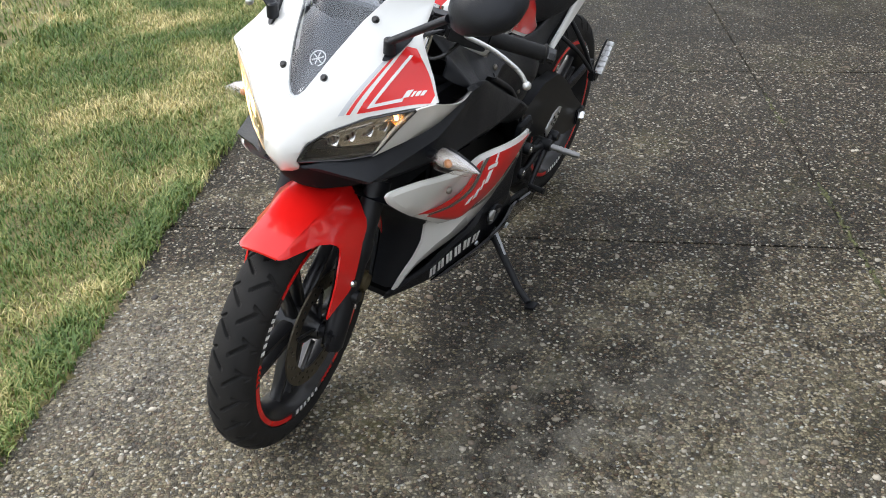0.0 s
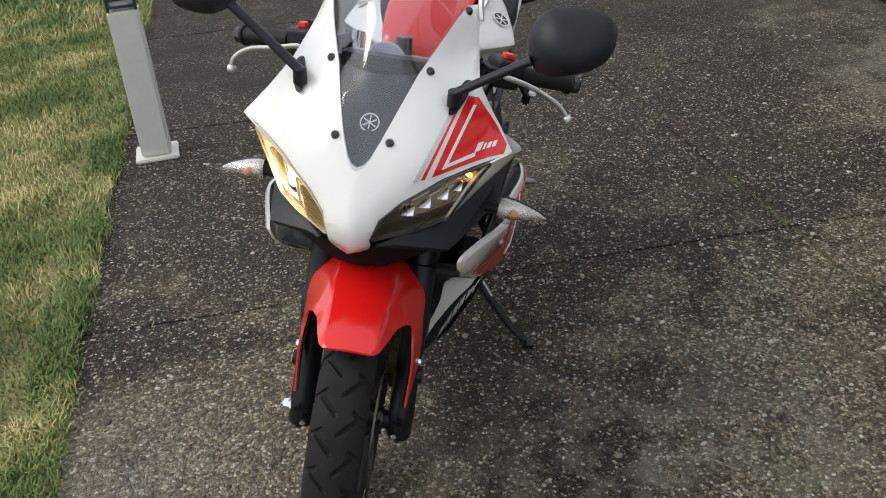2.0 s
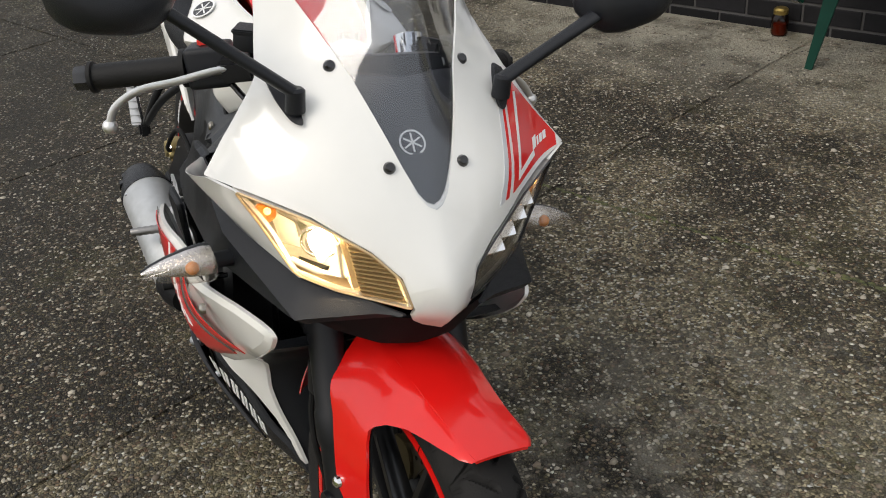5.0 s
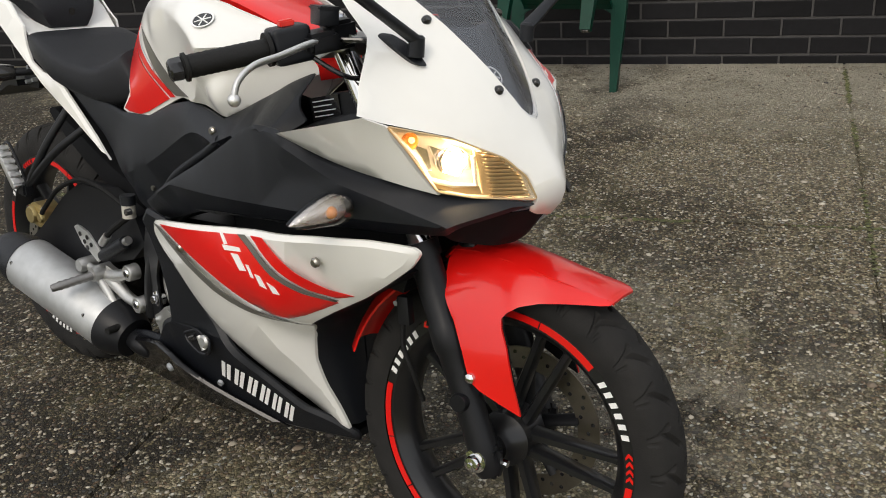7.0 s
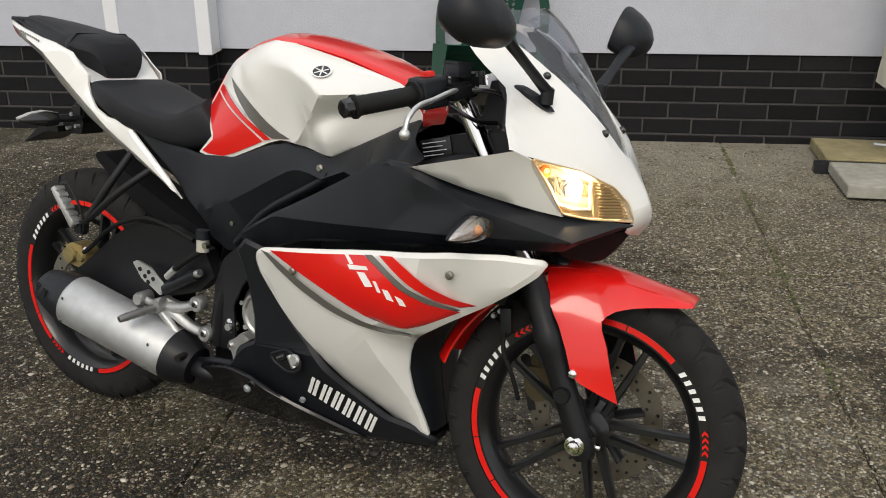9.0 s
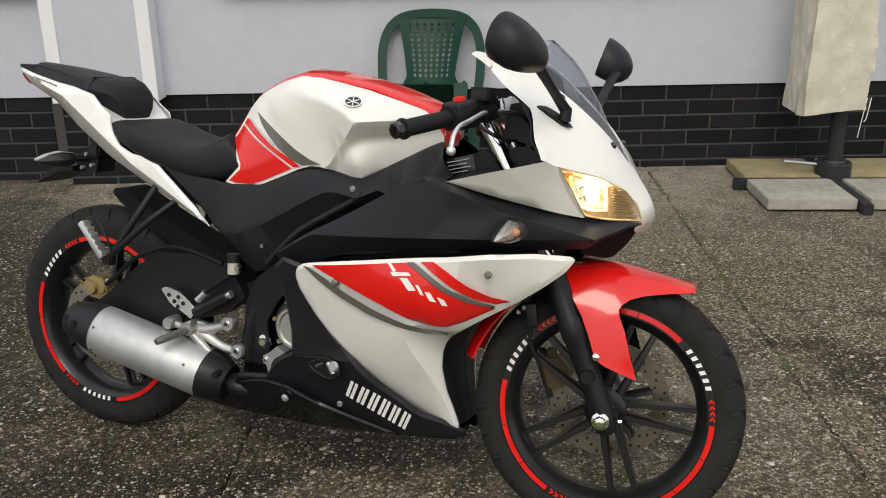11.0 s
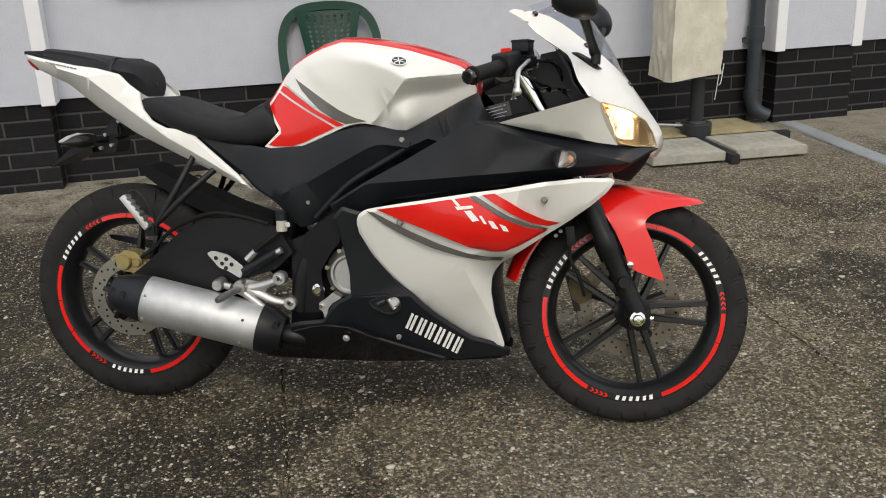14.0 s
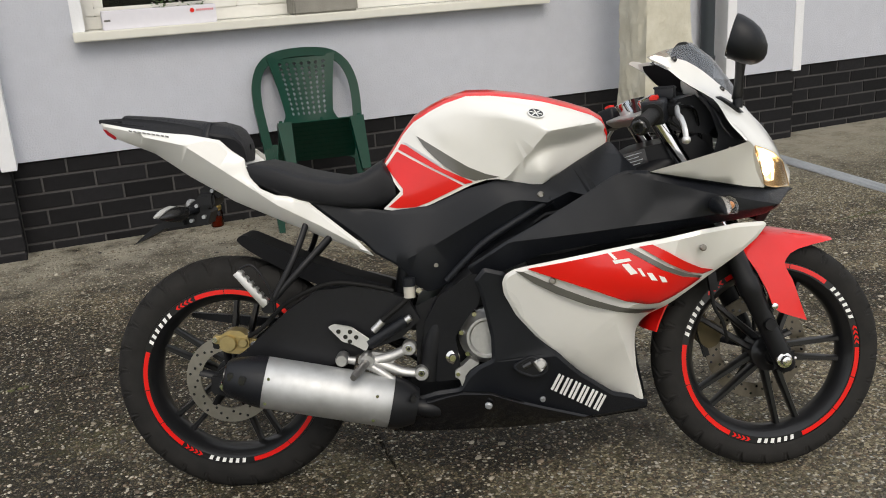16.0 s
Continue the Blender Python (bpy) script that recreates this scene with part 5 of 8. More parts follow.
bm = bevelled(box(-0.034, 0.034, -0.024, 0.024, -0.020, 0.020), 0.005, 2)
box(-0.037, 0.037, -0.027, 0.027, 0.014, 0.024, bm, bev=0.003)
part("brake_reservoir", bm, BLACK, bike, "black brake fluid reservoir", m=STEER @ Matrix.Translation((0.400, -0.152, 0.944)) @ Matrix.Scale(0.64, 4) @ Matrix.Rotation(radians(-30), 4, "Z"))

# fairing: nose
NOSE = field([(0, 0.652, 0.690), (0, 0.675, 0.728), (0, 0.700, 0.752), (0, 0.752, 0.748), (0, 0.815, 0.704), (0.034, 0.680, 0.712), (0.034, 0.712, 0.738), (0.050, 0.755, 0.722), (0.078, 0.775, 0.706), (0.135, 0.805, 0.662), (0.210, 0.825, 0.600), (0.238, 0.838, 0.584),
              (0.046, 0.862, 0.666), (0.085, 0.954, 0.562), (0.124, 1.030, 0.440), (0.136, 0.900, 0.590), (0.160, 0.927, 0.545), (0.20, 0.873, 0.565), (0.150, 0.983, 0.455), (0.140, 1.015, 0.425), (0.128, 1.034, 0.418), (0.11, 0.84, 0.668)])
NOSE_FACE = NOSE


def NOSE(y, z):
    """The nose with the two long folds that run down from the screen."""
    r = min(0.05, max(0.0, abs(y) - float(np.interp(z, [0.70, 0.86, 0.95], [0.036, 0.060, 0.100]))))
    return NOSE_FACE(y, z) - 0.13 * r


half_nose = [(0.0, 0.682), (0.020, 0.684), (0.031, 0.690), (0.036, 0.700), (0.035, 0.712), (0.047, 0.748), (0.078, 0.776), (0.135, 0.806), (0.210, 0.827), (0.238, 0.838),
             (0.200, 0.884), (0.165, 0.932), (0.147, 0.982), (0.140, 1.013), (0.133, 1.030), (0.120, 1.034), (0.110, 1.022), (0.068, 0.950), (0.031, 0.862), (0.018, 0.836), (0.009, 0.826), (0.0, 0.823)]
nose_out = half_nose + [(-y, z) for y, z in half_nose[-2:0:-1]]
FOLDS = [((s * 0.036, 0.70), (s * 0.060, 0.86)) for s in (-1, 1)] + [((s * 0.060, 0.86), (s * 0.100, 0.95)) for s in (-1, 1)]
bm = sheet(nose_out, NOSE, front=True, thick=0.005, step=0.014, lines=FOLDS)
cowl = part("nose_cowl", bm, WHITE, bike, "glossy white nose cowl", smooth=60)
SIDE_COWL = field([(0.586, 0.838, 0.235), (0.371, 0.778, 0.208), (0.641, 0.722, 0.146), (0.600, 0.824, 0.209), (0.50, 0.78, 0.222), (0.55, 0.80, 0.228)])
for s in (-1, 1):
    part("cowl_cheek", sheet([(0.366, 0.777), (0.470, 0.806), (0.580, 0.836), (0.598, 0.824), (0.625, 0.775), (0.642, 0.722), (0.600, 0.728), (0.500, 0.750)], SIDE_COWL, s, 0.005, 0.016), WHITE, cowl, smooth=60)
    part("cowl_rail", sheet([(0.382, 1.033), (0.394, 1.039), (0.418, 1.034), (0.432, 1.010), (0.426, 1.008), (0.408, 1.019)], field([(0.36, 1.03, 0.142), (0.42, 1.02, 0.146), (0.455, 0.983, 0.154), (0.53, 0.93, 0.167), (0.40, 1.035, 0.140)]), s, 0.006, 0.014, r=0.005), WHITE, cowl, smooth=60)
    part("cockpit_lining", sheet([(0.520, 0.790), (0.60, 0.76), (0.60, 0.83), (0.56, 0.895), (0.49, 0.950), (0.520, 0.900), (0.535, 0.850)], field([(0.36, 0.775, 0.165), (0.6, 0.76, 0.14), (0.57, 0.88, 0.155), (0.38, 1.01, 0.115)]), s, 0.003, 0.03), BLACK, cowl)
for s in (-1, 1):
    part("inner_cowl", sheet([(0.030, 0.776), (0.079, 0.802), (0.136, 0.828), (0.194, 0.844), (0.190, 0.870), (0.150, 0.925), (0.120, 0.960), (0.080, 0.930), (0.045, 0.850)], NOSE, s, 0.003, 0.03, lift=-0.032, front="half"), BLACK, cowl)
for s in (-1, 1):
    part("cowl_lining", sheet([(0.116, 1.026), (0.130, 1.024), (0.136, 1.010), (0.143, 0.980), (0.160, 0.934), (0.148, 0.925), (0.118, 0.962), (0.098, 0.990)], NOSE, s, 0.002, 0.016, lift=-0.010, front="half"), MATTB, cowl, "black inside of the cowl", smooth=60)
# red corner decal with white pinstripes on the left cheek
part("decal", sheet([(0.152, 0.918), (0.168, 0.915), (0.228, 0.848), (0.226, 0.836), (0.120, 0.812)], NOSE, 1, 0.0015, 0.012, lift=0.0012, front="half"), RED, cowl, "red corner decal")
part("decal_edge", sheet([(0.143, 0.916), (0.147, 0.917), (0.110, 0.810), (0.104, 0.809)], NOSE, 1, 0.0015, 0.012, lift=0.0012, front="half"), RED, cowl)
part("decal_edge", sheet([(0.134, 0.912), (0.140, 0.914), (0.101, 0.808), (0.092, 0.806)], NOSE, 1, 0.0015, 0.012, lift=0.0012, front="half"), SILVERD, cowl)
bm = bmesh.new()
sheet([(0.163, 0.906), (0.168, 0.905), (0.139, 0.823), (0.133, 0.822)], NOSE, 1, 0.001, 0.012, lift=0.0026, front="half", bm=bm)
sheet([(0.133, 0.822), (0.136, 0.828), (0.180, 0.840), (0.180, 0.834)], NOSE, 1, 0.001, 0.012, lift=0.0026, front="half", bm=bm)
part("pinstripe", bm, LETTER, cowl)
for k, (w_, h_) in enumerate(((0.0085, 0.0120), (0.0035, 0.0085), (0.0060, 0.0080), (0.0060, 0.0080))):
    y = 0.178 + (0.0, 0.0115, 0.0175, 0.0255)[k]
    z = 0.840 + 0.21 * (y - 0.178)
    part("mark", sheet([(y, z), (y + w_, z + 0.2 * w_), (y + w_ + 0.3 * h_, z + h_ + 0.2 * w_), (y + 0.3 * h_, z + h_)], NOSE, 1, 0.001, 0.012, lift=0.0026, front="half"), LETTER, cowl)
# windscreen
SCR = field([(0, 0.815, 0.703), (0, 0.884, 0.652), (0, 0.944, 0.622), (0, 1.0, 0.584), (0, 1.037, 0.553), (0, 1.068, 0.512), (0.032, 0.862, 0.664), (0.072, 0.954, 0.566), (0.112, 1.028, 0.448), (0.105, 1.05, 0.43), (0.06, 1.062, 0.492)])
half_scr = [(0.0, 0.820), (0.009, 0.823), (0.018, 0.833), (0.026, 0.848), (0.035, 0.864), (0.072, 0.950), (0.114, 1.026), (0.112, 1.046), (0.080, 1.060), (0.040, 1.068), (0.0, 1.070)]
bm = sheet(half_scr + [(-y, z) for y, z in half_scr[-2:0:-1]], SCR, front=True, thick=0.003, step=0.02, lift=0.004)
ws = part("windscreen", bm, SCREEN, bike, "smoked clear windscreen", smooth=60)
ws.visible_shadow = False
lo = [(0.0, 0.817), (0.016, 0.821), (0.026, 0.832), (0.036, 0.848), (0.048, 0.864), (0.084, 0.937), (0.050, 0.940), (0.0, 0.940)]


def inner_panel(y, z):
    return SCR(y, z) - 0.007 - 0.034 * min(1.0, max(0.0, (z - 0.812) / 0.06)) * (1 - min(1.0, abs(y) / 0.09) ** 2 * 0.5)


b2 = part("screen_band", sheet(lo + [(-y, z) for y, z in lo[-2:0:-1]], inner_panel, front=True, thick=0.0012, step=0.016), SCREEN_DARK, cowl, "dark grey panel under the screen", smooth=60)
for s in (-1, 1):
    for y, z in ((0.046, 0.862), (0.085, 0.954), (0.123, 1.028)):
        part("screen_bolt", lathe([(0.0, -0.005), (0.005, -0.005), (0.0075, -0.001), (0.0075, 0.004), (0.0, 0.004)], 12), GLOSSB, ws, m=Matrix.Translation((NOSE(y, z) + 0.001, s * y, z)) @ Matrix.Rotation(radians(-40), 4, "Y") @ Matrix.Rotation(radians(90), 4, "Z"))


def emblem(parent, m, ring, ground_, k_=1.0):
    """A round emblem: ring and three bars on a disc."""
    bm = lathe([(0.0, -0.0004), (0.015 * k_, -0.0004), (0.015 * k_, 0.0006), (0.0, 0.0006)], 32)
    e = part("emblem", bm, ground_, parent, "round emblem", m=m)
    part("emblem_ring", lathe([(0.0145 * k_, -0.0012), (0.0145 * k_, 0.0), (0.0168 * k_, 0.0), (0.0168 * k_, -0.0012)], 32, closed=True), ring, e, m=m)
    for k in range(3):
        part("emblem_bar", box(-0.0011, 0.0011, -0.0012, 0.0, -0.0125 * k_, 0.0125 * k_), ring, e, m=m @ Matrix.Rotation(radians(60 * k), 4, "Y"))


emblem(b2, Matrix.Translation((inner_panel(0, 0.872) + 0.0012, 0, 0.872)) @ Matrix.Rotation(radians(-44), 4, "Y") @ Matrix.Rotation(radians(90), 4, "Z"), LETTER, SCREEN_DARK)

# headlights
LENSF = field([(0.210, 0.825, 0.602), (0.148, 0.725, 0.645), (0.035, 0.712, 0.738), (0.050, 0.755, 0.724), (0.078, 0.775, 0.708), (0.135, 0.805, 0.664), (0.11, 0.76, 0.685)])
HL = [(0.210, 0.824), (0.186, 0.788), (0.150, 0.728), (0.110, 0.718), (0.036, 0.712), (0.049, 0.747), (0.079, 0.775), (0.136, 0.804)]
for s in (-1, 1):
    lit = s < 0
    # the lit lamp's trim takes the lamplit colour, its unlit twin grey and black
    bowl = part("headlight", sheet(HL, LENSF, s, 0.004, 0.014, lift=-0.055 if lit else -0.045, front="half"), REFLECT, bike, "lit headlight" if lit else "unlit headlight with a lit position lamp", smooth=60)
    bm = bmesh.new()
    ring_ = rounded(HL, 0.006)
    near_, deep_ = [[bm.verts.new((LENSF(y, z) + d, s * y, z)) for y, z in ring_] for d in (-0.003, -0.056 if lit else -0.046)]
    for i in range(len(ring_)):
        bm.faces.new((near_[i - 1], near_[i], deep_[i], deep_[i - 1]))
    part("bowl_wall", bm, REFLECT if lit else CAST, bowl, smooth=60)
    lens = part("lens", sheet(HL, LENSF, s, 0.002, 0.014, lift=-0.002, front="half", r=0.006), LENS, bowl, "clear lens", smooth=60)
    lens.visible_shadow = False
    rim = [Vector((LENSF(y, z) - 0.001, s * y, z)) for y, z in rounded(HL, 0.006)]
    part("lens_seal", tube(rim + [rim[0]], 0.0016, 6), LAMPLIT if lit else GLOSSB, bowl)
    part("reflector", sheet([(0.190, 0.812), (0.168, 0.775), (0.140, 0.746), (0.072, 0.738), (0.062, 0.752), (0.084, 0.772), (0.136, 0.799)], LENSF, s, 0.002, 0.012, lift=-0.046 if lit else -0.018, front="half", r=0.01), REFLECT if lit else MIRROR, bowl, smooth=60)
    bm = bmesh.new()
    for k in range(13):
        z0 = 0.7165 + 0.0056 * k
        ya = float(np.interp(z0, [0.712, 0.747, 0.775, 0.790], [0.038, 0.052, 0.082, 0.110])) + 0.002
        yb = max(ya + 0.006, 0.086 + 0.018 * (z0 - 0.72) / 0.07) if lit else ya + 0.004
        sheet([(ya, z0), (yb, z0 + 0.001), (yb, z0 + 0.0030), (ya, z0 + 0.0020)], LENSF, s, 0.014, 0.02, lift=-0.005, front="half", bm=bm)
    part("lens_flutes", bm, LAMPLIT if lit else BEZEL, bowl)
    part("bezel", sheet([(0.091, 0.7185), (0.042, 0.7145), (0.050, 0.745), (0.078, 0.772), (0.109, 0.788), (0.099, 0.752)] if lit else [(0.098, 0.738), (0.048, 0.734), (0.051, 0.745), (0.066, 0.758), (0.086, 0.752)], LENSF, s, 0.003, 0.014, lift=-0.013, front="half"), LAMPLIT if lit else BEZEL, bowl, smooth=60)
    for k in range(3):
        part("reflector_step", sheet([(0.085 + 0.026 * k, 0.752), (0.105 + 0.026 * k, 0.754), (0.118 + 0.026 * k, 0.784 + 0.006 * k), (0.092 + 0.026 * k, 0.772 + 0.006 * k)], LENSF, s, 0.004, 0.02, lift=(-0.038 if lit else -0.014) + 0.004 * (k % 2), front="half"), MIRROR, bowl)
    part("lens_foot", sheet([(0.152, 0.733), (0.110, 0.7205), (0.092, 0.7185), (0.098, 0.733), (0.115, 0.735), (0.150, 0.746)] if lit else [(0.152, 0.732), (0.110, 0.719), (0.042, 0.714), (0.048, 0.734), (0.100, 0.738), (0.156, 0.748)], LENSF, s, 0.003, 0.014, lift=-0.014, front="half"), LAMPLIT if lit else GLOSSB, bowl, smooth=60)
    part("position_cup", lathe([(0.0, 0.009), (0.007, 0.007), (0.012, -0.001), (0.013, -0.004), (0.011, -0.001), (0.0, 0.011)], 20), CUP, bowl, m=Matrix.Translation((LENSF(0.176, 0.800) - 0.018, s * 0.176, 0.800)) @ Matrix.Rotation(radians(90 + s * 25), 4, "Z"))
    part("bulb_holder", lathe([(0.0, -0.006), (0.016, -0.006), (0.014, 0.014), (0.0, 0.014)], 20), CHROME, bowl, m=Matrix.Translation((LENSF(0.122, 0.768) - (0.040 if lit else 0.028), s * 0.122, 0.768)) @ Matrix.Rotation(radians(90), 4, "Z"))
    if lit:
        bm = bmesh.new()
        # bulb stretched upright, so its shape includes the glare on the reflector
        bmesh.ops.create_uvsphere(bm, u_segments=16, v_segments=10, radius=0.0085, matrix=Matrix.Translation((LENSF(0.122, 0.768) - 0.0210, s * 0.122, 0.768)) @ Matrix.Diagonal((1, 1, 2.4, 1)))
        part("reflector_frame", tube([(LENSF(y, z) - 0.012, s * y, z) for y, z in ((0.152, 0.744), (0.128, 0.735), (0.103, 0.735), (0.110, 0.778))], 0.0035, 8), REFLECT, bowl)
        part("bulb_ring", tube([(LENSF(0.122, 0.768) - 0.030 - 0.012 * math.cos(a / 20 * 6.2832), s * (0.122 + 0.019 * math.cos(a / 20 * 6.2832)), 0.768 + 0.019 * math.sin(a / 20 * 6.2832)) for a in range(21)], 0.0022, 8), CHROME, bowl)
        part("low_beam_bulb", bm, LAMP, bowl, "glowing halogen bulb")
    if not lit:
        for y_, z_, w_ in ((0.086, 0.756, 0.013), (0.112, 0.766, 0.011), (0.136, 0.776, 0.012), (0.158, 0.786, 0.009)):
            part("reflector_facet", bevelled(box(-0.010, 0.010, -w_, w_, -0.0015, 0.0015), 0.001, 1), CHROME, bowl, m=Matrix.Translation((LENSF(y_, z_) - 0.011, s * y_, z_)) @ Matrix.Rotation(radians(s * 8), 4, "X") @ Matrix.Rotation(radians(50), 4, "Y"))
    bm = bmesh.new()
    bmesh.ops.create_uvsphere(bm, u_segments=12, v_segments=8, radius=0.0045, matrix=Matrix.Translation((LENSF(0.176, 0.802) - 0.012, s * 0.176, 0.802)))
    part("position_bulb", bm, LAMP_S, bowl, "glowing position lamp")

# upper side panels, black
# flat faces: a sloping top, a long side and a tucked-in foot, meeting at the beak
UPPER = facets([(0.360, 0.774, 0.202), (0.641, 0.718, 0.140), (0.742, 0.712, 0.045), (0.312, 0.781, 0.206), (0.497, 0.723, 0.207), (0.674, 0.682, 0.160), (0.030, 0.629, 0.192), (0.220, 0.650, 0.212), (0.445, 0.667, 0.214), (-0.060, 0.550, 0.168), (0.070, 0.594, 0.172), (0.220, 0.613, 0.182), (0.372, 0.630, 0.186), (0.570, 0.650, 0.160), (0.665, 0.655, 0.120), (0.362, 0.790, 0.190), (0.130, 0.684, 0.192), (-0.070, 0.585, 0.180)],
               [(3, 15, 0), (3, 0, 4), (0, 1, 4), (4, 1, 5), (1, 2, 5), (16, 3, 4), (16, 4, 8), (16, 8, 7), (4, 5, 8), (17, 16, 7, 6), (6, 17, 9), (6, 7, 11, 10), (7, 8, 12, 11), (8, 5, 13, 12), (5, 14, 13), (5, 2, 14), (6, 10, 9)], soft=0.004)
UP_OUT = [(0.370, 0.779), (0.315, 0.783), (0.280, 0.770), (0.225, 0.736), (0.130, 0.682), (0.035, 0.632), (-0.058, 0.575), (-0.040, 0.545), (0.020, 0.556), (0.100, 0.586), (0.290, 0.616), (0.480, 0.644), (0.580, 0.652), (0.645, 0.658), (0.678, 0.680), (0.742, 0.708), (0.700, 0.714), (0.640, 0.721), (0.560, 0.738), (0.470, 0.756)]
MID = field([(-0.243, 0.712, 0.096), (-0.132, 0.565, 0.124), (0.123, 0.735, 0.142), (-0.29, 0.60, 0.100), (0.23, 0.754, 0.165), (0.016, 0.624, 0.150), (-0.433, 0.745, 0.108), (0.02, 0.77, 0.116), (0.33, 0.840, 0.068), (0.28, 0.80, 0.132), (0.156, 0.768, 0.112), (0.223, 0.803, 0.092), (0.296, 0.844, 0.066), (0.130, 0.752, 0.128), (0.30, 0.775, 0.162), (0.348, 0.780, 0.137), (0.319, 0.814, 0.119), (-0.139, 0.718, 0.103), (-0.05, 0.752, 0.110), (-0.2, 0.60, 0.122)])
MID_FACE = MID
LEDGE = ([-0.201, -0.131, -0.032, 0.008, 0.037, 0.056, 0.076, 0.110, 0.137, 0.190], [0.593, 0.624, 0.678, 0.699, 0.714, 0.720, 0.722, 0.719, 0.715, 0.738])


def MID(x, z):
    """The side cover: a flat upper face, its lower part turned in below a bent ledge, deep beside the upper fairing."""
    g = max(0.0, float(np.interp(x, *LEDGE)) - z)
    deep = min(1.0, max(0.0, (x + 0.13) / 0.08))
    return MID_FACE(x, z) - (1 - deep) * 0.32 * g - deep * min(0.055, 2.4 * g)


MID_OUT = [(-0.445, 0.752), (-0.330, 0.722), (-0.240, 0.708), (-0.139, 0.716), (-0.050, 0.752), (0.023, 0.770), (0.129, 0.752), (0.200, 0.794), (0.262, 0.828), (0.298, 0.846), (0.306, 0.837), (0.319, 0.815), (0.334, 0.797), (0.352, 0.782), (0.335, 0.766), (0.238, 0.722), (0.165, 0.686), (0.136, 0.682), (0.020, 0.604), (-0.060, 0.550), (-0.100, 0.525), (-0.131, 0.512), (-0.157, 0.505), (-0.175, 0.518), (-0.197, 0.531), (-0.204, 0.557), (-0.232, 0.580), (-0.279, 0.606), (-0.320, 0.648), (-0.36, 0.68)]
WPAN_FACE = field([(0.03, 0.547, 0.219), (0.135, 0.545, 0.236), (0.264, 0.605, 0.239), (0.332, 0.615, 0.235), (0.476, 0.600, 0.232), (0.635, 0.644, 0.184), (0.61, 0.65, 0.193), (0.516, 0.541, 0.181), (0.40, 0.528, 0.230), (0.367, 0.47, 0.208), (0.362, 0.445, 0.172), (0.269, 0.586, 0.243), (0.365, 0.197, 0.063), (0.10, 0.42, 0.184), (0.053, 0.453, 0.186), (0.129, 0.37, 0.165), (0.205, 0.282, 0.113), (0.286, 0.213, 0.062), (0.336, 0.31, 0.113), (0.30, 0.47, 0.213), (0.30, 0.375, 0.165), (0.345, 0.385, 0.130), (0.58, 0.59, 0.188)], 2e-5)


def WPAN(x, z):
    """The white panel, folded back along its front lower edge."""
    r = max(0.0, x - 0.275 - (0.45 - z) * 0.3625)
    return WPAN_FACE(x, z) - 0.3 * r * min(1.0, max(0.0, (0.46 - z) / 0.06))


W_OUT = [(0.630, 0.648), (0.560, 0.650), (0.474, 0.643), (0.380, 0.626), (0.264, 0.609), (0.147, 0.591), (0.075, 0.578), (0.048, 0.572), (0.029, 0.560), (0.021, 0.541), (0.024, 0.512), (0.055, 0.448), (0.092, 0.402), (0.133, 0.358), (0.205, 0.275), (0.286, 0.207), (0.350, 0.193), (0.367, 0.195), (0.364, 0.212), (0.345, 0.290), (0.338, 0.353), (0.341, 0.392), (0.352, 0.415), (0.370, 0.436), (0.409, 0.465), (0.458, 0.498), (0.525, 0.540), (0.579, 0.580), (0.619, 0.614), (0.637, 0.640)]
# the lower fairing bulges out beyond the white panel's lower edge
LOW = field([(-0.034, 0.526, 0.197), (-0.022, 0.468, 0.186), (-0.010, 0.403, 0.180), (-0.010, 0.348, 0.176), (-0.064, 0.317, 0.160), (-0.09, 0.275, 0.155), (-0.15, 0.265, 0.153), (-0.22, 0.24, 0.148), (-0.2, 0.17, 0.128), (-0.022, 0.246, 0.165), (-0.03, 0.165, 0.125), (0.124, 0.324, 0.179), (0.04, 0.332, 0.178), (0.147, 0.310, 0.174), (0.128, 0.268, 0.161), (0.275, 0.223, 0.102), (0.253, 0.190, 0.096), (0.159, 0.165, 0.108), (0.36, 0.185, 0.058), (0.366, 0.196, 0.060), (0.053, 0.453, 0.182), (0.09, 0.408, 0.174), (0.129, 0.372, 0.166), (0.206, 0.291, 0.140), (0.288, 0.228, 0.097), (0.0, 0.53, 0.194)])
LOW_OUT = [(-0.044, 0.545), (-0.034, 0.526), (-0.022, 0.468), (-0.010, 0.403), (-0.010, 0.348), (-0.041, 0.332), (-0.064, 0.317), (-0.091, 0.275), (-0.150, 0.268), (-0.232, 0.245), (-0.245, 0.200), (-0.224, 0.166), (-0.152, 0.162), (-0.030, 0.161), (0.060, 0.163), (0.243, 0.164), (0.377, 0.168), (0.380, 0.190), (0.338, 0.212), (0.288, 0.229), (0.206, 0.294), (0.145, 0.358), (0.100, 0.405), (0.062, 0.455), (0.030, 0.520), (0.030, 0.560), (-0.020, 0.575)]
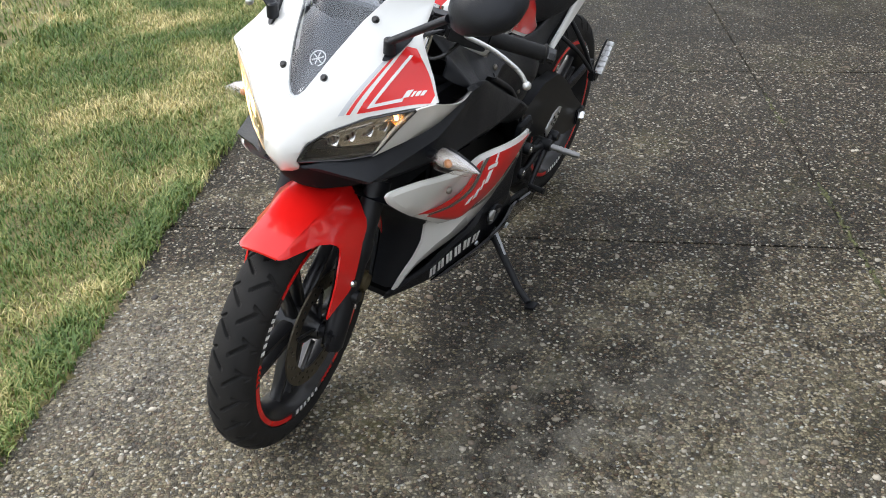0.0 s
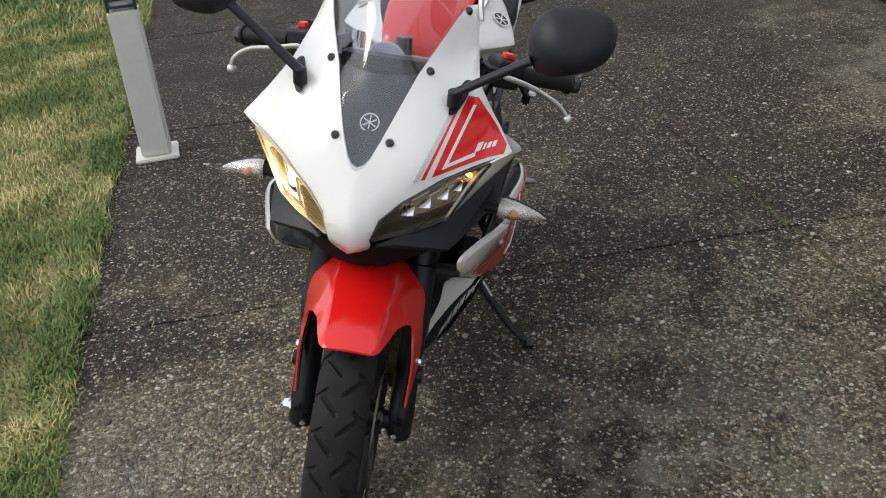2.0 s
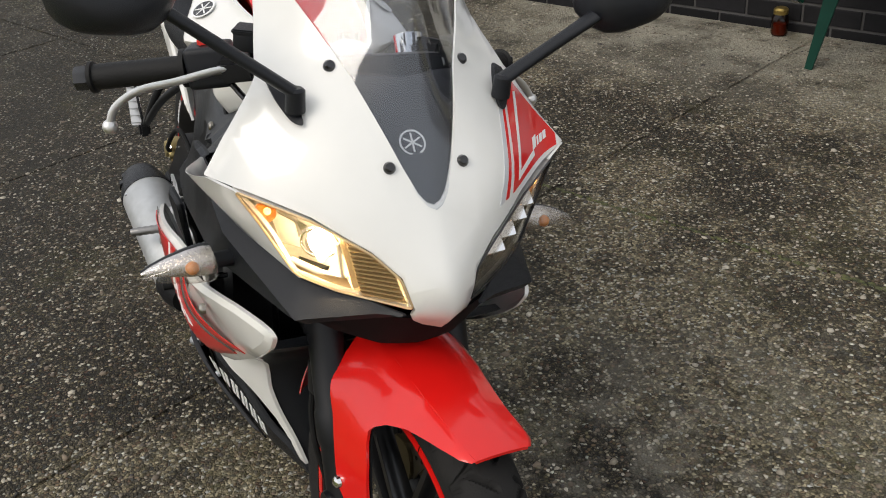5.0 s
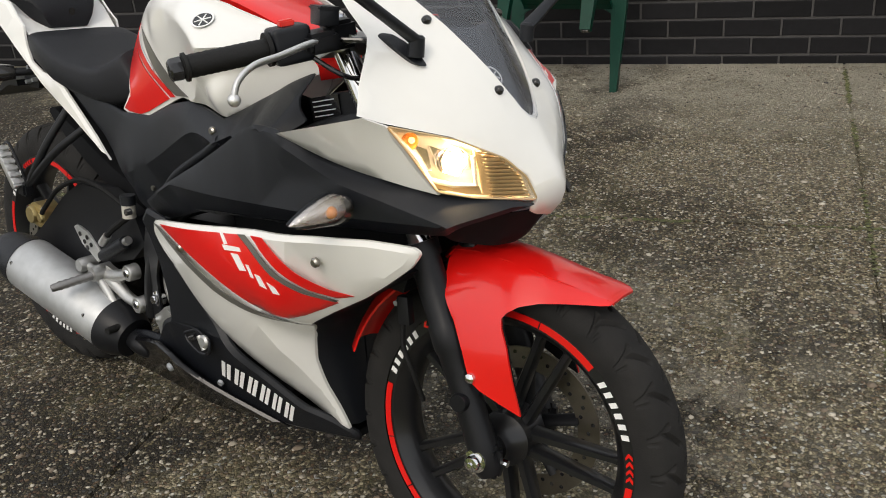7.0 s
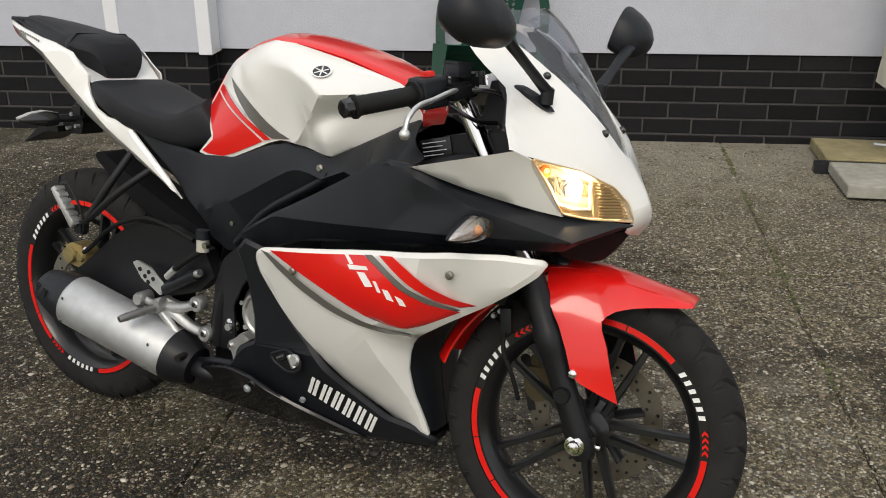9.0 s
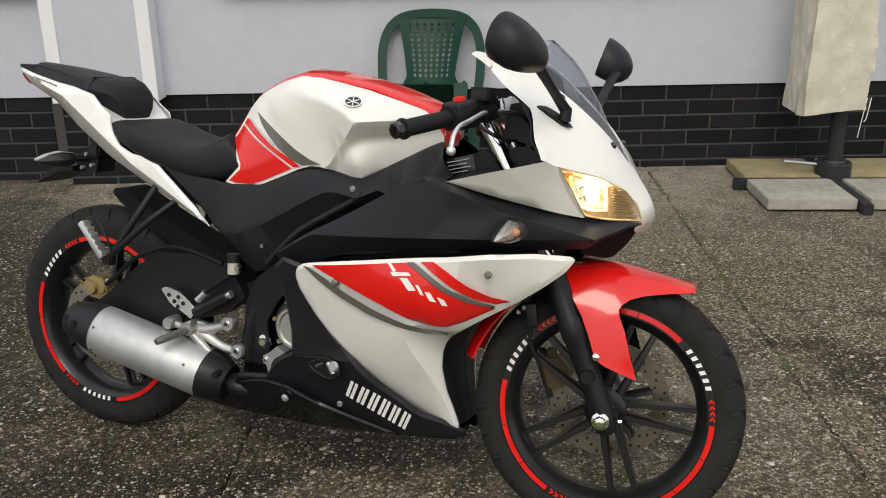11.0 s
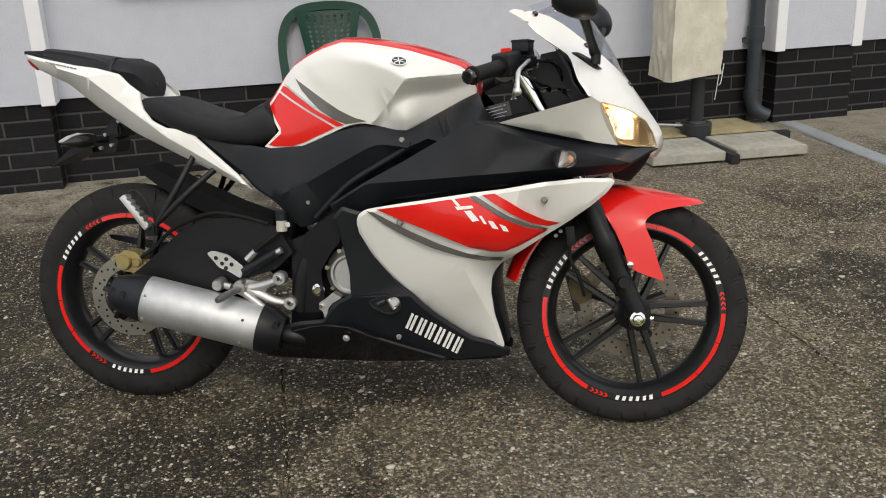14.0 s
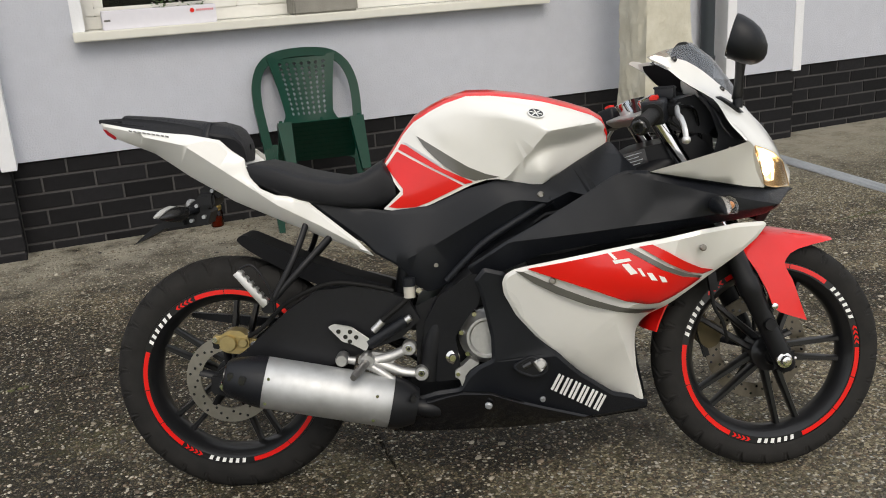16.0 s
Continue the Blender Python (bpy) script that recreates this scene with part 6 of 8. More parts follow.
for s in (-1, 1):
    up = part("upper_side_panel", sheet(UP_OUT, UPPER, s, 0.004, 0.011, r=0.006, roll=(0.006, 0.003), lines=(((0.305, 0.779), (0.497, 0.723)), ((0.497, 0.723), (0.674, 0.682)), ((0.030, 0.629), (0.445, 0.667)), ((0.445, 0.667), (0.674, 0.682)), ((0.641, 0.718), (0.674, 0.682)))), BLACK, bike, "matt black upper fairing panel", smooth=24)
    part("vent_fin", sheet([(0.10, 0.592), (0.16, 0.604), (0.26, 0.618), (0.17, 0.598)], UPPER, s, 0.004, 0.02, lift=0.004), GLOSSB, up)
    part("vent_fin", sheet([(0.30, 0.622), (0.36, 0.632), (0.45, 0.642), (0.37, 0.626)], UPPER, s, 0.004, 0.02, lift=0.004), GLOSSB, up)
    md = part("side_cover", sheet(MID_OUT, MID, s, 0.004, 0.014, r=0.006, roll=(0.006, 0.003), lines=tuple(((LEDGE[0][i], LEDGE[1][i]), (LEDGE[0][i + 1], LEDGE[1][i + 1])) for i in range(9))), BLACK, bike, "black moulded side cover under the tank", smooth=24)
    part("recess_fin", sheet([(-0.070, 0.622), (-0.048, 0.635), (-0.006, 0.635), (-0.030, 0.625)], MID, s, 0.010, 0.012, lift=0.012, roll=(0.004, 0.006)), BLACK, md, smooth=30)
    part("recess_bar", tube(curve([(0.150, s * 0.150, 0.722), (0.104, s * 0.139, 0.695), (-0.005, s * 0.134, 0.631), (-0.060, s * 0.130, 0.583), (-0.108, s * 0.122, 0.535)], 5), 0.009, 10), BLACK, md)
    part("cover_bolt", lathe([(0.0, -0.003), (0.005, -0.003), (0.008, 0.0), (0.008, 0.004), (0.0, 0.004)], 14), STEEL, md, m=Matrix.Translation((0.123, s * (MID(0.123, 0.733) + 0.003), 0.733)) @ Matrix.Diagonal((1, -s, 1, 1)))
    part("cover_bolt", lathe([(0.0, -0.003), (0.005, -0.003), (0.006, 0.003), (0.0, 0.003)], 12), STEEL, md, m=Matrix.Translation((-0.133, s * (MID(-0.133, 0.572) + 0.002), 0.572)) @ Matrix.Diagonal((1, -s, 1, 1)))
    wp = part("side_fairing", sheet(W_OUT, WPAN, s, 0.006, 0.014, r=0.008, roll=(0.009, 0.005), lines=(((0.275, 0.45), (0.360, 0.215)),)), WHITE, bike, "glossy white side fairing with red and grey stripes", smooth=20)
    for label_, film, ring_ in (("red decal", RED, [(0.078, 0.574), (0.264, 0.602), (0.300, 0.607), (0.336, 0.585), (0.380, 0.558), (0.433, 0.535), (0.483, 0.525), (0.458, 0.511), (0.418, 0.489), (0.384, 0.475), (0.350, 0.474), (0.302, 0.485), (0.242, 0.511), (0.180, 0.535), (0.130, 0.554)]),
                                ("grey decal", GREYD, [(0.301, 0.608), (0.317, 0.610), (0.353, 0.588), (0.394, 0.564), (0.446, 0.541), (0.484, 0.530), (0.478, 0.526), (0.433, 0.537), (0.380, 0.560), (0.336, 0.587)]),
                                ("red decal", RED, [(0.332, 0.612), (0.362, 0.616), (0.394, 0.599), (0.434, 0.574), (0.479, 0.551), (0.512, 0.542), (0.485, 0.535), (0.446, 0.546), (0.401, 0.569), (0.360, 0.594)]),
                                ("grey decal", GREYD, [(0.052, 0.569), (0.069, 0.567), (0.108, 0.548), (0.164, 0.521), (0.227, 0.494), (0.294, 0.469), (0.347, 0.457), (0.378, 0.456), (0.370, 0.444), (0.331, 0.446), (0.280, 0.460), (0.212, 0.482), (0.142, 0.512), (0.092, 0.539)])):
        part("stripe", sheet(ring_, WPAN, s, 0.0015, 0.011, lift=0.0030), film, wp, label_, smooth=60)
    part("pinstripe", sheet([(0.261, 0.602), (0.268, 0.603), (0.282, 0.588), (0.275, 0.586)], WPAN, s, 0.001, 0.013, lift=0.0044), LETTER, wp)
    # slanted white block marks on the red
    for ring_ in ([(0.270, 0.585), (0.309, 0.588), (0.314, 0.582), (0.276, 0.577)], [(0.291, 0.575), (0.307, 0.576), (0.327, 0.553), (0.311, 0.550)], [(0.326, 0.564), (0.333, 0.564), (0.345, 0.545), (0.338, 0.545)], [(0.347, 0.553), (0.359, 0.552), (0.372, 0.533), (0.358, 0.535)], [(0.374, 0.545), (0.388, 0.540), (0.395, 0.527), (0.383, 0.528)]):
        part("mark", sheet(ring_, WPAN, s, 0.001, 0.02, lift=0.0046), LETTER, wp, "white block mark")
    for x, z in ((0.135, 0.543), (0.477, 0.602)):
        part("fairing_bolt", lathe([(0.0, -0.004), (0.005, -0.004), (0.0078, -0.001), (0.0078, 0.004), (0.0, 0.004)], 14), STEEL, wp, m=Matrix.Translation((x, s * (WPAN(x, z) + 0.002), z)) @ Matrix.Diagonal((1, -s, 1, 1)))
    lw = part("lower_fairing", sheet(LOW_OUT, LOW, s, 0.005, 0.012, r=0.006, roll=(0.008, 0.006)), BLACK, bike, "black lower fairing", smooth=20)
    u, v = Vector((0.128, -0.087)), Vector((-0.020, -0.042))
    for k in range(6):
        o = Vector((0.147, 0.307)) + u * (k / 6)
        for d in (0.0, 0.068):
            part("mark", sheet([tuple(o + u * d), tuple(o + u * (d + 0.044)), tuple(o + u * (d + 0.044) + v), tuple(o + u * d + v)], LOW, s, 0.001, 0.03, lift=0.0015), LETTER, lw, "white block mark")
    for x, z in ((-0.151, 0.168), (0.159, 0.168), (0.108, 0.238)):
        part("fairing_bolt", lathe([(0.0, -0.003), (0.006, -0.003), (0.007, 0.003), (0.0, 0.003)], 12), GALV, lw, m=seated(LOW, x, z, s, 0.001))
    pan = part("belly_pan", sheet([(-0.234, 0.236), (-0.159, 0.251), (-0.120, 0.262), (-0.087, 0.268), (-0.016, 0.269), (0.045, 0.245), (0.243, 0.168), (0.060, 0.165), (-0.081, 0.163), (-0.152, 0.163), (-0.224, 0.165), (-0.281, 0.177), (-0.275, 0.210)], LOW, s, 0.004, 0.012, lift=0.012, r=0.008, roll=(0.005, 0.006)), PIANO, lw, "gloss black belly pan edge", smooth=50)
    part("pan_bolt", lathe([(0.0, -0.004), (0.006, -0.004), (0.009, -0.001), (0.009, 0.003), (0.0, 0.003)], 14), GALV, lw, m=seated(LOW, -0.022, 0.240, s, 0.014))
for s in (-1, 1):
    rows = []
    for x, z in ((0.362, 0.200), (0.343, 0.290), (0.335, 0.353), (0.338, 0.394), (0.367, 0.439), (0.406, 0.468), (0.455, 0.502), (0.522, 0.544), (0.570, 0.580)):
        d = WPAN(x, z) - 0.006
        rows.append([(x - 0.002, s * (d - 0.004), z), (x + 0.004, s * (d - 0.014), z + 0.002), (x + 0.012, s * (d * 0.5 + 0.012), z + 0.004), (x + 0.014, s * 0.002, z + 0.006), (x - 0.012, s * 0.002, z + 0.006), (x - 0.012, s * (d - 0.008), z + 0.004)])
    part("inner_fairing", loft(rows), BLACK, bike, smooth=40)
# chin under the nose, and an unseen belly floor, widened to darken the ground below
chin = [(0.0, 0.690), (0.03, 0.690), (0.07, 0.690), (0.120, 0.690), (0.135, 0.662), (0.100, 0.640), (0.05, 0.628), (0.0, 0.624)]
CHIN = field([(0, 0.690, 0.724), (0, 0.650, 0.700), (0, 0.624, 0.676), (0.045, 0.690, 0.714), (0.05, 0.628, 0.668), (0.12, 0.690, 0.664), (0.135, 0.660, 0.634), (0.10, 0.640, 0.640), (0.07, 0.660, 0.676)])
part("chin", sheet(chin + [(-y, z) for y, z in chin[-2:0:-1]], CHIN, front=True, thick=0.006, step=0.014, r=0.004), MATTB, bike, "black chin panel under the nose", smooth=50)
rows = []
for x in (-0.26, -0.16, -0.03, 0.08, 0.16, 0.25, 0.355):
    w = max(0.04, LOW(x, 0.170) - 0.010)
    rows.append([(x, -w, 0.166), (x, -w + 0.01, 0.158), (x, w - 0.01, 0.158), (x, w, 0.166), (x, w - 0.01, 0.174), (x, -w + 0.01, 0.174)])
part("belly_shade_floor", loft(rows), MATTB, bike, smooth=30)

# engine and frame behind the panels
part("engine", bevelled(prism([(-0.20, 0.19), (0.19, 0.19), (0.24, 0.24), (0.315, 0.42), (0.30, 0.52), (0.12, 0.54), (-0.06, 0.52), (-0.19, 0.47)], -0.085, 0.085), 0.02, 3), SATINB, bike, "black engine block behind the fairing")
rad = part("radiator", box(-0.022, 0.022, -0.092, 0.092, -0.15, 0.13, bev=0.008), SATINB, bike, m=Matrix.Translation((0.285, 0, 0.41)) @ Matrix.Rotation(radians(-8), 4, "Y"))
for k in range(22):
    part("radiator_fin", box(0.0225, 0.0255, -0.080, 0.080, -0.130 + k * 0.0112, -0.126 + k * 0.0112), GLOSSB, rad, m=Matrix.Translation((0.285, 0, 0.41)) @ Matrix.Rotation(radians(-8), 4, "Y"))
part("head_stock", bevelled(prism([(0.10, 0.52), (0.52, 0.52), (0.57, 0.66), (0.56, 0.80), (0.50, 0.85), (0.37, 0.825), (0.28, 0.785), (0.05, 0.68)], -0.084, 0.084), 0.015, 2), SATINB, bike)
part("cockpit_floor", bevelled(prism([(0.20, 0.725), (0.62, 0.70), (0.63, 0.725), (0.50, 0.755), (0.30, 0.755)], -0.135, 0.135), 0.012, 2), BLACK, bike)
for s in (-1, 1):
    fr = part("frame_spar", tube(curve([(0.46, s * 0.06, 0.80), (0.30, s * 0.100, 0.735), (0.06, s * 0.098, 0.62), (-0.10, s * 0.105, 0.50), (-0.15, s * 0.112, 0.40), (-0.17, s * 0.110, 0.29)], 6), 0.026, 14, flat=0.7), SATINB, bike)
    part("engine_shroud", sheet([(-0.045, 0.560), (-0.020, 0.545), (-0.036, 0.480), (-0.060, 0.455), (-0.095, 0.400), (-0.085, 0.320), (-0.060, 0.300), (-0.150, 0.285), (-0.178, 0.350), (-0.170, 0.430), (-0.130, 0.500)], field([(-0.1, 0.3, 0.140), (-0.05, 0.55, 0.165), (-0.17, 0.4, 0.120), (-0.09, 0.40, 0.146)]), s, 0.006, 0.018, r=0.01), SATINB, bike, "black moulded cover beside the engine", smooth=60)
clutch = part("clutch_cover", lathe([(0.0, -0.142), (0.040, -0.142), (0.044, -0.146), (0.050, -0.146), (0.054, -0.140), (0.062, -0.126), (0.068, -0.122), (0.070, -0.106), (0.0, -0.102)], 40, centre=(-0.018, 0, 0.395)), CAST, bike, "cast aluminium engine cover")
for k in range(7):
    a = radians(51 * k + 15)
    part("cover_bolt", lathe([(0.0, -0.136), (0.006, -0.136), (0.007, -0.115), (0.0, -0.115)], 8, centre=(-0.018 + 0.064 * math.cos(a), 0, 0.395 + 0.064 * math.sin(a))), CHROME, clutch)
part("engine_case", prism(rounded([(-0.040, 0.334), (-0.066, 0.318), (-0.076, 0.304), (-0.078, 0.290), (-0.069, 0.277), (-0.083, 0.272), (-0.090, 0.298), (-0.100, 0.302), (-0.099, 0.320), (-0.082, 0.330), (-0.062, 0.348)], 0.003), -0.152, -0.110, 0.003), CAST, clutch, smooth=40)
part("case_bolt", lathe([(0.0, -0.158), (0.005, -0.158), (0.006, -0.146), (0.0, -0.146)], 10, centre=(-0.093, 0, 0.311)), CHROME, clutch)
part("frame_bolt", lathe([(0.0, -0.152), (0.008, -0.152), (0.010, -0.148), (0.010, -0.142), (0.017, -0.140), (0.017, -0.130), (0.0, -0.130)], 12, centre=(-0.104, 0, 0.350)), CHROME, bike, "bright frame bolt")
for s in (-1, 1):
    VO = rounded([(0.040, 0.332), (0.080, 0.352), (0.118, 0.338), (0.120, 0.318), (0.104, 0.306), (0.083, 0.304), (0.050, 0.318)], 0.007)
    # a dark sheet laid on the panel paints the opening's darkness
    vent = part("vent_recess", sheet(VO, LOW, s, 0.003, 0.02, lift=0.0015), SATINB, bike, "dark sheet standing in for an opening in the lower fairing")
    part("water_pipe", tube([(0.090, s * (LOW(0.090, 0.340) + 0.001), 0.342), (0.106, s * (LOW(0.106, 0.322) + 0.001), 0.318)], 0.007, 10), CAST, vent)
    rim = [Vector((x, s * (LOW(x, z) + 0.001), z)) for x, z in VO]
    part("vent_rim", tube(rim + [rim[0]], 0.0032, 8), BLACK, vent)
    part("hose_end", tube([(0.063, s * (LOW(0.063, 0.328) + 0.002), 0.328), (0.083, s * (LOW(0.083, 0.338) + 0.003), 0.338)], 0.007, 10), GLOSSB, vent)
    part("pump_cover", lathe([(0.0, -0.006), (0.009, -0.006), (0.013, -0.002), (0.013, 0.002), (0.0, 0.002)], 18), CAST, vent, m=seated(LOW, 0.105, 0.334, s, 0.002))

# fuel tank: outline from the rear along the red top to the front, then back along its foot
TK = [(-0.251, 0.816, 0.055), (-0.218, 0.859, 0.060), (-0.199, 0.886, 0.062), (-0.170, 0.916, 0.066), (-0.130, 0.939, 0.075), (-0.093, 0.956, 0.083), (-0.040, 0.971, 0.090), (0.015, 0.969, 0.092), (0.075, 0.960, 0.090), (0.138, 0.948, 0.085), (0.202, 0.929, 0.080), (0.256, 0.910, 0.072), (0.284, 0.892, 0.064), (0.296, 0.866, 0.052), (0.293, 0.842, 0.044),
      (0.223, 0.803, 0.070), (0.156, 0.768, 0.100), (0.130, 0.755, 0.118), (0.105, 0.756, 0.112), (0.064, 0.764, 0.107), (0.027, 0.773, 0.111), (-0.001, 0.772, 0.110), (-0.036, 0.762, 0.105), (-0.089, 0.739, 0.100), (-0.142, 0.717, 0.095), (-0.175, 0.707, 0.093), (-0.219, 0.706, 0.090), (-0.253, 0.712, 0.086), (-0.209, 0.753, 0.095),
      (-0.150, 0.922, 0.080), (-0.089, 0.931, 0.105), (-0.030, 0.931, 0.123), (0.018, 0.927, 0.141), (0.143, 0.881, 0.186), (0.262, 0.892, 0.098),
      (-0.040, 0.954, 0.110), (0.040, 0.949, 0.123), (0.119, 0.921, 0.148), (0.200, 0.912, 0.118),
      (-0.164, 0.905, 0.079), (-0.118, 0.885, 0.092), (-0.053, 0.851, 0.105), (0.004, 0.824, 0.114), (0.058, 0.801, 0.117), (0.084, 0.815, 0.145), (0.134, 0.784, 0.138),
      (0.160, 0.823, 0.094), (0.286, 0.866, 0.052), (0.187, 0.809, 0.095), (0.289, 0.850, 0.049), (0.111, 0.806, 0.118)]
TK_EDGE = [(0.180, 0.884, 0.162), (0.222, 0.888, 0.130)]
TK_SHOULDER = field(TK[0:14] + TK[29:35] + TK[35:39] + TK_EDGE, 4e-4)
TK_FLANK = field([TK[i] for i in (29, 30, 31, 32, 33, 44)] + [(-0.100, 0.892, 0.106), (-0.053, 0.868, 0.115), (0.004, 0.842, 0.127), (0.058, 0.826, 0.137), (0.113, 0.848, 0.166)], 4e-4)
TK_FRONT = field([TK[i] for i in (33, 34, 44, 46, 47, 50)] + TK_EDGE + [(0.113, 0.848, 0.166)], 2e-4)
TK_BAND = field([TK[i] for i in (0, 1, 2, 3)] + TK[14:29] + [TK[i] for i in (39, 40, 41, 42, 43, 45, 48, 49)], 2e-4)


def soft_min(a, b, k=0.007):
    h = max(k - abs(a - b), 0.0) / k
    return min(a, b) - h * h * k * 0.25


def TKD(x, z):
    """The tank's side: a rolled shoulder, a flank, a front face turned inwards and the band along its foot."""
    bulge = soft_min(TK_FLANK(x, z), TK_FRONT(x, z), 0.006) if x > -0.02 else TK_FLANK(x, z)
    bulge = soft_min(TK_SHOULDER(x, z), bulge, 0.008)
    return -soft_min(-bulge, -TK_BAND(x, z), 0.006)


tank = None
for s in (-1, 1):
    p = part("fuel_tank" if tank is None else "tank_side", sheet([t[:2] for t in TK[:29]], TKD, s, 0.006, 0.007, lines=(((0.143, 0.881), (0.262, 0.892)), ((0.143, 0.881), (0.084, 0.815)), ((0.084, 0.815), (0.134, 0.784)), ((0.134, 0.784), (0.187, 0.809)))), WHITE, tank or bike, "white angular fuel tank with a red top" if tank is None else "", smooth=50)
    tank = tank or p
# red band over the top of the tank
rows = []
for x, z, d in TK[:15]:
    up_ = 0.017 if x > -0.18 else 0.011
    rows.append([(x, u * (d + 0.001), z + up_ * (1 - u * u) ** 0.6 if abs(u) < 1 else z) for u in (-1, -0.93, -0.8, -0.5, 0, 0.5, 0.8, 0.93, 1)] + [(x, u * d, z - 0.012) for u in (0.97, 0.5, -0.5, -0.97)])
part("tank_top", loft(rows), RED, tank, "red painted top of the tank", smooth=50)
part("filler_cap", lathe([(0.0, 0.0), (0.040, 0.0), (0.042, 0.006), (0.036, 0.012), (0.0, 0.013)], 32), GLOSSB, tank, m=Matrix.Translation((0.03, 0, 0.968)) @ Matrix.Rotation(radians(8), 4, "Y") @ XYZ)
for s in (-1, 1):
    for label_, film, ring_ in (("red knee decal", RED, [(-0.243, 0.813), (-0.214, 0.849), (-0.133, 0.803), (-0.058, 0.761), (-0.092, 0.746), (-0.143, 0.724), (-0.174, 0.714), (-0.219, 0.713), (-0.240, 0.717), (-0.203, 0.746), (-0.203, 0.760)]),
                                ("red decal", RED, [(-0.211, 0.854), (-0.203, 0.866), (-0.191, 0.863), (-0.109, 0.806), (-0.033, 0.768), (-0.052, 0.764), (-0.121, 0.802)]),
                                ("silver decal", SILVERD, [(-0.201, 0.871), (-0.189, 0.868), (-0.106, 0.812), (-0.109, 0.8075), (-0.191, 0.8645)]),
                                ("grey decal", GREYD, [(-0.164, 0.884), (-0.123, 0.857), (-0.080, 0.828), (-0.044, 0.805), (-0.004, 0.787), (0.030, 0.778), (-0.028, 0.771), (-0.060, 0.782), (-0.096, 0.806), (-0.124, 0.832), (-0.146, 0.856)])):
        part("decal", sheet(ring_, TKD, s, 0.0012, 0.010, lift=0.0022), film, tank, label_, smooth=60)
    emblem(tank, seated(TKD, 0.119, 0.921, s, 0.002), LETTER, GLOSSB, 1.2)

# seats
def pad(stations, n=20):
    """stations: x, z of the top's middle, z of the bottom, half width, roundness."""
    rows = []
    for x, zt, zb, w, k in stations:
        row = []
        for j in range(n):
            a = 2 * math.pi * j / n
            c, s = math.cos(a), math.sin(a)
            row.append((x, w * math.copysign(abs(c) ** k, c), (zt + zb) / 2 + (zt - zb) / 2 * math.copysign(abs(s) ** k, s)))
        rows.append(row)
    return loft(rows)


seat = part("rider_seat", pad([(-0.586, 0.829, 0.818, 0.092, 0.45), (-0.578, 0.838, 0.805, 0.108, 0.38), (-0.545, 0.841, 0.780, 0.119, 0.36), (-0.50, 0.830, 0.760, 0.125, 0.36), (-0.45, 0.811, 0.742, 0.129, 0.36), (-0.40, 0.799, 0.730, 0.127, 0.36), (-0.35, 0.790, 0.720, 0.119, 0.38), (-0.31, 0.796, 0.713, 0.110, 0.42), (-0.275, 0.818, 0.709, 0.100, 0.46), (-0.250, 0.832, 0.712, 0.090, 0.5), (-0.222, 0.785, 0.730, 0.084, 0.5)], 32), SEATV, bike, "black textured vinyl rider seat", smooth=30)
rows = []
for x, zt, zm, zb, wt, wb in ((-0.886, 0.971, 0.964, 0.944, 0.040, 0.052), (-0.80, 0.962, 0.953, 0.928, 0.062, 0.078), (-0.72, 0.950, 0.938, 0.914, 0.080, 0.092), (-0.690, 0.944, 0.930, 0.906, 0.088, 0.096), (-0.660, 0.942, 0.917, 0.897, 0.095, 0.093), (-0.640, 0.938, 0.911, 0.874, 0.092, 0.078),
                              (-0.620, 0.931, 0.908, 0.856, 0.086, 0.064), (-0.604, 0.920, 0.902, 0.847, 0.076, 0.053), (-0.592, 0.900, 0.888, 0.845, 0.067, 0.049), (-0.586, 0.874, 0.869, 0.847, 0.057, 0.046)):
    half = [(wb * 0.9, zb - 0.004), (wb, zb), (wt, zm - 0.004), (wt * 0.985, zm + 0.003), (wt * 0.80, zt - 0.004), (wt * 0.70, zt - 0.001), (0.0, zt + 0.001)]
    rows.append([(x, -y, z) for y, z in half] + [(x, y, z) for y, z in half[-2::-1]])
pil = part("pillion_seat", loft(rows), SEATV, bike, "black stepped pillion seat", smooth=22)
part("seat_strap", tube([(-0.672, 0.094, 0.905), (-0.668, 0.092, 0.922), (-0.664, 0.074, 0.940), (-0.664, -0.074, 0.940), (-0.668, -0.092, 0.922), (-0.672, -0.094, 0.905)], 0.008, 8, flat=0.35), BLACK, pil)
part("seat_lock", lathe([(0.0, -0.004), (0.008, -0.004), (0.008, 0.006), (0.0, 0.006)], 12, centre=(0, 0, 0)), GLOSSB, pil, m=Matrix.Translation((-0.590, 0.009, 0.876)) @ Matrix.Rotation(radians(90), 4, "Z"))

# tail
TAIL_P = [(-0.945, 0.960, 0.046), (-0.864, 0.943, 0.070), (-0.769, 0.926, 0.090), (-0.703, 0.918, 0.102), (-0.633, 0.906, 0.115), (-0.604, 0.875, 0.117), (-0.546, 0.845, 0.119), (-0.565, 0.808, 0.121), (-0.506, 0.765, 0.123), (-0.436, 0.745, 0.122), (-0.363, 0.686, 0.118), (-0.275, 0.600, 0.116),
          (-0.350, 0.627, 0.098), (-0.497, 0.690, 0.090), (-0.614, 0.744, 0.080), (-0.719, 0.808, 0.068), (-0.809, 0.872, 0.054), (-0.902, 0.911, 0.044), (-0.940, 0.938, 0.042),
          (-0.820, 0.917, 0.092), (-0.712, 0.892, 0.130), (-0.590, 0.803, 0.130), (-0.501, 0.738, 0.128), (-0.407, 0.686, 0.125), (-0.327, 0.636, 0.120)]
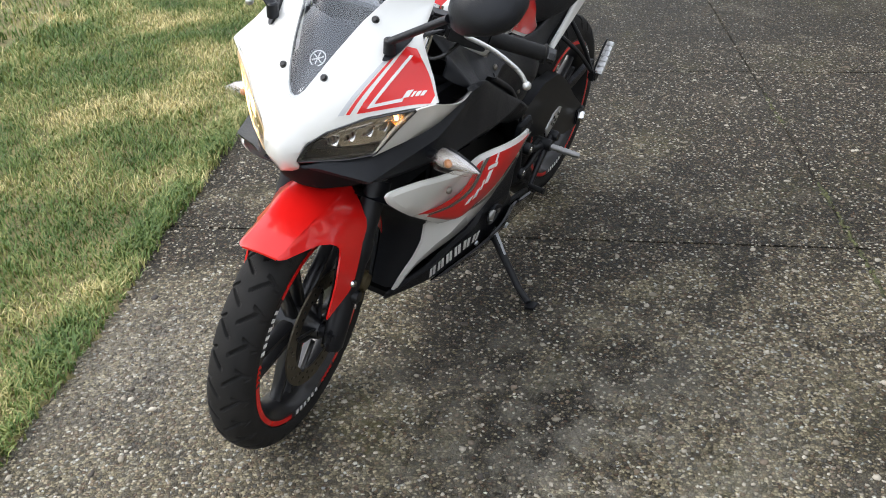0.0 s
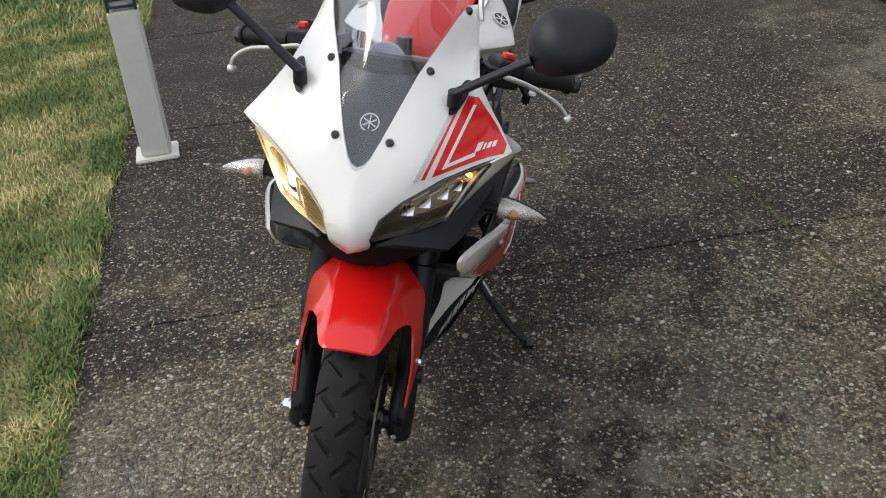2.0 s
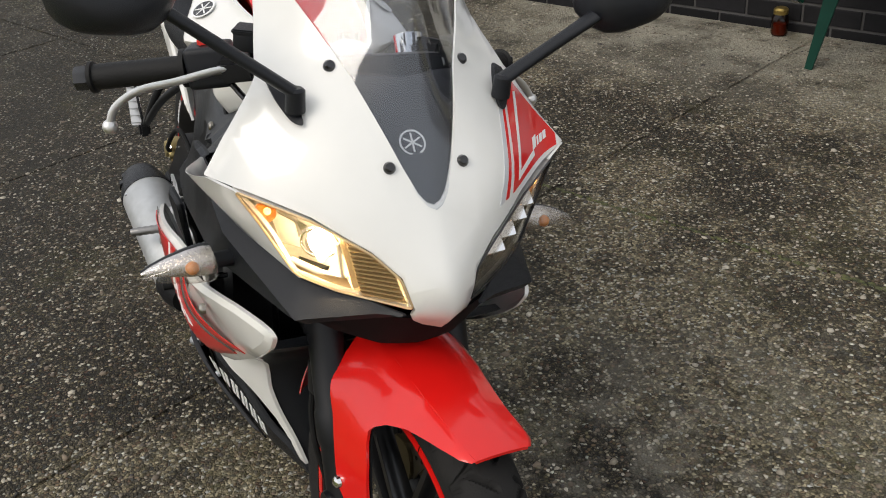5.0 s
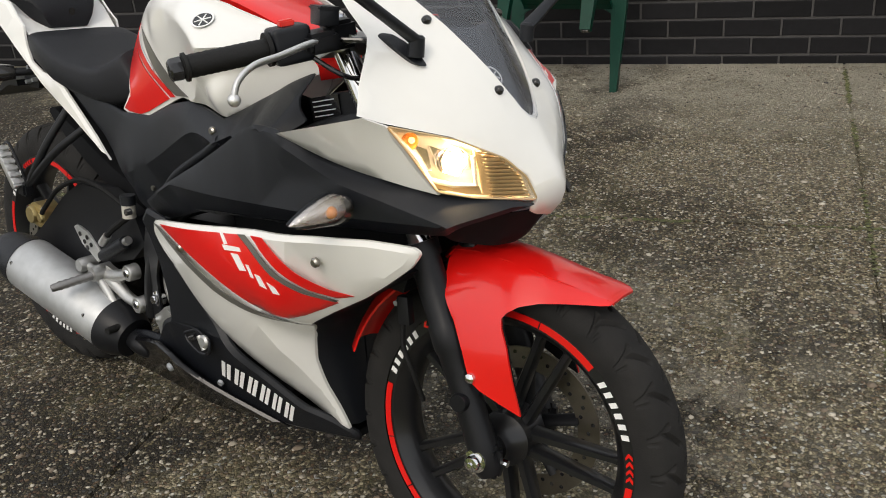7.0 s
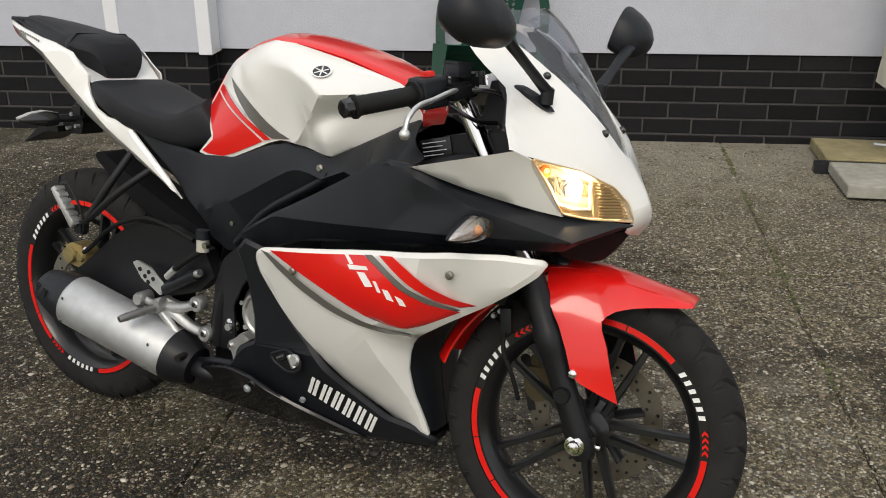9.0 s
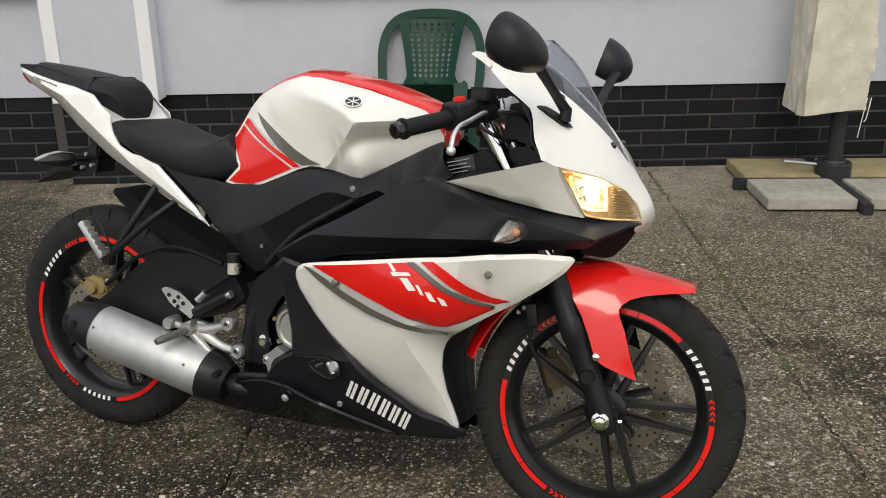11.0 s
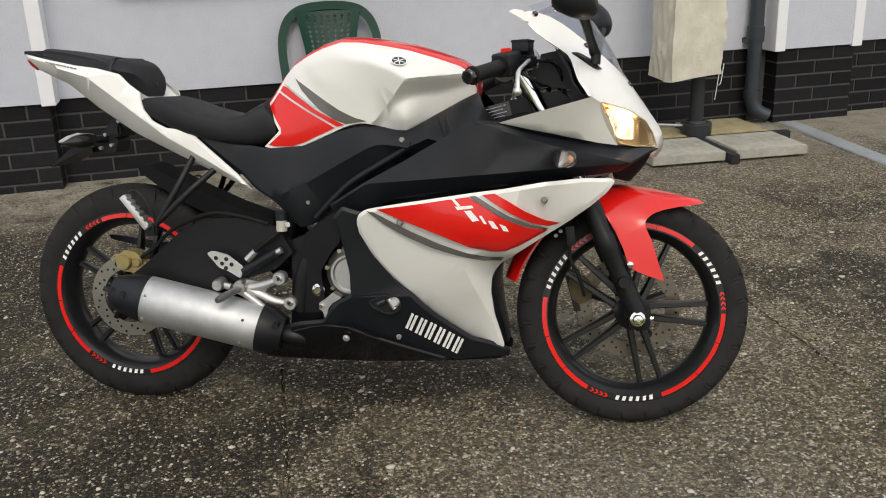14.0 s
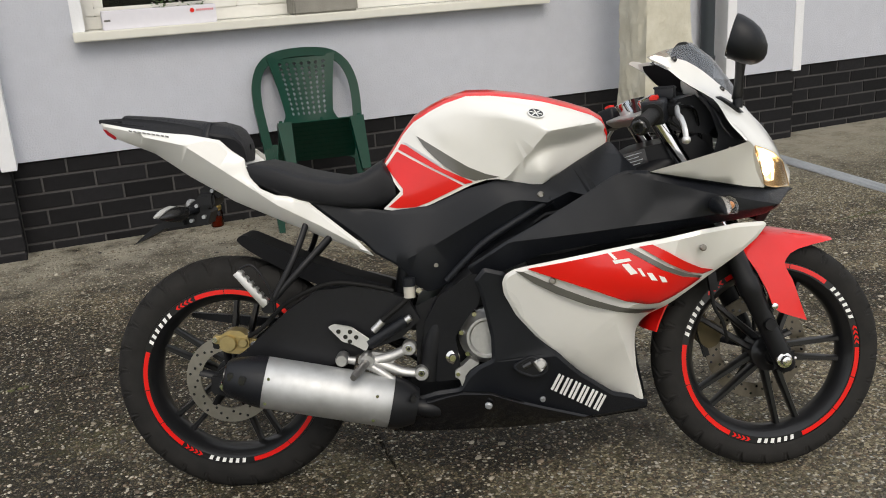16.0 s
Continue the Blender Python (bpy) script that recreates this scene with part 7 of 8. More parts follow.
TAIL = creased(TAIL_P, [(0, 19), (19, 20), (20, 21), (21, 22), (22, 23), (23, 24), (24, 11), (20, 4)], 0.006)
for s in (-1, 1):
    tl = part("tail_panel", sheet([(-0.940, 0.957), (-0.864, 0.941), (-0.769, 0.924), (-0.703, 0.916), (-0.648, 0.904), (-0.632, 0.900), (-0.604, 0.873), (-0.575, 0.852), (-0.573, 0.831), (-0.565, 0.808), (-0.541, 0.780), (-0.506, 0.762), (-0.468, 0.758), (-0.432, 0.745), (-0.414, 0.727), (-0.363, 0.682), (-0.320, 0.644), (-0.281, 0.602), (-0.350, 0.630), (-0.423, 0.662), (-0.497, 0.695), (-0.614, 0.749), (-0.719, 0.813), (-0.809, 0.876), (-0.902, 0.915), (-0.936, 0.942)], TAIL, s, 0.005, 0.010, r=0.004, roll=(0.007, 0.004), lines=tuple((TAIL_P[i][:2], TAIL_P[i + 1][:2]) for i in range(19, 24)) + ((TAIL_P[20][:2], TAIL_P[4][:2]),)), WHITE, bike, "white tail fairing panel", smooth=26)
    for k in range(9):
        x, z = -0.86 + k * 0.012, 0.936 - k * 0.0022
        part("mark", sheet([(x, z), (x + 0.009, z - 0.0024), (x + 0.010, z - 0.0060), (x + 0.001, z - 0.0036)], TAIL, s, 0.001, 0.02, lift=0.0015), GREYD, tl, "faint grey block mark")
    part("tail_light", sheet([(-0.936, 0.941), (-0.922, 0.938), (-0.902, 0.920), (-0.910, 0.914), (-0.928, 0.927)], TAIL, s, 0.012, 0.02, lift=-0.002), REDLENS, tl, "red tail lamp")
bm = loft([[(x, s_ * w, z) for s_, z in ((-1, zb), (-1, zt), (1, zt), (1, zb))] for x, zt, zb, w in ((-0.935, 0.962, 0.935, 0.036), (-0.80, 0.938, 0.905, 0.070), (-0.70, 0.890, 0.850, 0.080), (-0.60, 0.820, 0.790, 0.090), (-0.56, 0.805, 0.775, 0.100), (-0.44, 0.750, 0.700, 0.102), (-0.28, 0.715, 0.62, 0.075))])
part("subframe", bm, SATINB, bike, smooth=30)
part("tail_top", bevelled(box(-0.946, -0.86, -0.038, 0.038, 0.954, 0.965), 0.003), BLACK, bike)

rows = []
for x, wo, zo, wi, zi in ((-0.705, 0.100, 0.914, 0.080, 0.900), (-0.654, 0.108, 0.903, 0.088, 0.893), (-0.620, 0.108, 0.880, 0.064, 0.853), (-0.590, 0.108, 0.850, 0.046, 0.841), (-0.562, 0.104, 0.826, 0.050, 0.820)):
    top_ = [(-wo, zo), (-wi, zi), (wi, zi), (wo, zo)]
    rows.append([(x, y, z) for y, z in top_] + [(x, y, z - 0.006) for y, z in top_[::-1]])
part("tail_bridge", loft(rows), WHITE, bike, "white tail panel joining both sides under the seats", smooth=30)

# plate carrier, rear indicators
pc = part("plate_carrier", bevelled(prism([(-0.700, 0.790), (-0.650, 0.790), (-0.662, 0.760), (-0.700, 0.745), (-0.690, 0.722), (-0.700, 0.692), (-0.742, 0.690), (-0.772, 0.700), (-0.752, 0.735), (-0.722, 0.758)], -0.034, 0.034), 0.006, 2), SATINB, bike, "black number plate carrier")
part("mud_flap", bevelled(prism([(-0.884, 0.652), (-0.822, 0.700), (-0.790, 0.712), (-0.755, 0.708), (-0.752, 0.694), (-0.800, 0.690)], -0.060, 0.060), 0.003, 2), SATINB, pc)
for s in (-1, 1):
    arm = part("rear_indicator", tube([(-0.725, s * 0.03, 0.730), (-0.745, s * 0.07, 0.728)], 0.010, 12), BLACK, bike, "rear indicator on a short black stalk")
    body = tube([(-0.745, s * 0.065, 0.728), (-0.756, s * 0.090, 0.727), (-0.768, s * 0.120, 0.726), (-0.780, s * 0.150, 0.724)], [0.016, 0.020, 0.015, 0.003], 16)
    part("housing", body, GLOSSB, arm)
    part("lens", tube([(-0.762, s * 0.066, 0.732), (-0.774, s * 0.090, 0.732), (-0.786, s * 0.120, 0.730), (-0.794, s * 0.146, 0.727)], [0.012, 0.016, 0.011, 0.003], 16), mat("clear_indicator_lens", (0.42, 0.42, 0.41), 0.15), arm, "clear lens")
part("carrier_bracket", box(-0.715, -0.675, -0.050, 0.050, 0.735, 0.770, bev=0.006), SATINB, pc)
for s in (-1, 1):
    for x, z in ((-0.680, 0.776), (-0.738, 0.704), (-0.706, 0.712), (-0.722, 0.740)):
        part("bolt", lathe([(0.0, -0.046), (0.0048, -0.046), (0.0055, -0.032), (0.0, -0.042)], 10, centre=(x, 0, z)), GALV, pc, m=Matrix.Diagonal((1, -s, 1, 1)))

# hugger over the rear wheel
bm = prism(rounded([(-0.630, 0.650), (-0.618, 0.662), (-0.598, 0.660), (-0.541, 0.632), (-0.460, 0.594), (-0.368, 0.555), (-0.250, 0.515), (-0.250, 0.485), (-0.340, 0.492), (-0.420, 0.522), (-0.500, 0.560), (-0.575, 0.606), (-0.612, 0.632)], 0.008), -0.052, 0.052, 0.012, seg=4)
part("rear_hugger", bm, MATTB, bike, "black rear mudguard", smooth=50)
part("chain_guard", prism(rounded([(-0.800, 0.447), (-0.730, 0.440), (-0.600, 0.424), (-0.560, 0.420), (-0.560, 0.400), (-0.650, 0.404), (-0.795, 0.434)], 0.006), 0.072, 0.088, 0.003), BLACK, bike)

# swing arm and shock
for s in (-1, 1):
    part("swing_arm", bevelled(prism([(-0.712, 0.285), (-0.690, 0.330), (-0.600, 0.395), (-0.500, 0.480), (-0.425, 0.525), (-0.320, 0.530), (-0.210, 0.495), (-0.180, 0.440), (-0.230, 0.395), (-0.380, 0.345), (-0.560, 0.275), (-0.660, 0.262)], s * 0.075, s * 0.110), 0.012, 3), SATINB, bike, "black swing arm")
    part("axle_block", box(-0.705, -0.645, s * 0.112 - 0.006, s * 0.112 + 0.006, 0.275, 0.325, bev=0.004), SATINB, bike)
    part("rear_axle_nut", lathe([(0.0, -0.135), (0.010, -0.135), (0.016, -0.128), (0.016, -0.112), (0.0, -0.112)], 6, centre=(RX, 0, RZ)), CHROME, bike, m=Matrix.Diagonal((1, -s, 1, 1)))
part("swing_bolt", lathe([(0.0, -0.124), (0.006, -0.124), (0.006, -0.108), (0.0, -0.108)], 10, centre=(-0.635, 0, 0.31)), CHROME, bike)
part("shock", tube([(-0.20, 0, 0.60), (-0.24, 0, 0.40)], 0.026, 14), SATINB, bike)
part("brake_hose", tube(curve([(-0.60, -0.115, 0.42), (-0.56, -0.125, 0.445), (-0.50, -0.118, 0.50), (-0.40, -0.118, 0.540), (-0.32, -0.115, 0.535), (-0.24, -0.115, 0.515)], 5), 0.0055, 8), HOSE, bike)

# exhaust
ea, eb = Vector((-0.562, -0.178, 0.322)), Vector((-0.252, -0.1485, 0.246))
ed = (eb - ea).normalized()
ex = part("exhaust_silencer", tube([ea, ea + ed * 0.004, eb - ed * 0.004, eb], [0.060, 0.062, 0.062, 0.060], 40), SILENCER, bike, "brushed aluminium silencer with black end caps", smooth=40)
part("end_cap", tube([ea - ed * 0.088, ea - ed * 0.082, ea - ed * 0.060, ea - ed * 0.02, ea + ed * 0.006], [0.036, 0.042, 0.050, 0.060, 0.0635], 32), BLACK, ex, "black moulded end cap", smooth=50)
part("outlet", tube([ea - ed * 0.092, ea - ed * 0.07], 0.024, 20), GLOSSB, ex)
part("front_cone", tube([eb - ed * 0.008, eb + ed * 0.02, eb + ed * 0.055], [0.0640, 0.060, 0.044], 32), SATINB, ex, smooth=50)
part("header_pipe", tube(curve([eb + ed * 0.05, eb + ed * 0.10, (-0.10, -0.075, 0.20), (0.10, -0.05, 0.20)], 5), 0.022, 14), SATINB, ex)
for d, k in ((0.022, 1), (0.280, -1)):
    for sg in (0.45, -0.6):
        p = ea + ed * d + (Vector((0, -1, 0)) * math.cos(sg) + Vector((-ed.z, 0, ed.x)) * math.sin(sg)) * 0.062
        part("rivet", lathe([(0.0, -0.002), (0.004, -0.002), (0.004, 0.004), (0.0, 0.004)], 8), CHROME, ex, m=Matrix.Translation(p))
# black blocks on the end cap stand in for its recesses' dark
for k in range(2):
    c = ea - ed * (0.035 + 0.03 * k) + Vector((0, -0.050 + 0.012 * k, 0.012))
    part("recess_block", box(-0.009, 0.009, -0.008, 0.004, -0.011, 0.011, bev=0.003), GLOSSB, ex, m=Matrix.Translation(c) @ Matrix.Rotation(radians(14), 4, "Y"))
part("silencer_bolt", lathe([(0.0, -0.012), (0.007, -0.012), (0.007, 0.01), (0.0, 0.01)], 10), CHROME, ex, m=Matrix.Translation((-0.600, -0.205, 0.345)))

# rider's foot rests
PEG = mat("worn_peg", (0.26, 0.255, 0.25), 0.4, metal=0.8, vary=0.2, scale=90)
for s in (-1, 1):
    CASTING = CAST if s < 0 else SATINB
    rs = part("foot_rest_hanger", tube(curve([(-0.209, s * 0.132, 0.377), (-0.245, s * 0.133, 0.362), (-0.285, s * 0.134, 0.352), (-0.318, s * 0.135, 0.350)], 5), [0.0115 + 0.0004 * k for k in range(16)], 14, flat=0.75), CASTING, bike, "cast aluminium foot rest hanger" if s < 0 else "black foot rest hanger", smooth=50)
    part("hanger_arm", tube(curve([(-0.182, s * 0.133, 0.312), (-0.225, s * 0.134, 0.318), (-0.262, s * 0.134, 0.334), (-0.300, s * 0.135, 0.352)], 5), [0.0105 + 0.0004 * k for k in range(16)], 14, flat=0.75), CASTING, rs, smooth=50)
    for x, z in ((-0.209, 0.377), (-0.182, 0.312)):
        part("hanger_boss", lathe([(0.0, -0.143), (0.016, -0.143), (0.018, -0.140), (0.018, -0.118), (0.0, -0.118)], 20, centre=(x, 0, z)), CASTING, rs, m=Matrix.Diagonal((1, -s, 1, 1)))
    part("hanger_plate", prism(rounded([(-0.300, 0.372), (-0.262, 0.366), (-0.240, 0.350), (-0.262, 0.330), (-0.300, 0.322), (-0.335, 0.336), (-0.335, 0.362)], 0.010), s * 0.124, s * 0.136, 0.003), CASTING, rs, smooth=40)
    for x, z in ((-0.182, 0.314), (-0.209, 0.377)):
        part("hanger_bolt", lathe([(0.0, -0.146), (0.007, -0.146), (0.010, -0.142), (0.014, -0.140), (0.014, -0.12), (0.0, -0.12)], 14, centre=(x, 0, z)), CHROME, rs, m=Matrix.Diagonal((1, -s, 1, 1)))
        # a raised black plug paints the dark of the bolt's socket
        part("socket_plug", lathe([(0.0, -0.1466), (0.0045, -0.1466), (0.0045, -0.140), (0.0, -0.140)], 6, centre=(x, 0, z)), GLOSSB, rs, m=Matrix.Diagonal((1, -s, 1, 1)))
    heel = prism(rounded([(-0.402, 0.440), (-0.385, 0.447), (-0.345, 0.438), (-0.300, 0.404), (-0.312, 0.375), (-0.345, 0.395), (-0.368, 0.402)], 0.006), s * 0.140, s * 0.145, 0.001)
    hp = part("heel_guard", heel, ALU, rs, "drilled heel guard")
    # black plugs stand in for the dark of the drilled holes
    for x, z in ((-0.376, 0.428), (-0.360, 0.414), (-0.348, 0.426), (-0.334, 0.412), (-0.350, 0.402)):
        part("hole_plug", lathe([(0.0, -0.1465), (0.0055, -0.1465), (0.0055, -0.138), (0.0, -0.138)], 12, centre=(x, 0, z)), GLOSSB, hp, m=Matrix.Diagonal((1, -s, 1, 1)))
    part("peg_boss", lathe([(0.0, -0.165), (0.016, -0.165), (0.018, -0.155), (0.018, -0.12), (0.0, -0.12)], 18, centre=(-0.310, 0, 0.355)), CASTING, rs, m=Matrix.Diagonal((1, -s, 1, 1)))
    pegp = [(-0.312, s * 0.160, 0.352), (-0.322, s * 0.200, 0.345), (-0.334, s * 0.246, 0.340)]
    part("foot_peg", tube([Vector(pegp[0]).lerp(Vector(pegp[2]), k / 14) for k in range(15)], [0.0088 + 0.0016 * (k % 2) - 0.0015 * (k > 12) for k in range(15)], 12), PEG, rs, "grooved aluminium foot peg", smooth=60)
    part("pivot_link", lathe([(0.0, -0.160), (0.013, -0.160), (0.016, -0.152), (0.016, -0.120), (0.0, -0.120)], 18, centre=(-0.372, 0, 0.358)), CASTING, rs, m=Matrix.Diagonal((1, -s, 1, 1)))
    part("link_arm", tube([(-0.372, s * 0.140, 0.358), (-0.340, s * 0.140, 0.352)], 0.010, 10), CASTING, rs)
    part("pedal_arm", tube(curve([(-0.305, s * 0.148, 0.340), (-0.262, s * 0.152, 0.312), (-0.229, s * 0.155, 0.284), (-0.204, s * 0.158, 0.264)], 4), [0.0105 - 0.00035 * k for k in range(13)], 12), CASTING, rs)
    part("pedal_tip", tube([(-0.206, s * 0.160, 0.268), (-0.200, s * 0.205, 0.268)], 0.008, 10), GRIPR, rs)
    # passenger foot rest
    bk = part("passenger_bracket", tube(curve([(-0.440, s * 0.105, 0.690), (-0.470, s * 0.150, 0.610), (-0.520, s * 0.175, 0.520), (-0.535, s * 0.178, 0.498)], 5), 0.0085, 10, flat=0.8), SATINB, bike, "black passenger foot rest bracket")
    part("brace", tube(curve([(-0.385, s * 0.100, 0.655), (-0.440, s * 0.145, 0.600), (-0.515, s * 0.172, 0.525)], 5), 0.0085, 10, flat=0.8), SATINB, bk)
    part("peg_joint", box(-0.548, -0.515, s * 0.178 - 0.012, s * 0.178 + 0.012, 0.490, 0.520, bev=0.005), SATINB, bk)
    bm = bevelled(box(-0.052, 0.052, -0.012, 0.012, -0.008, 0.008), 0.003)
    T = Matrix.Translation((-0.566, s * 0.192, 0.552)) @ Matrix.Rotation(radians(52), 4, "Y")
    pg = part("passenger_peg", bm, ALU, bk, "folded aluminium passenger peg", m=T)
    for k in range(6):
        part("tooth", box(-0.048 + k * 0.017, -0.038 + k * 0.017, -0.013, 0.013, 0.007, 0.012, bev=0.001), ALU, pg, m=T)
    part("peg_guard", tube(curve([(-0.590, s * 0.185, 0.600), (-0.560, s * 0.188, 0.606), (-0.530, s * 0.185, 0.560), (-0.520, s * 0.180, 0.520)], 5), 0.003, 8), SATINB, bk)
# rear brake cylinder and reservoir
rb = part("rear_reservoir", tube([(-0.200, -0.128, 0.500), (-0.200, -0.128, 0.530)], 0.014, 20), mat("translucent_pot", (0.45, 0.43, 0.38), 0.3), bike, "small translucent brake fluid pot")
part("cap", tube([(-0.200, -0.128, 0.528), (-0.200, -0.128, 0.548)], 0.0155, 20), BLACK, rb)
part("clip_bolt", lathe([(0.0, -0.008), (0.007, -0.008), (0.007, 0.004), (0.0, 0.004)], 10), CHROME, rb, m=Matrix.Translation((-0.176, -0.142, 0.520)))
part("pot_hose", tube(curve([(-0.203, -0.13, 0.500), (-0.235, -0.14, 0.475), (-0.262, -0.142, 0.455), (-0.285, -0.142, 0.432)], 4), 0.007, 8), HOSE, rb)
part("banjo", tube([(-0.268, -0.143, 0.448), (-0.292, -0.143, 0.425)], 0.009, 10), ALU, rb)
part("master_cylinder", tube([(-0.305, -0.135, 0.392), (-0.212, -0.135, 0.445)], 0.014, 14), BLACK, rb)
part("cylinder_end", tube([(-0.222, -0.135, 0.440), (-0.200, -0.135, 0.452)], 0.009, 12), ALU, rb)

# front indicators
for s in (-1, 1):
    st = part("front_indicator", tube([(0.512, s * 0.195, 0.694), (0.520, s * 0.232, 0.696)], [0.012, 0.010], 12), BLACK, bike, "front indicator on a short black stalk")
    pts = [(x, s * y, z) for x, y, z in ((0.528, 0.226, 0.697), (0.529, 0.234, 0.697), (0.530, 0.255, 0.696), (0.529, 0.280, 0.693), (0.527, 0.300, 0.689), (0.525, 0.312, 0.686))]
    rad_ = [0.0200, 0.0215, 0.0190, 0.0130, 0.0070, 0.0015]
    part("housing", tube([Vector(p) + Vector((-0.018, 0, 0)) for p in pts], [r * 0.93 for r in rad_], 20), BLACK, st, smooth=50)
    part("reflector", tube([Vector(p) + Vector((-0.012, 0, 0)) for p in pts], [r * 0.93 for r in rad_], 20), INDREF, st, smooth=50)
    le = part("lens", tube([Vector(p) + Vector((0.003, 0, 0)) for p in pts], rad_, 20), LENS, st, "clear lens", smooth=50)
    le.visible_shadow = False
    bm = bmesh.new()
    bmesh.ops.create_uvsphere(bm, u_segments=14, v_segments=10, radius=0.0090, matrix=Matrix.Translation((0.5340, s * 0.252, 0.697)))
    part("bulb", bm, AMBER, st, "amber bulb")

# mirrors
for s in (-1, 1):
    mb = part("mirror", sheet([(0.127, 0.896), (0.139, 0.898), (0.150, 0.914), (0.156, 0.934), (0.142, 0.939), (0.128, 0.920)], NOSE, s, 0.014, 0.010, lift=0.010, front="half", r=0.012), BLACK, bike, "black mirror on a folding arm", smooth=50)
    base = Vector((0.585, s * 0.133, 0.925))
    part("pivot", tube([base + Vector((0, 0, -0.016)), base + Vector((0.002, 0, 0.010)), base + Vector((0.002, 0, 0.013))], [0.012, 0.0115, 0.008], 16), BLACK, mb)
    joint = Vector((0.556, -0.268, 1.016)) if s < 0 else Vector((0.594, 0.252, 1.002))
    up = Vector((0, -s * 0.6, 0.8))
    armr = []
    for k in range(7):
        t = k / 6
        p = base.lerp(joint, t) + Vector((0, 0, 0.006))
        armr.append([tuple(p + Vector((1, 0, 0)) * (0.0135 - 0.003 * math.sin(t * 3.14)) * math.cos(a) + up * 0.0075 * math.sin(a)) for a in [2 * math.pi * j / 14 for j in range(14)]])
    part("arm", loft(armr), BLACK, mb, smooth=50)
    head = []
    C = Vector((0.552, -0.326, 1.043)) if s < 0 else Vector((0.583, 0.312, 1.036))
    prof = []
    for k in range(28):
        a = 2 * math.pi * k / 28
        c, d = math.cos(a), math.sin(a)
        wy = 0.070 * math.copysign(abs(c) ** 0.6, c)
        prof.append((wy, (0.043 + (0.10 if s < 0 else -0.13) * wy * s) * math.copysign(abs(d) ** 0.75, d) + (0.12 if s < 0 else 0.16) * wy * s))
        prof[-1] = (prof[-1][0] * (1 - 0.20 * max(0, d)), prof[-1][1])
    for dx, k in ((-0.034, 0.96), (-0.026, 1.0), (0.0, 0.95), (0.018, 0.82), (0.030, 0.62), (0.040, 0.34), (0.043, 0.05)):
        head.append([tuple(C + Vector((dx, y * k, z * k + 0.006 - 0.22 * (dx + 0.034)))) for y, z in prof])
    hd = part("mirror_head", loft(head), BLACK, mb, smooth=50, m=Matrix.Translation(C) @ Matrix.Rotation(radians(-20 if s < 0 else 9), 4, "Z") @ Matrix.Rotation(radians(17), 4, "Y") @ Matrix.Translation(-C))
    gl = [[tuple(C + Vector((dx, y * 0.90, z * 0.90))) for y, z in prof] for dx in (-0.0345, -0.030)]
    part("mirror_glass", loft(gl), CHROME, mb, "mirror glass", m=Matrix.Translation(C) @ Matrix.Rotation(radians(-20 if s < 0 else 9), 4, "Z") @ Matrix.Rotation(radians(17), 4, "Y") @ Matrix.Translation(-C))

# instruments behind the screen
dash = part("instrument_panel", bevelled(prism([(0.44, 0.865), (0.53, 0.850), (0.555, 0.880), (0.50, 0.945), (0.455, 0.935)], -0.085, 0.085), 0.012, 3), BLACK, bike, "black instrument panel")
part("dial", lathe([(0.0, -0.004), (0.036, -0.004), (0.040, 0.0), (0.040, 0.010), (0.0, 0.010)], 32), mat("dial_face", (0.5, 0.5, 0.5), 0.4), dash, "pale round dial", m=Matrix.Translation((0.452, -0.02, 0.915)) @ Matrix.Rotation(radians(90), 4, "Z") @ Matrix.Rotation(radians(-30), 4, "X"))
part("ignition_lock", tube([(0.385, 0.0, 0.91), (0.38, 0.0, 0.945)], 0.016, 14), GLOSSB, bike)
part("horn", lathe([(0.0, -0.018), (0.03, -0.018), (0.035, 0.0), (0.03, 0.018), (0.0, 0.018)], 24), GLOSSB, bike, m=Matrix.Translation((0.60, 0.0, 0.60)) @ Matrix.Rotation(radians(90), 4, "Z"))
# warning sticker in the cockpit
st = part("sticker", box(-0.034, 0.034, -0.0012, 0, -0.020, 0.020), GLOSSB, bike, "small black sticker with pale print lines", m=Matrix.Translation((0.350, -0.0855, 0.797)) @ Matrix.Rotation(radians(-14), 4, "Y"))
for k in range(4):
    part("print_line", box(-0.028, 0.024 - 0.008 * (k % 2), -0.0022, -0.0011, 0.012 - k * 0.008, 0.0138 - k * 0.008), SILVERD, st, m=Matrix.Translation((0.350, -0.0855, 0.797)) @ Matrix.Rotation(radians(-14), 4, "Y"))

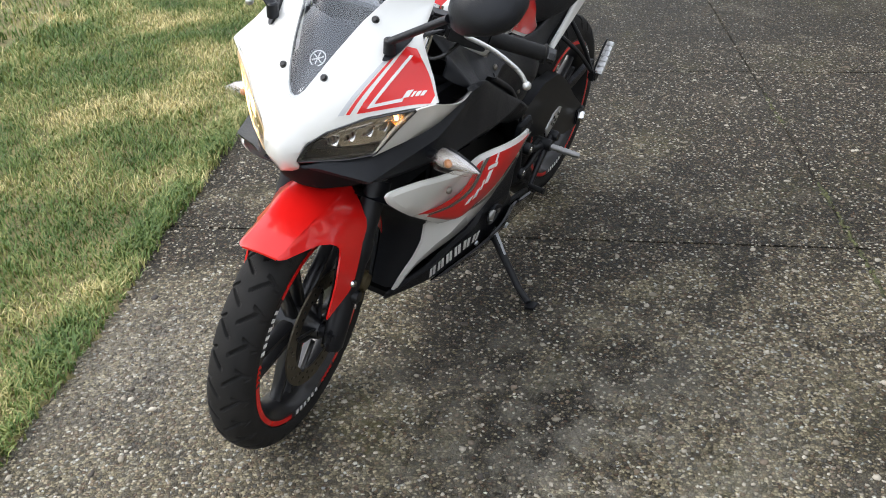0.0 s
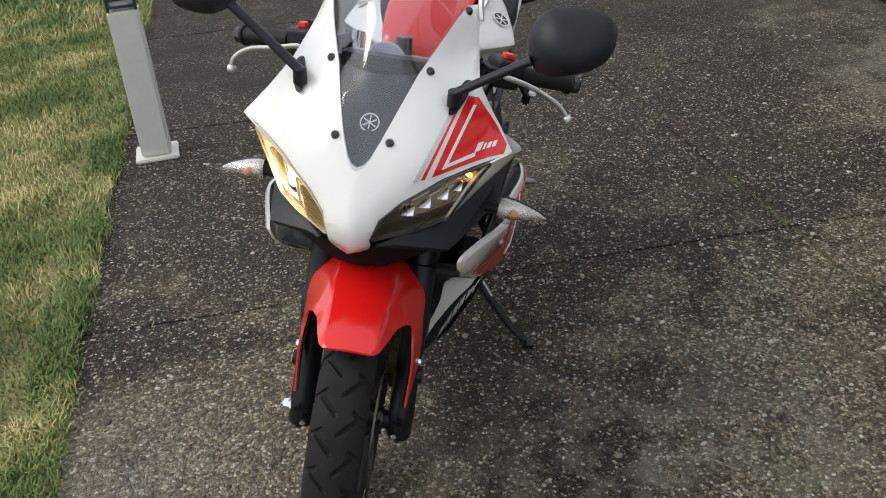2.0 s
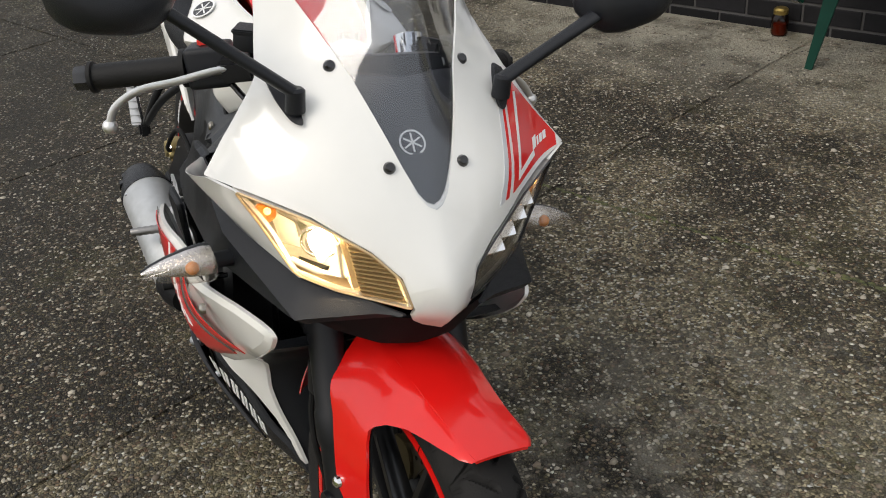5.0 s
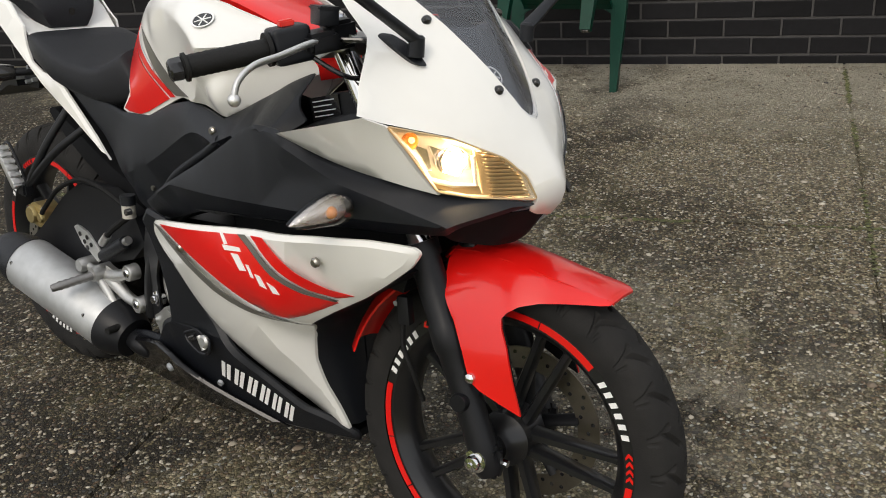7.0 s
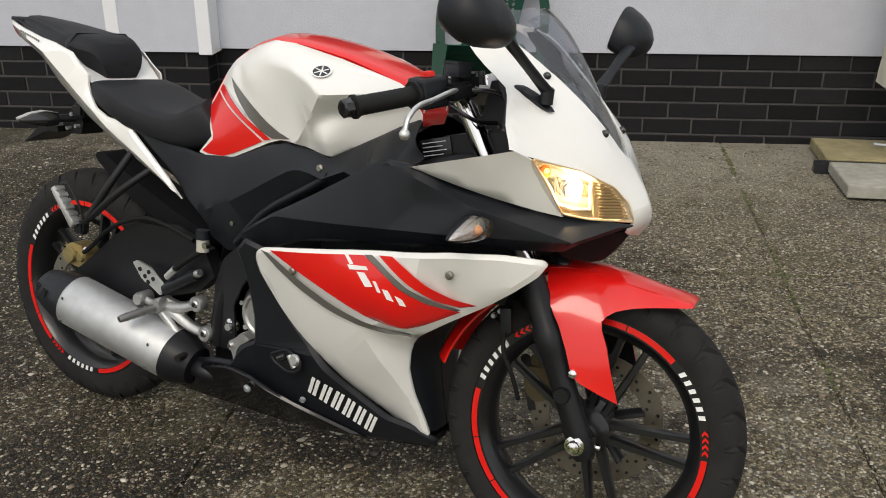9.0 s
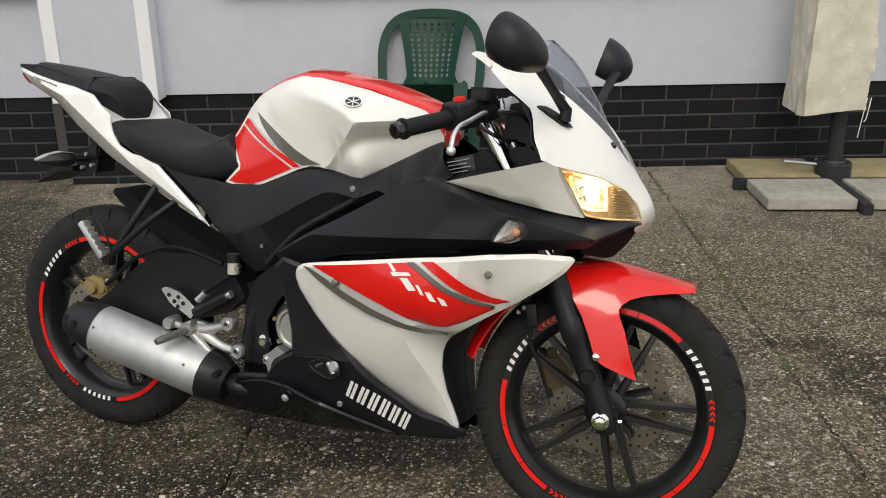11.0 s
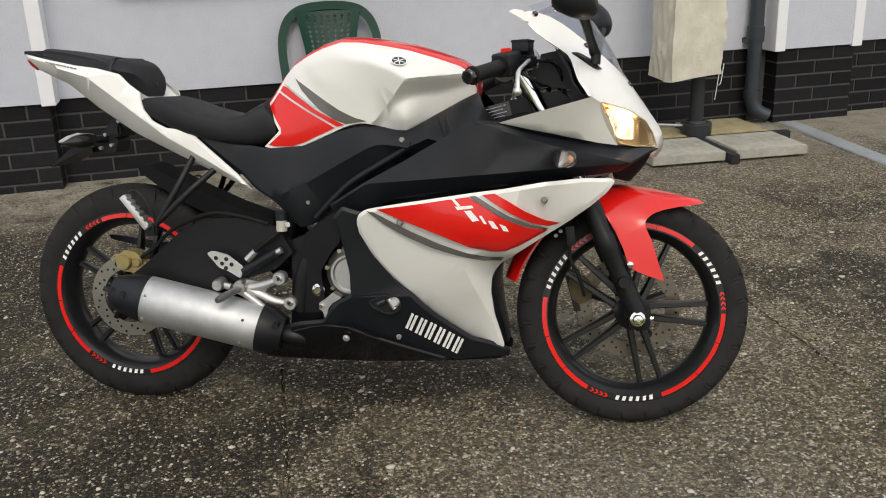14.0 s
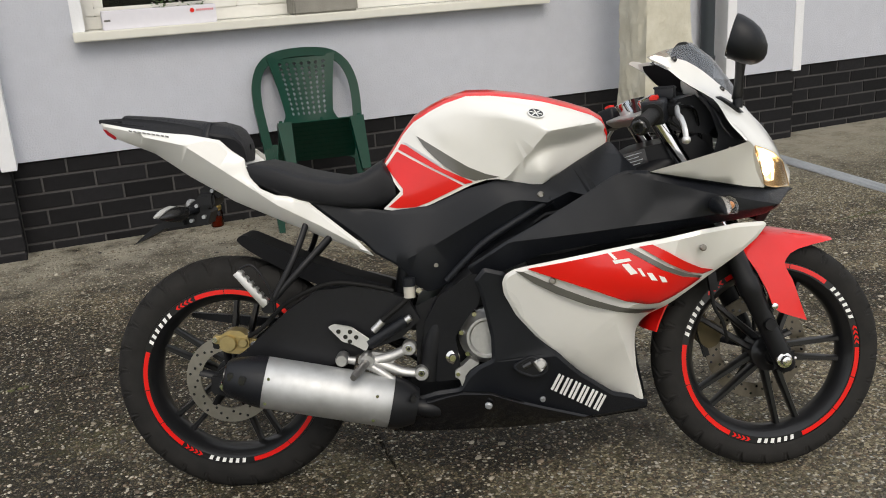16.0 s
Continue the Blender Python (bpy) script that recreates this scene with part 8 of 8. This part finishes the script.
# side stand
sd = part("side_stand", tube([(-0.06, 0.085, 0.235), (-0.03, 0.130, 0.200), (0.012, 0.255, 0.078), (0.030, 0.295, 0.058)], [0.013, 0.012, 0.010, 0.010], 12), SATINB, bike, "black side stand")
part("stand_foot", bevelled(box(-0.018, 0.016, -0.010, 0.018, -0.004, 0.004), 0.002), SATINB, sd, m=Matrix.Translation((0.034, 0.303, 0.0537)) @ Matrix.Rotation(radians(9), 4, "X"))
part("stand_spring", tube([(-0.05, 0.10, 0.25), (-0.01, 0.19, 0.15)], 0.006, 8), GALV, sd)

# ---- plinth bricks ----
BL, BH, CO = 0.240, 0.072, 0.0833


def brick_mesh(l, d):
    bm = box(-l / 2, l / 2, 0, d, 0, BH)
    bmesh.ops.bevel(bm, geom=[e for e in bm.edges if all(v.co.y < 0.001 for v in e.verts)], offset=0.003, segments=1, affect="EDGES")
    me = bpy.data.meshes.new("brick")
    bm.to_mesh(me)
    bm.free()
    me.materials.append(BRICK)
    return me


full, halfb, deep = brick_mesh(BL, 0.05), brick_mesh(0.115, 0.05), brick_mesh(BL, 0.14)
wide = {q.name: brick_mesh((x1 - x0 - 0.011) / 2, 0.14) for x0, x1, q in PIERS}
short = {q.name: brick_mesh((x1 - x0 - 0.022 - BL) / 2, 0.14) for x0, x1, q in PIERS}
random.seed(9)


def lay_brick(me, x, y, z, parent):
    ob = new("brick", me)
    ob.parent = parent
    ob.location = (x, y + random.uniform(-0.0012, 0.0012), z)
    ob.rotation_euler = (0, 0, random.uniform(-0.004, 0.004))


for c in range(6):
    z = TOP - 0.006 - BH - c * CO
    for a, b in ((-5.0, PIERS[0][0]), (PIERS[0][1], PIERS[1][0]), (PIERS[1][1], 6.0)):
        x = a + 0.006 + (0.125 if c % 2 else 0.0)
        if c % 2:
            lay_brick(halfb, a + 0.0635, WALL, z, plinth)
        while x + BL < b:
            lay_brick(full, x + BL / 2, WALL, z, plinth)
            x += 0.25
        if b - x > 0.1:
            lay_brick(halfb, x + 0.058, WALL, z, plinth)
    for x0, x1, q in PIERS:
        w = x1 - x0
        if c % 2:
            for k in range(2):
                lay_brick(wide[q.name], x0 + (w - 0.011) / 4 + k * (w + 0.011) / 2, PF, z, q)
        else:
            e = (w - 0.022 - BL) / 2
            lay_brick(short[q.name], x0 + e / 2, PF, z, q)
            lay_brick(deep, x0 + w / 2, PF, z, q)
            lay_brick(short[q.name], x1 - e / 2, PF, z, q)
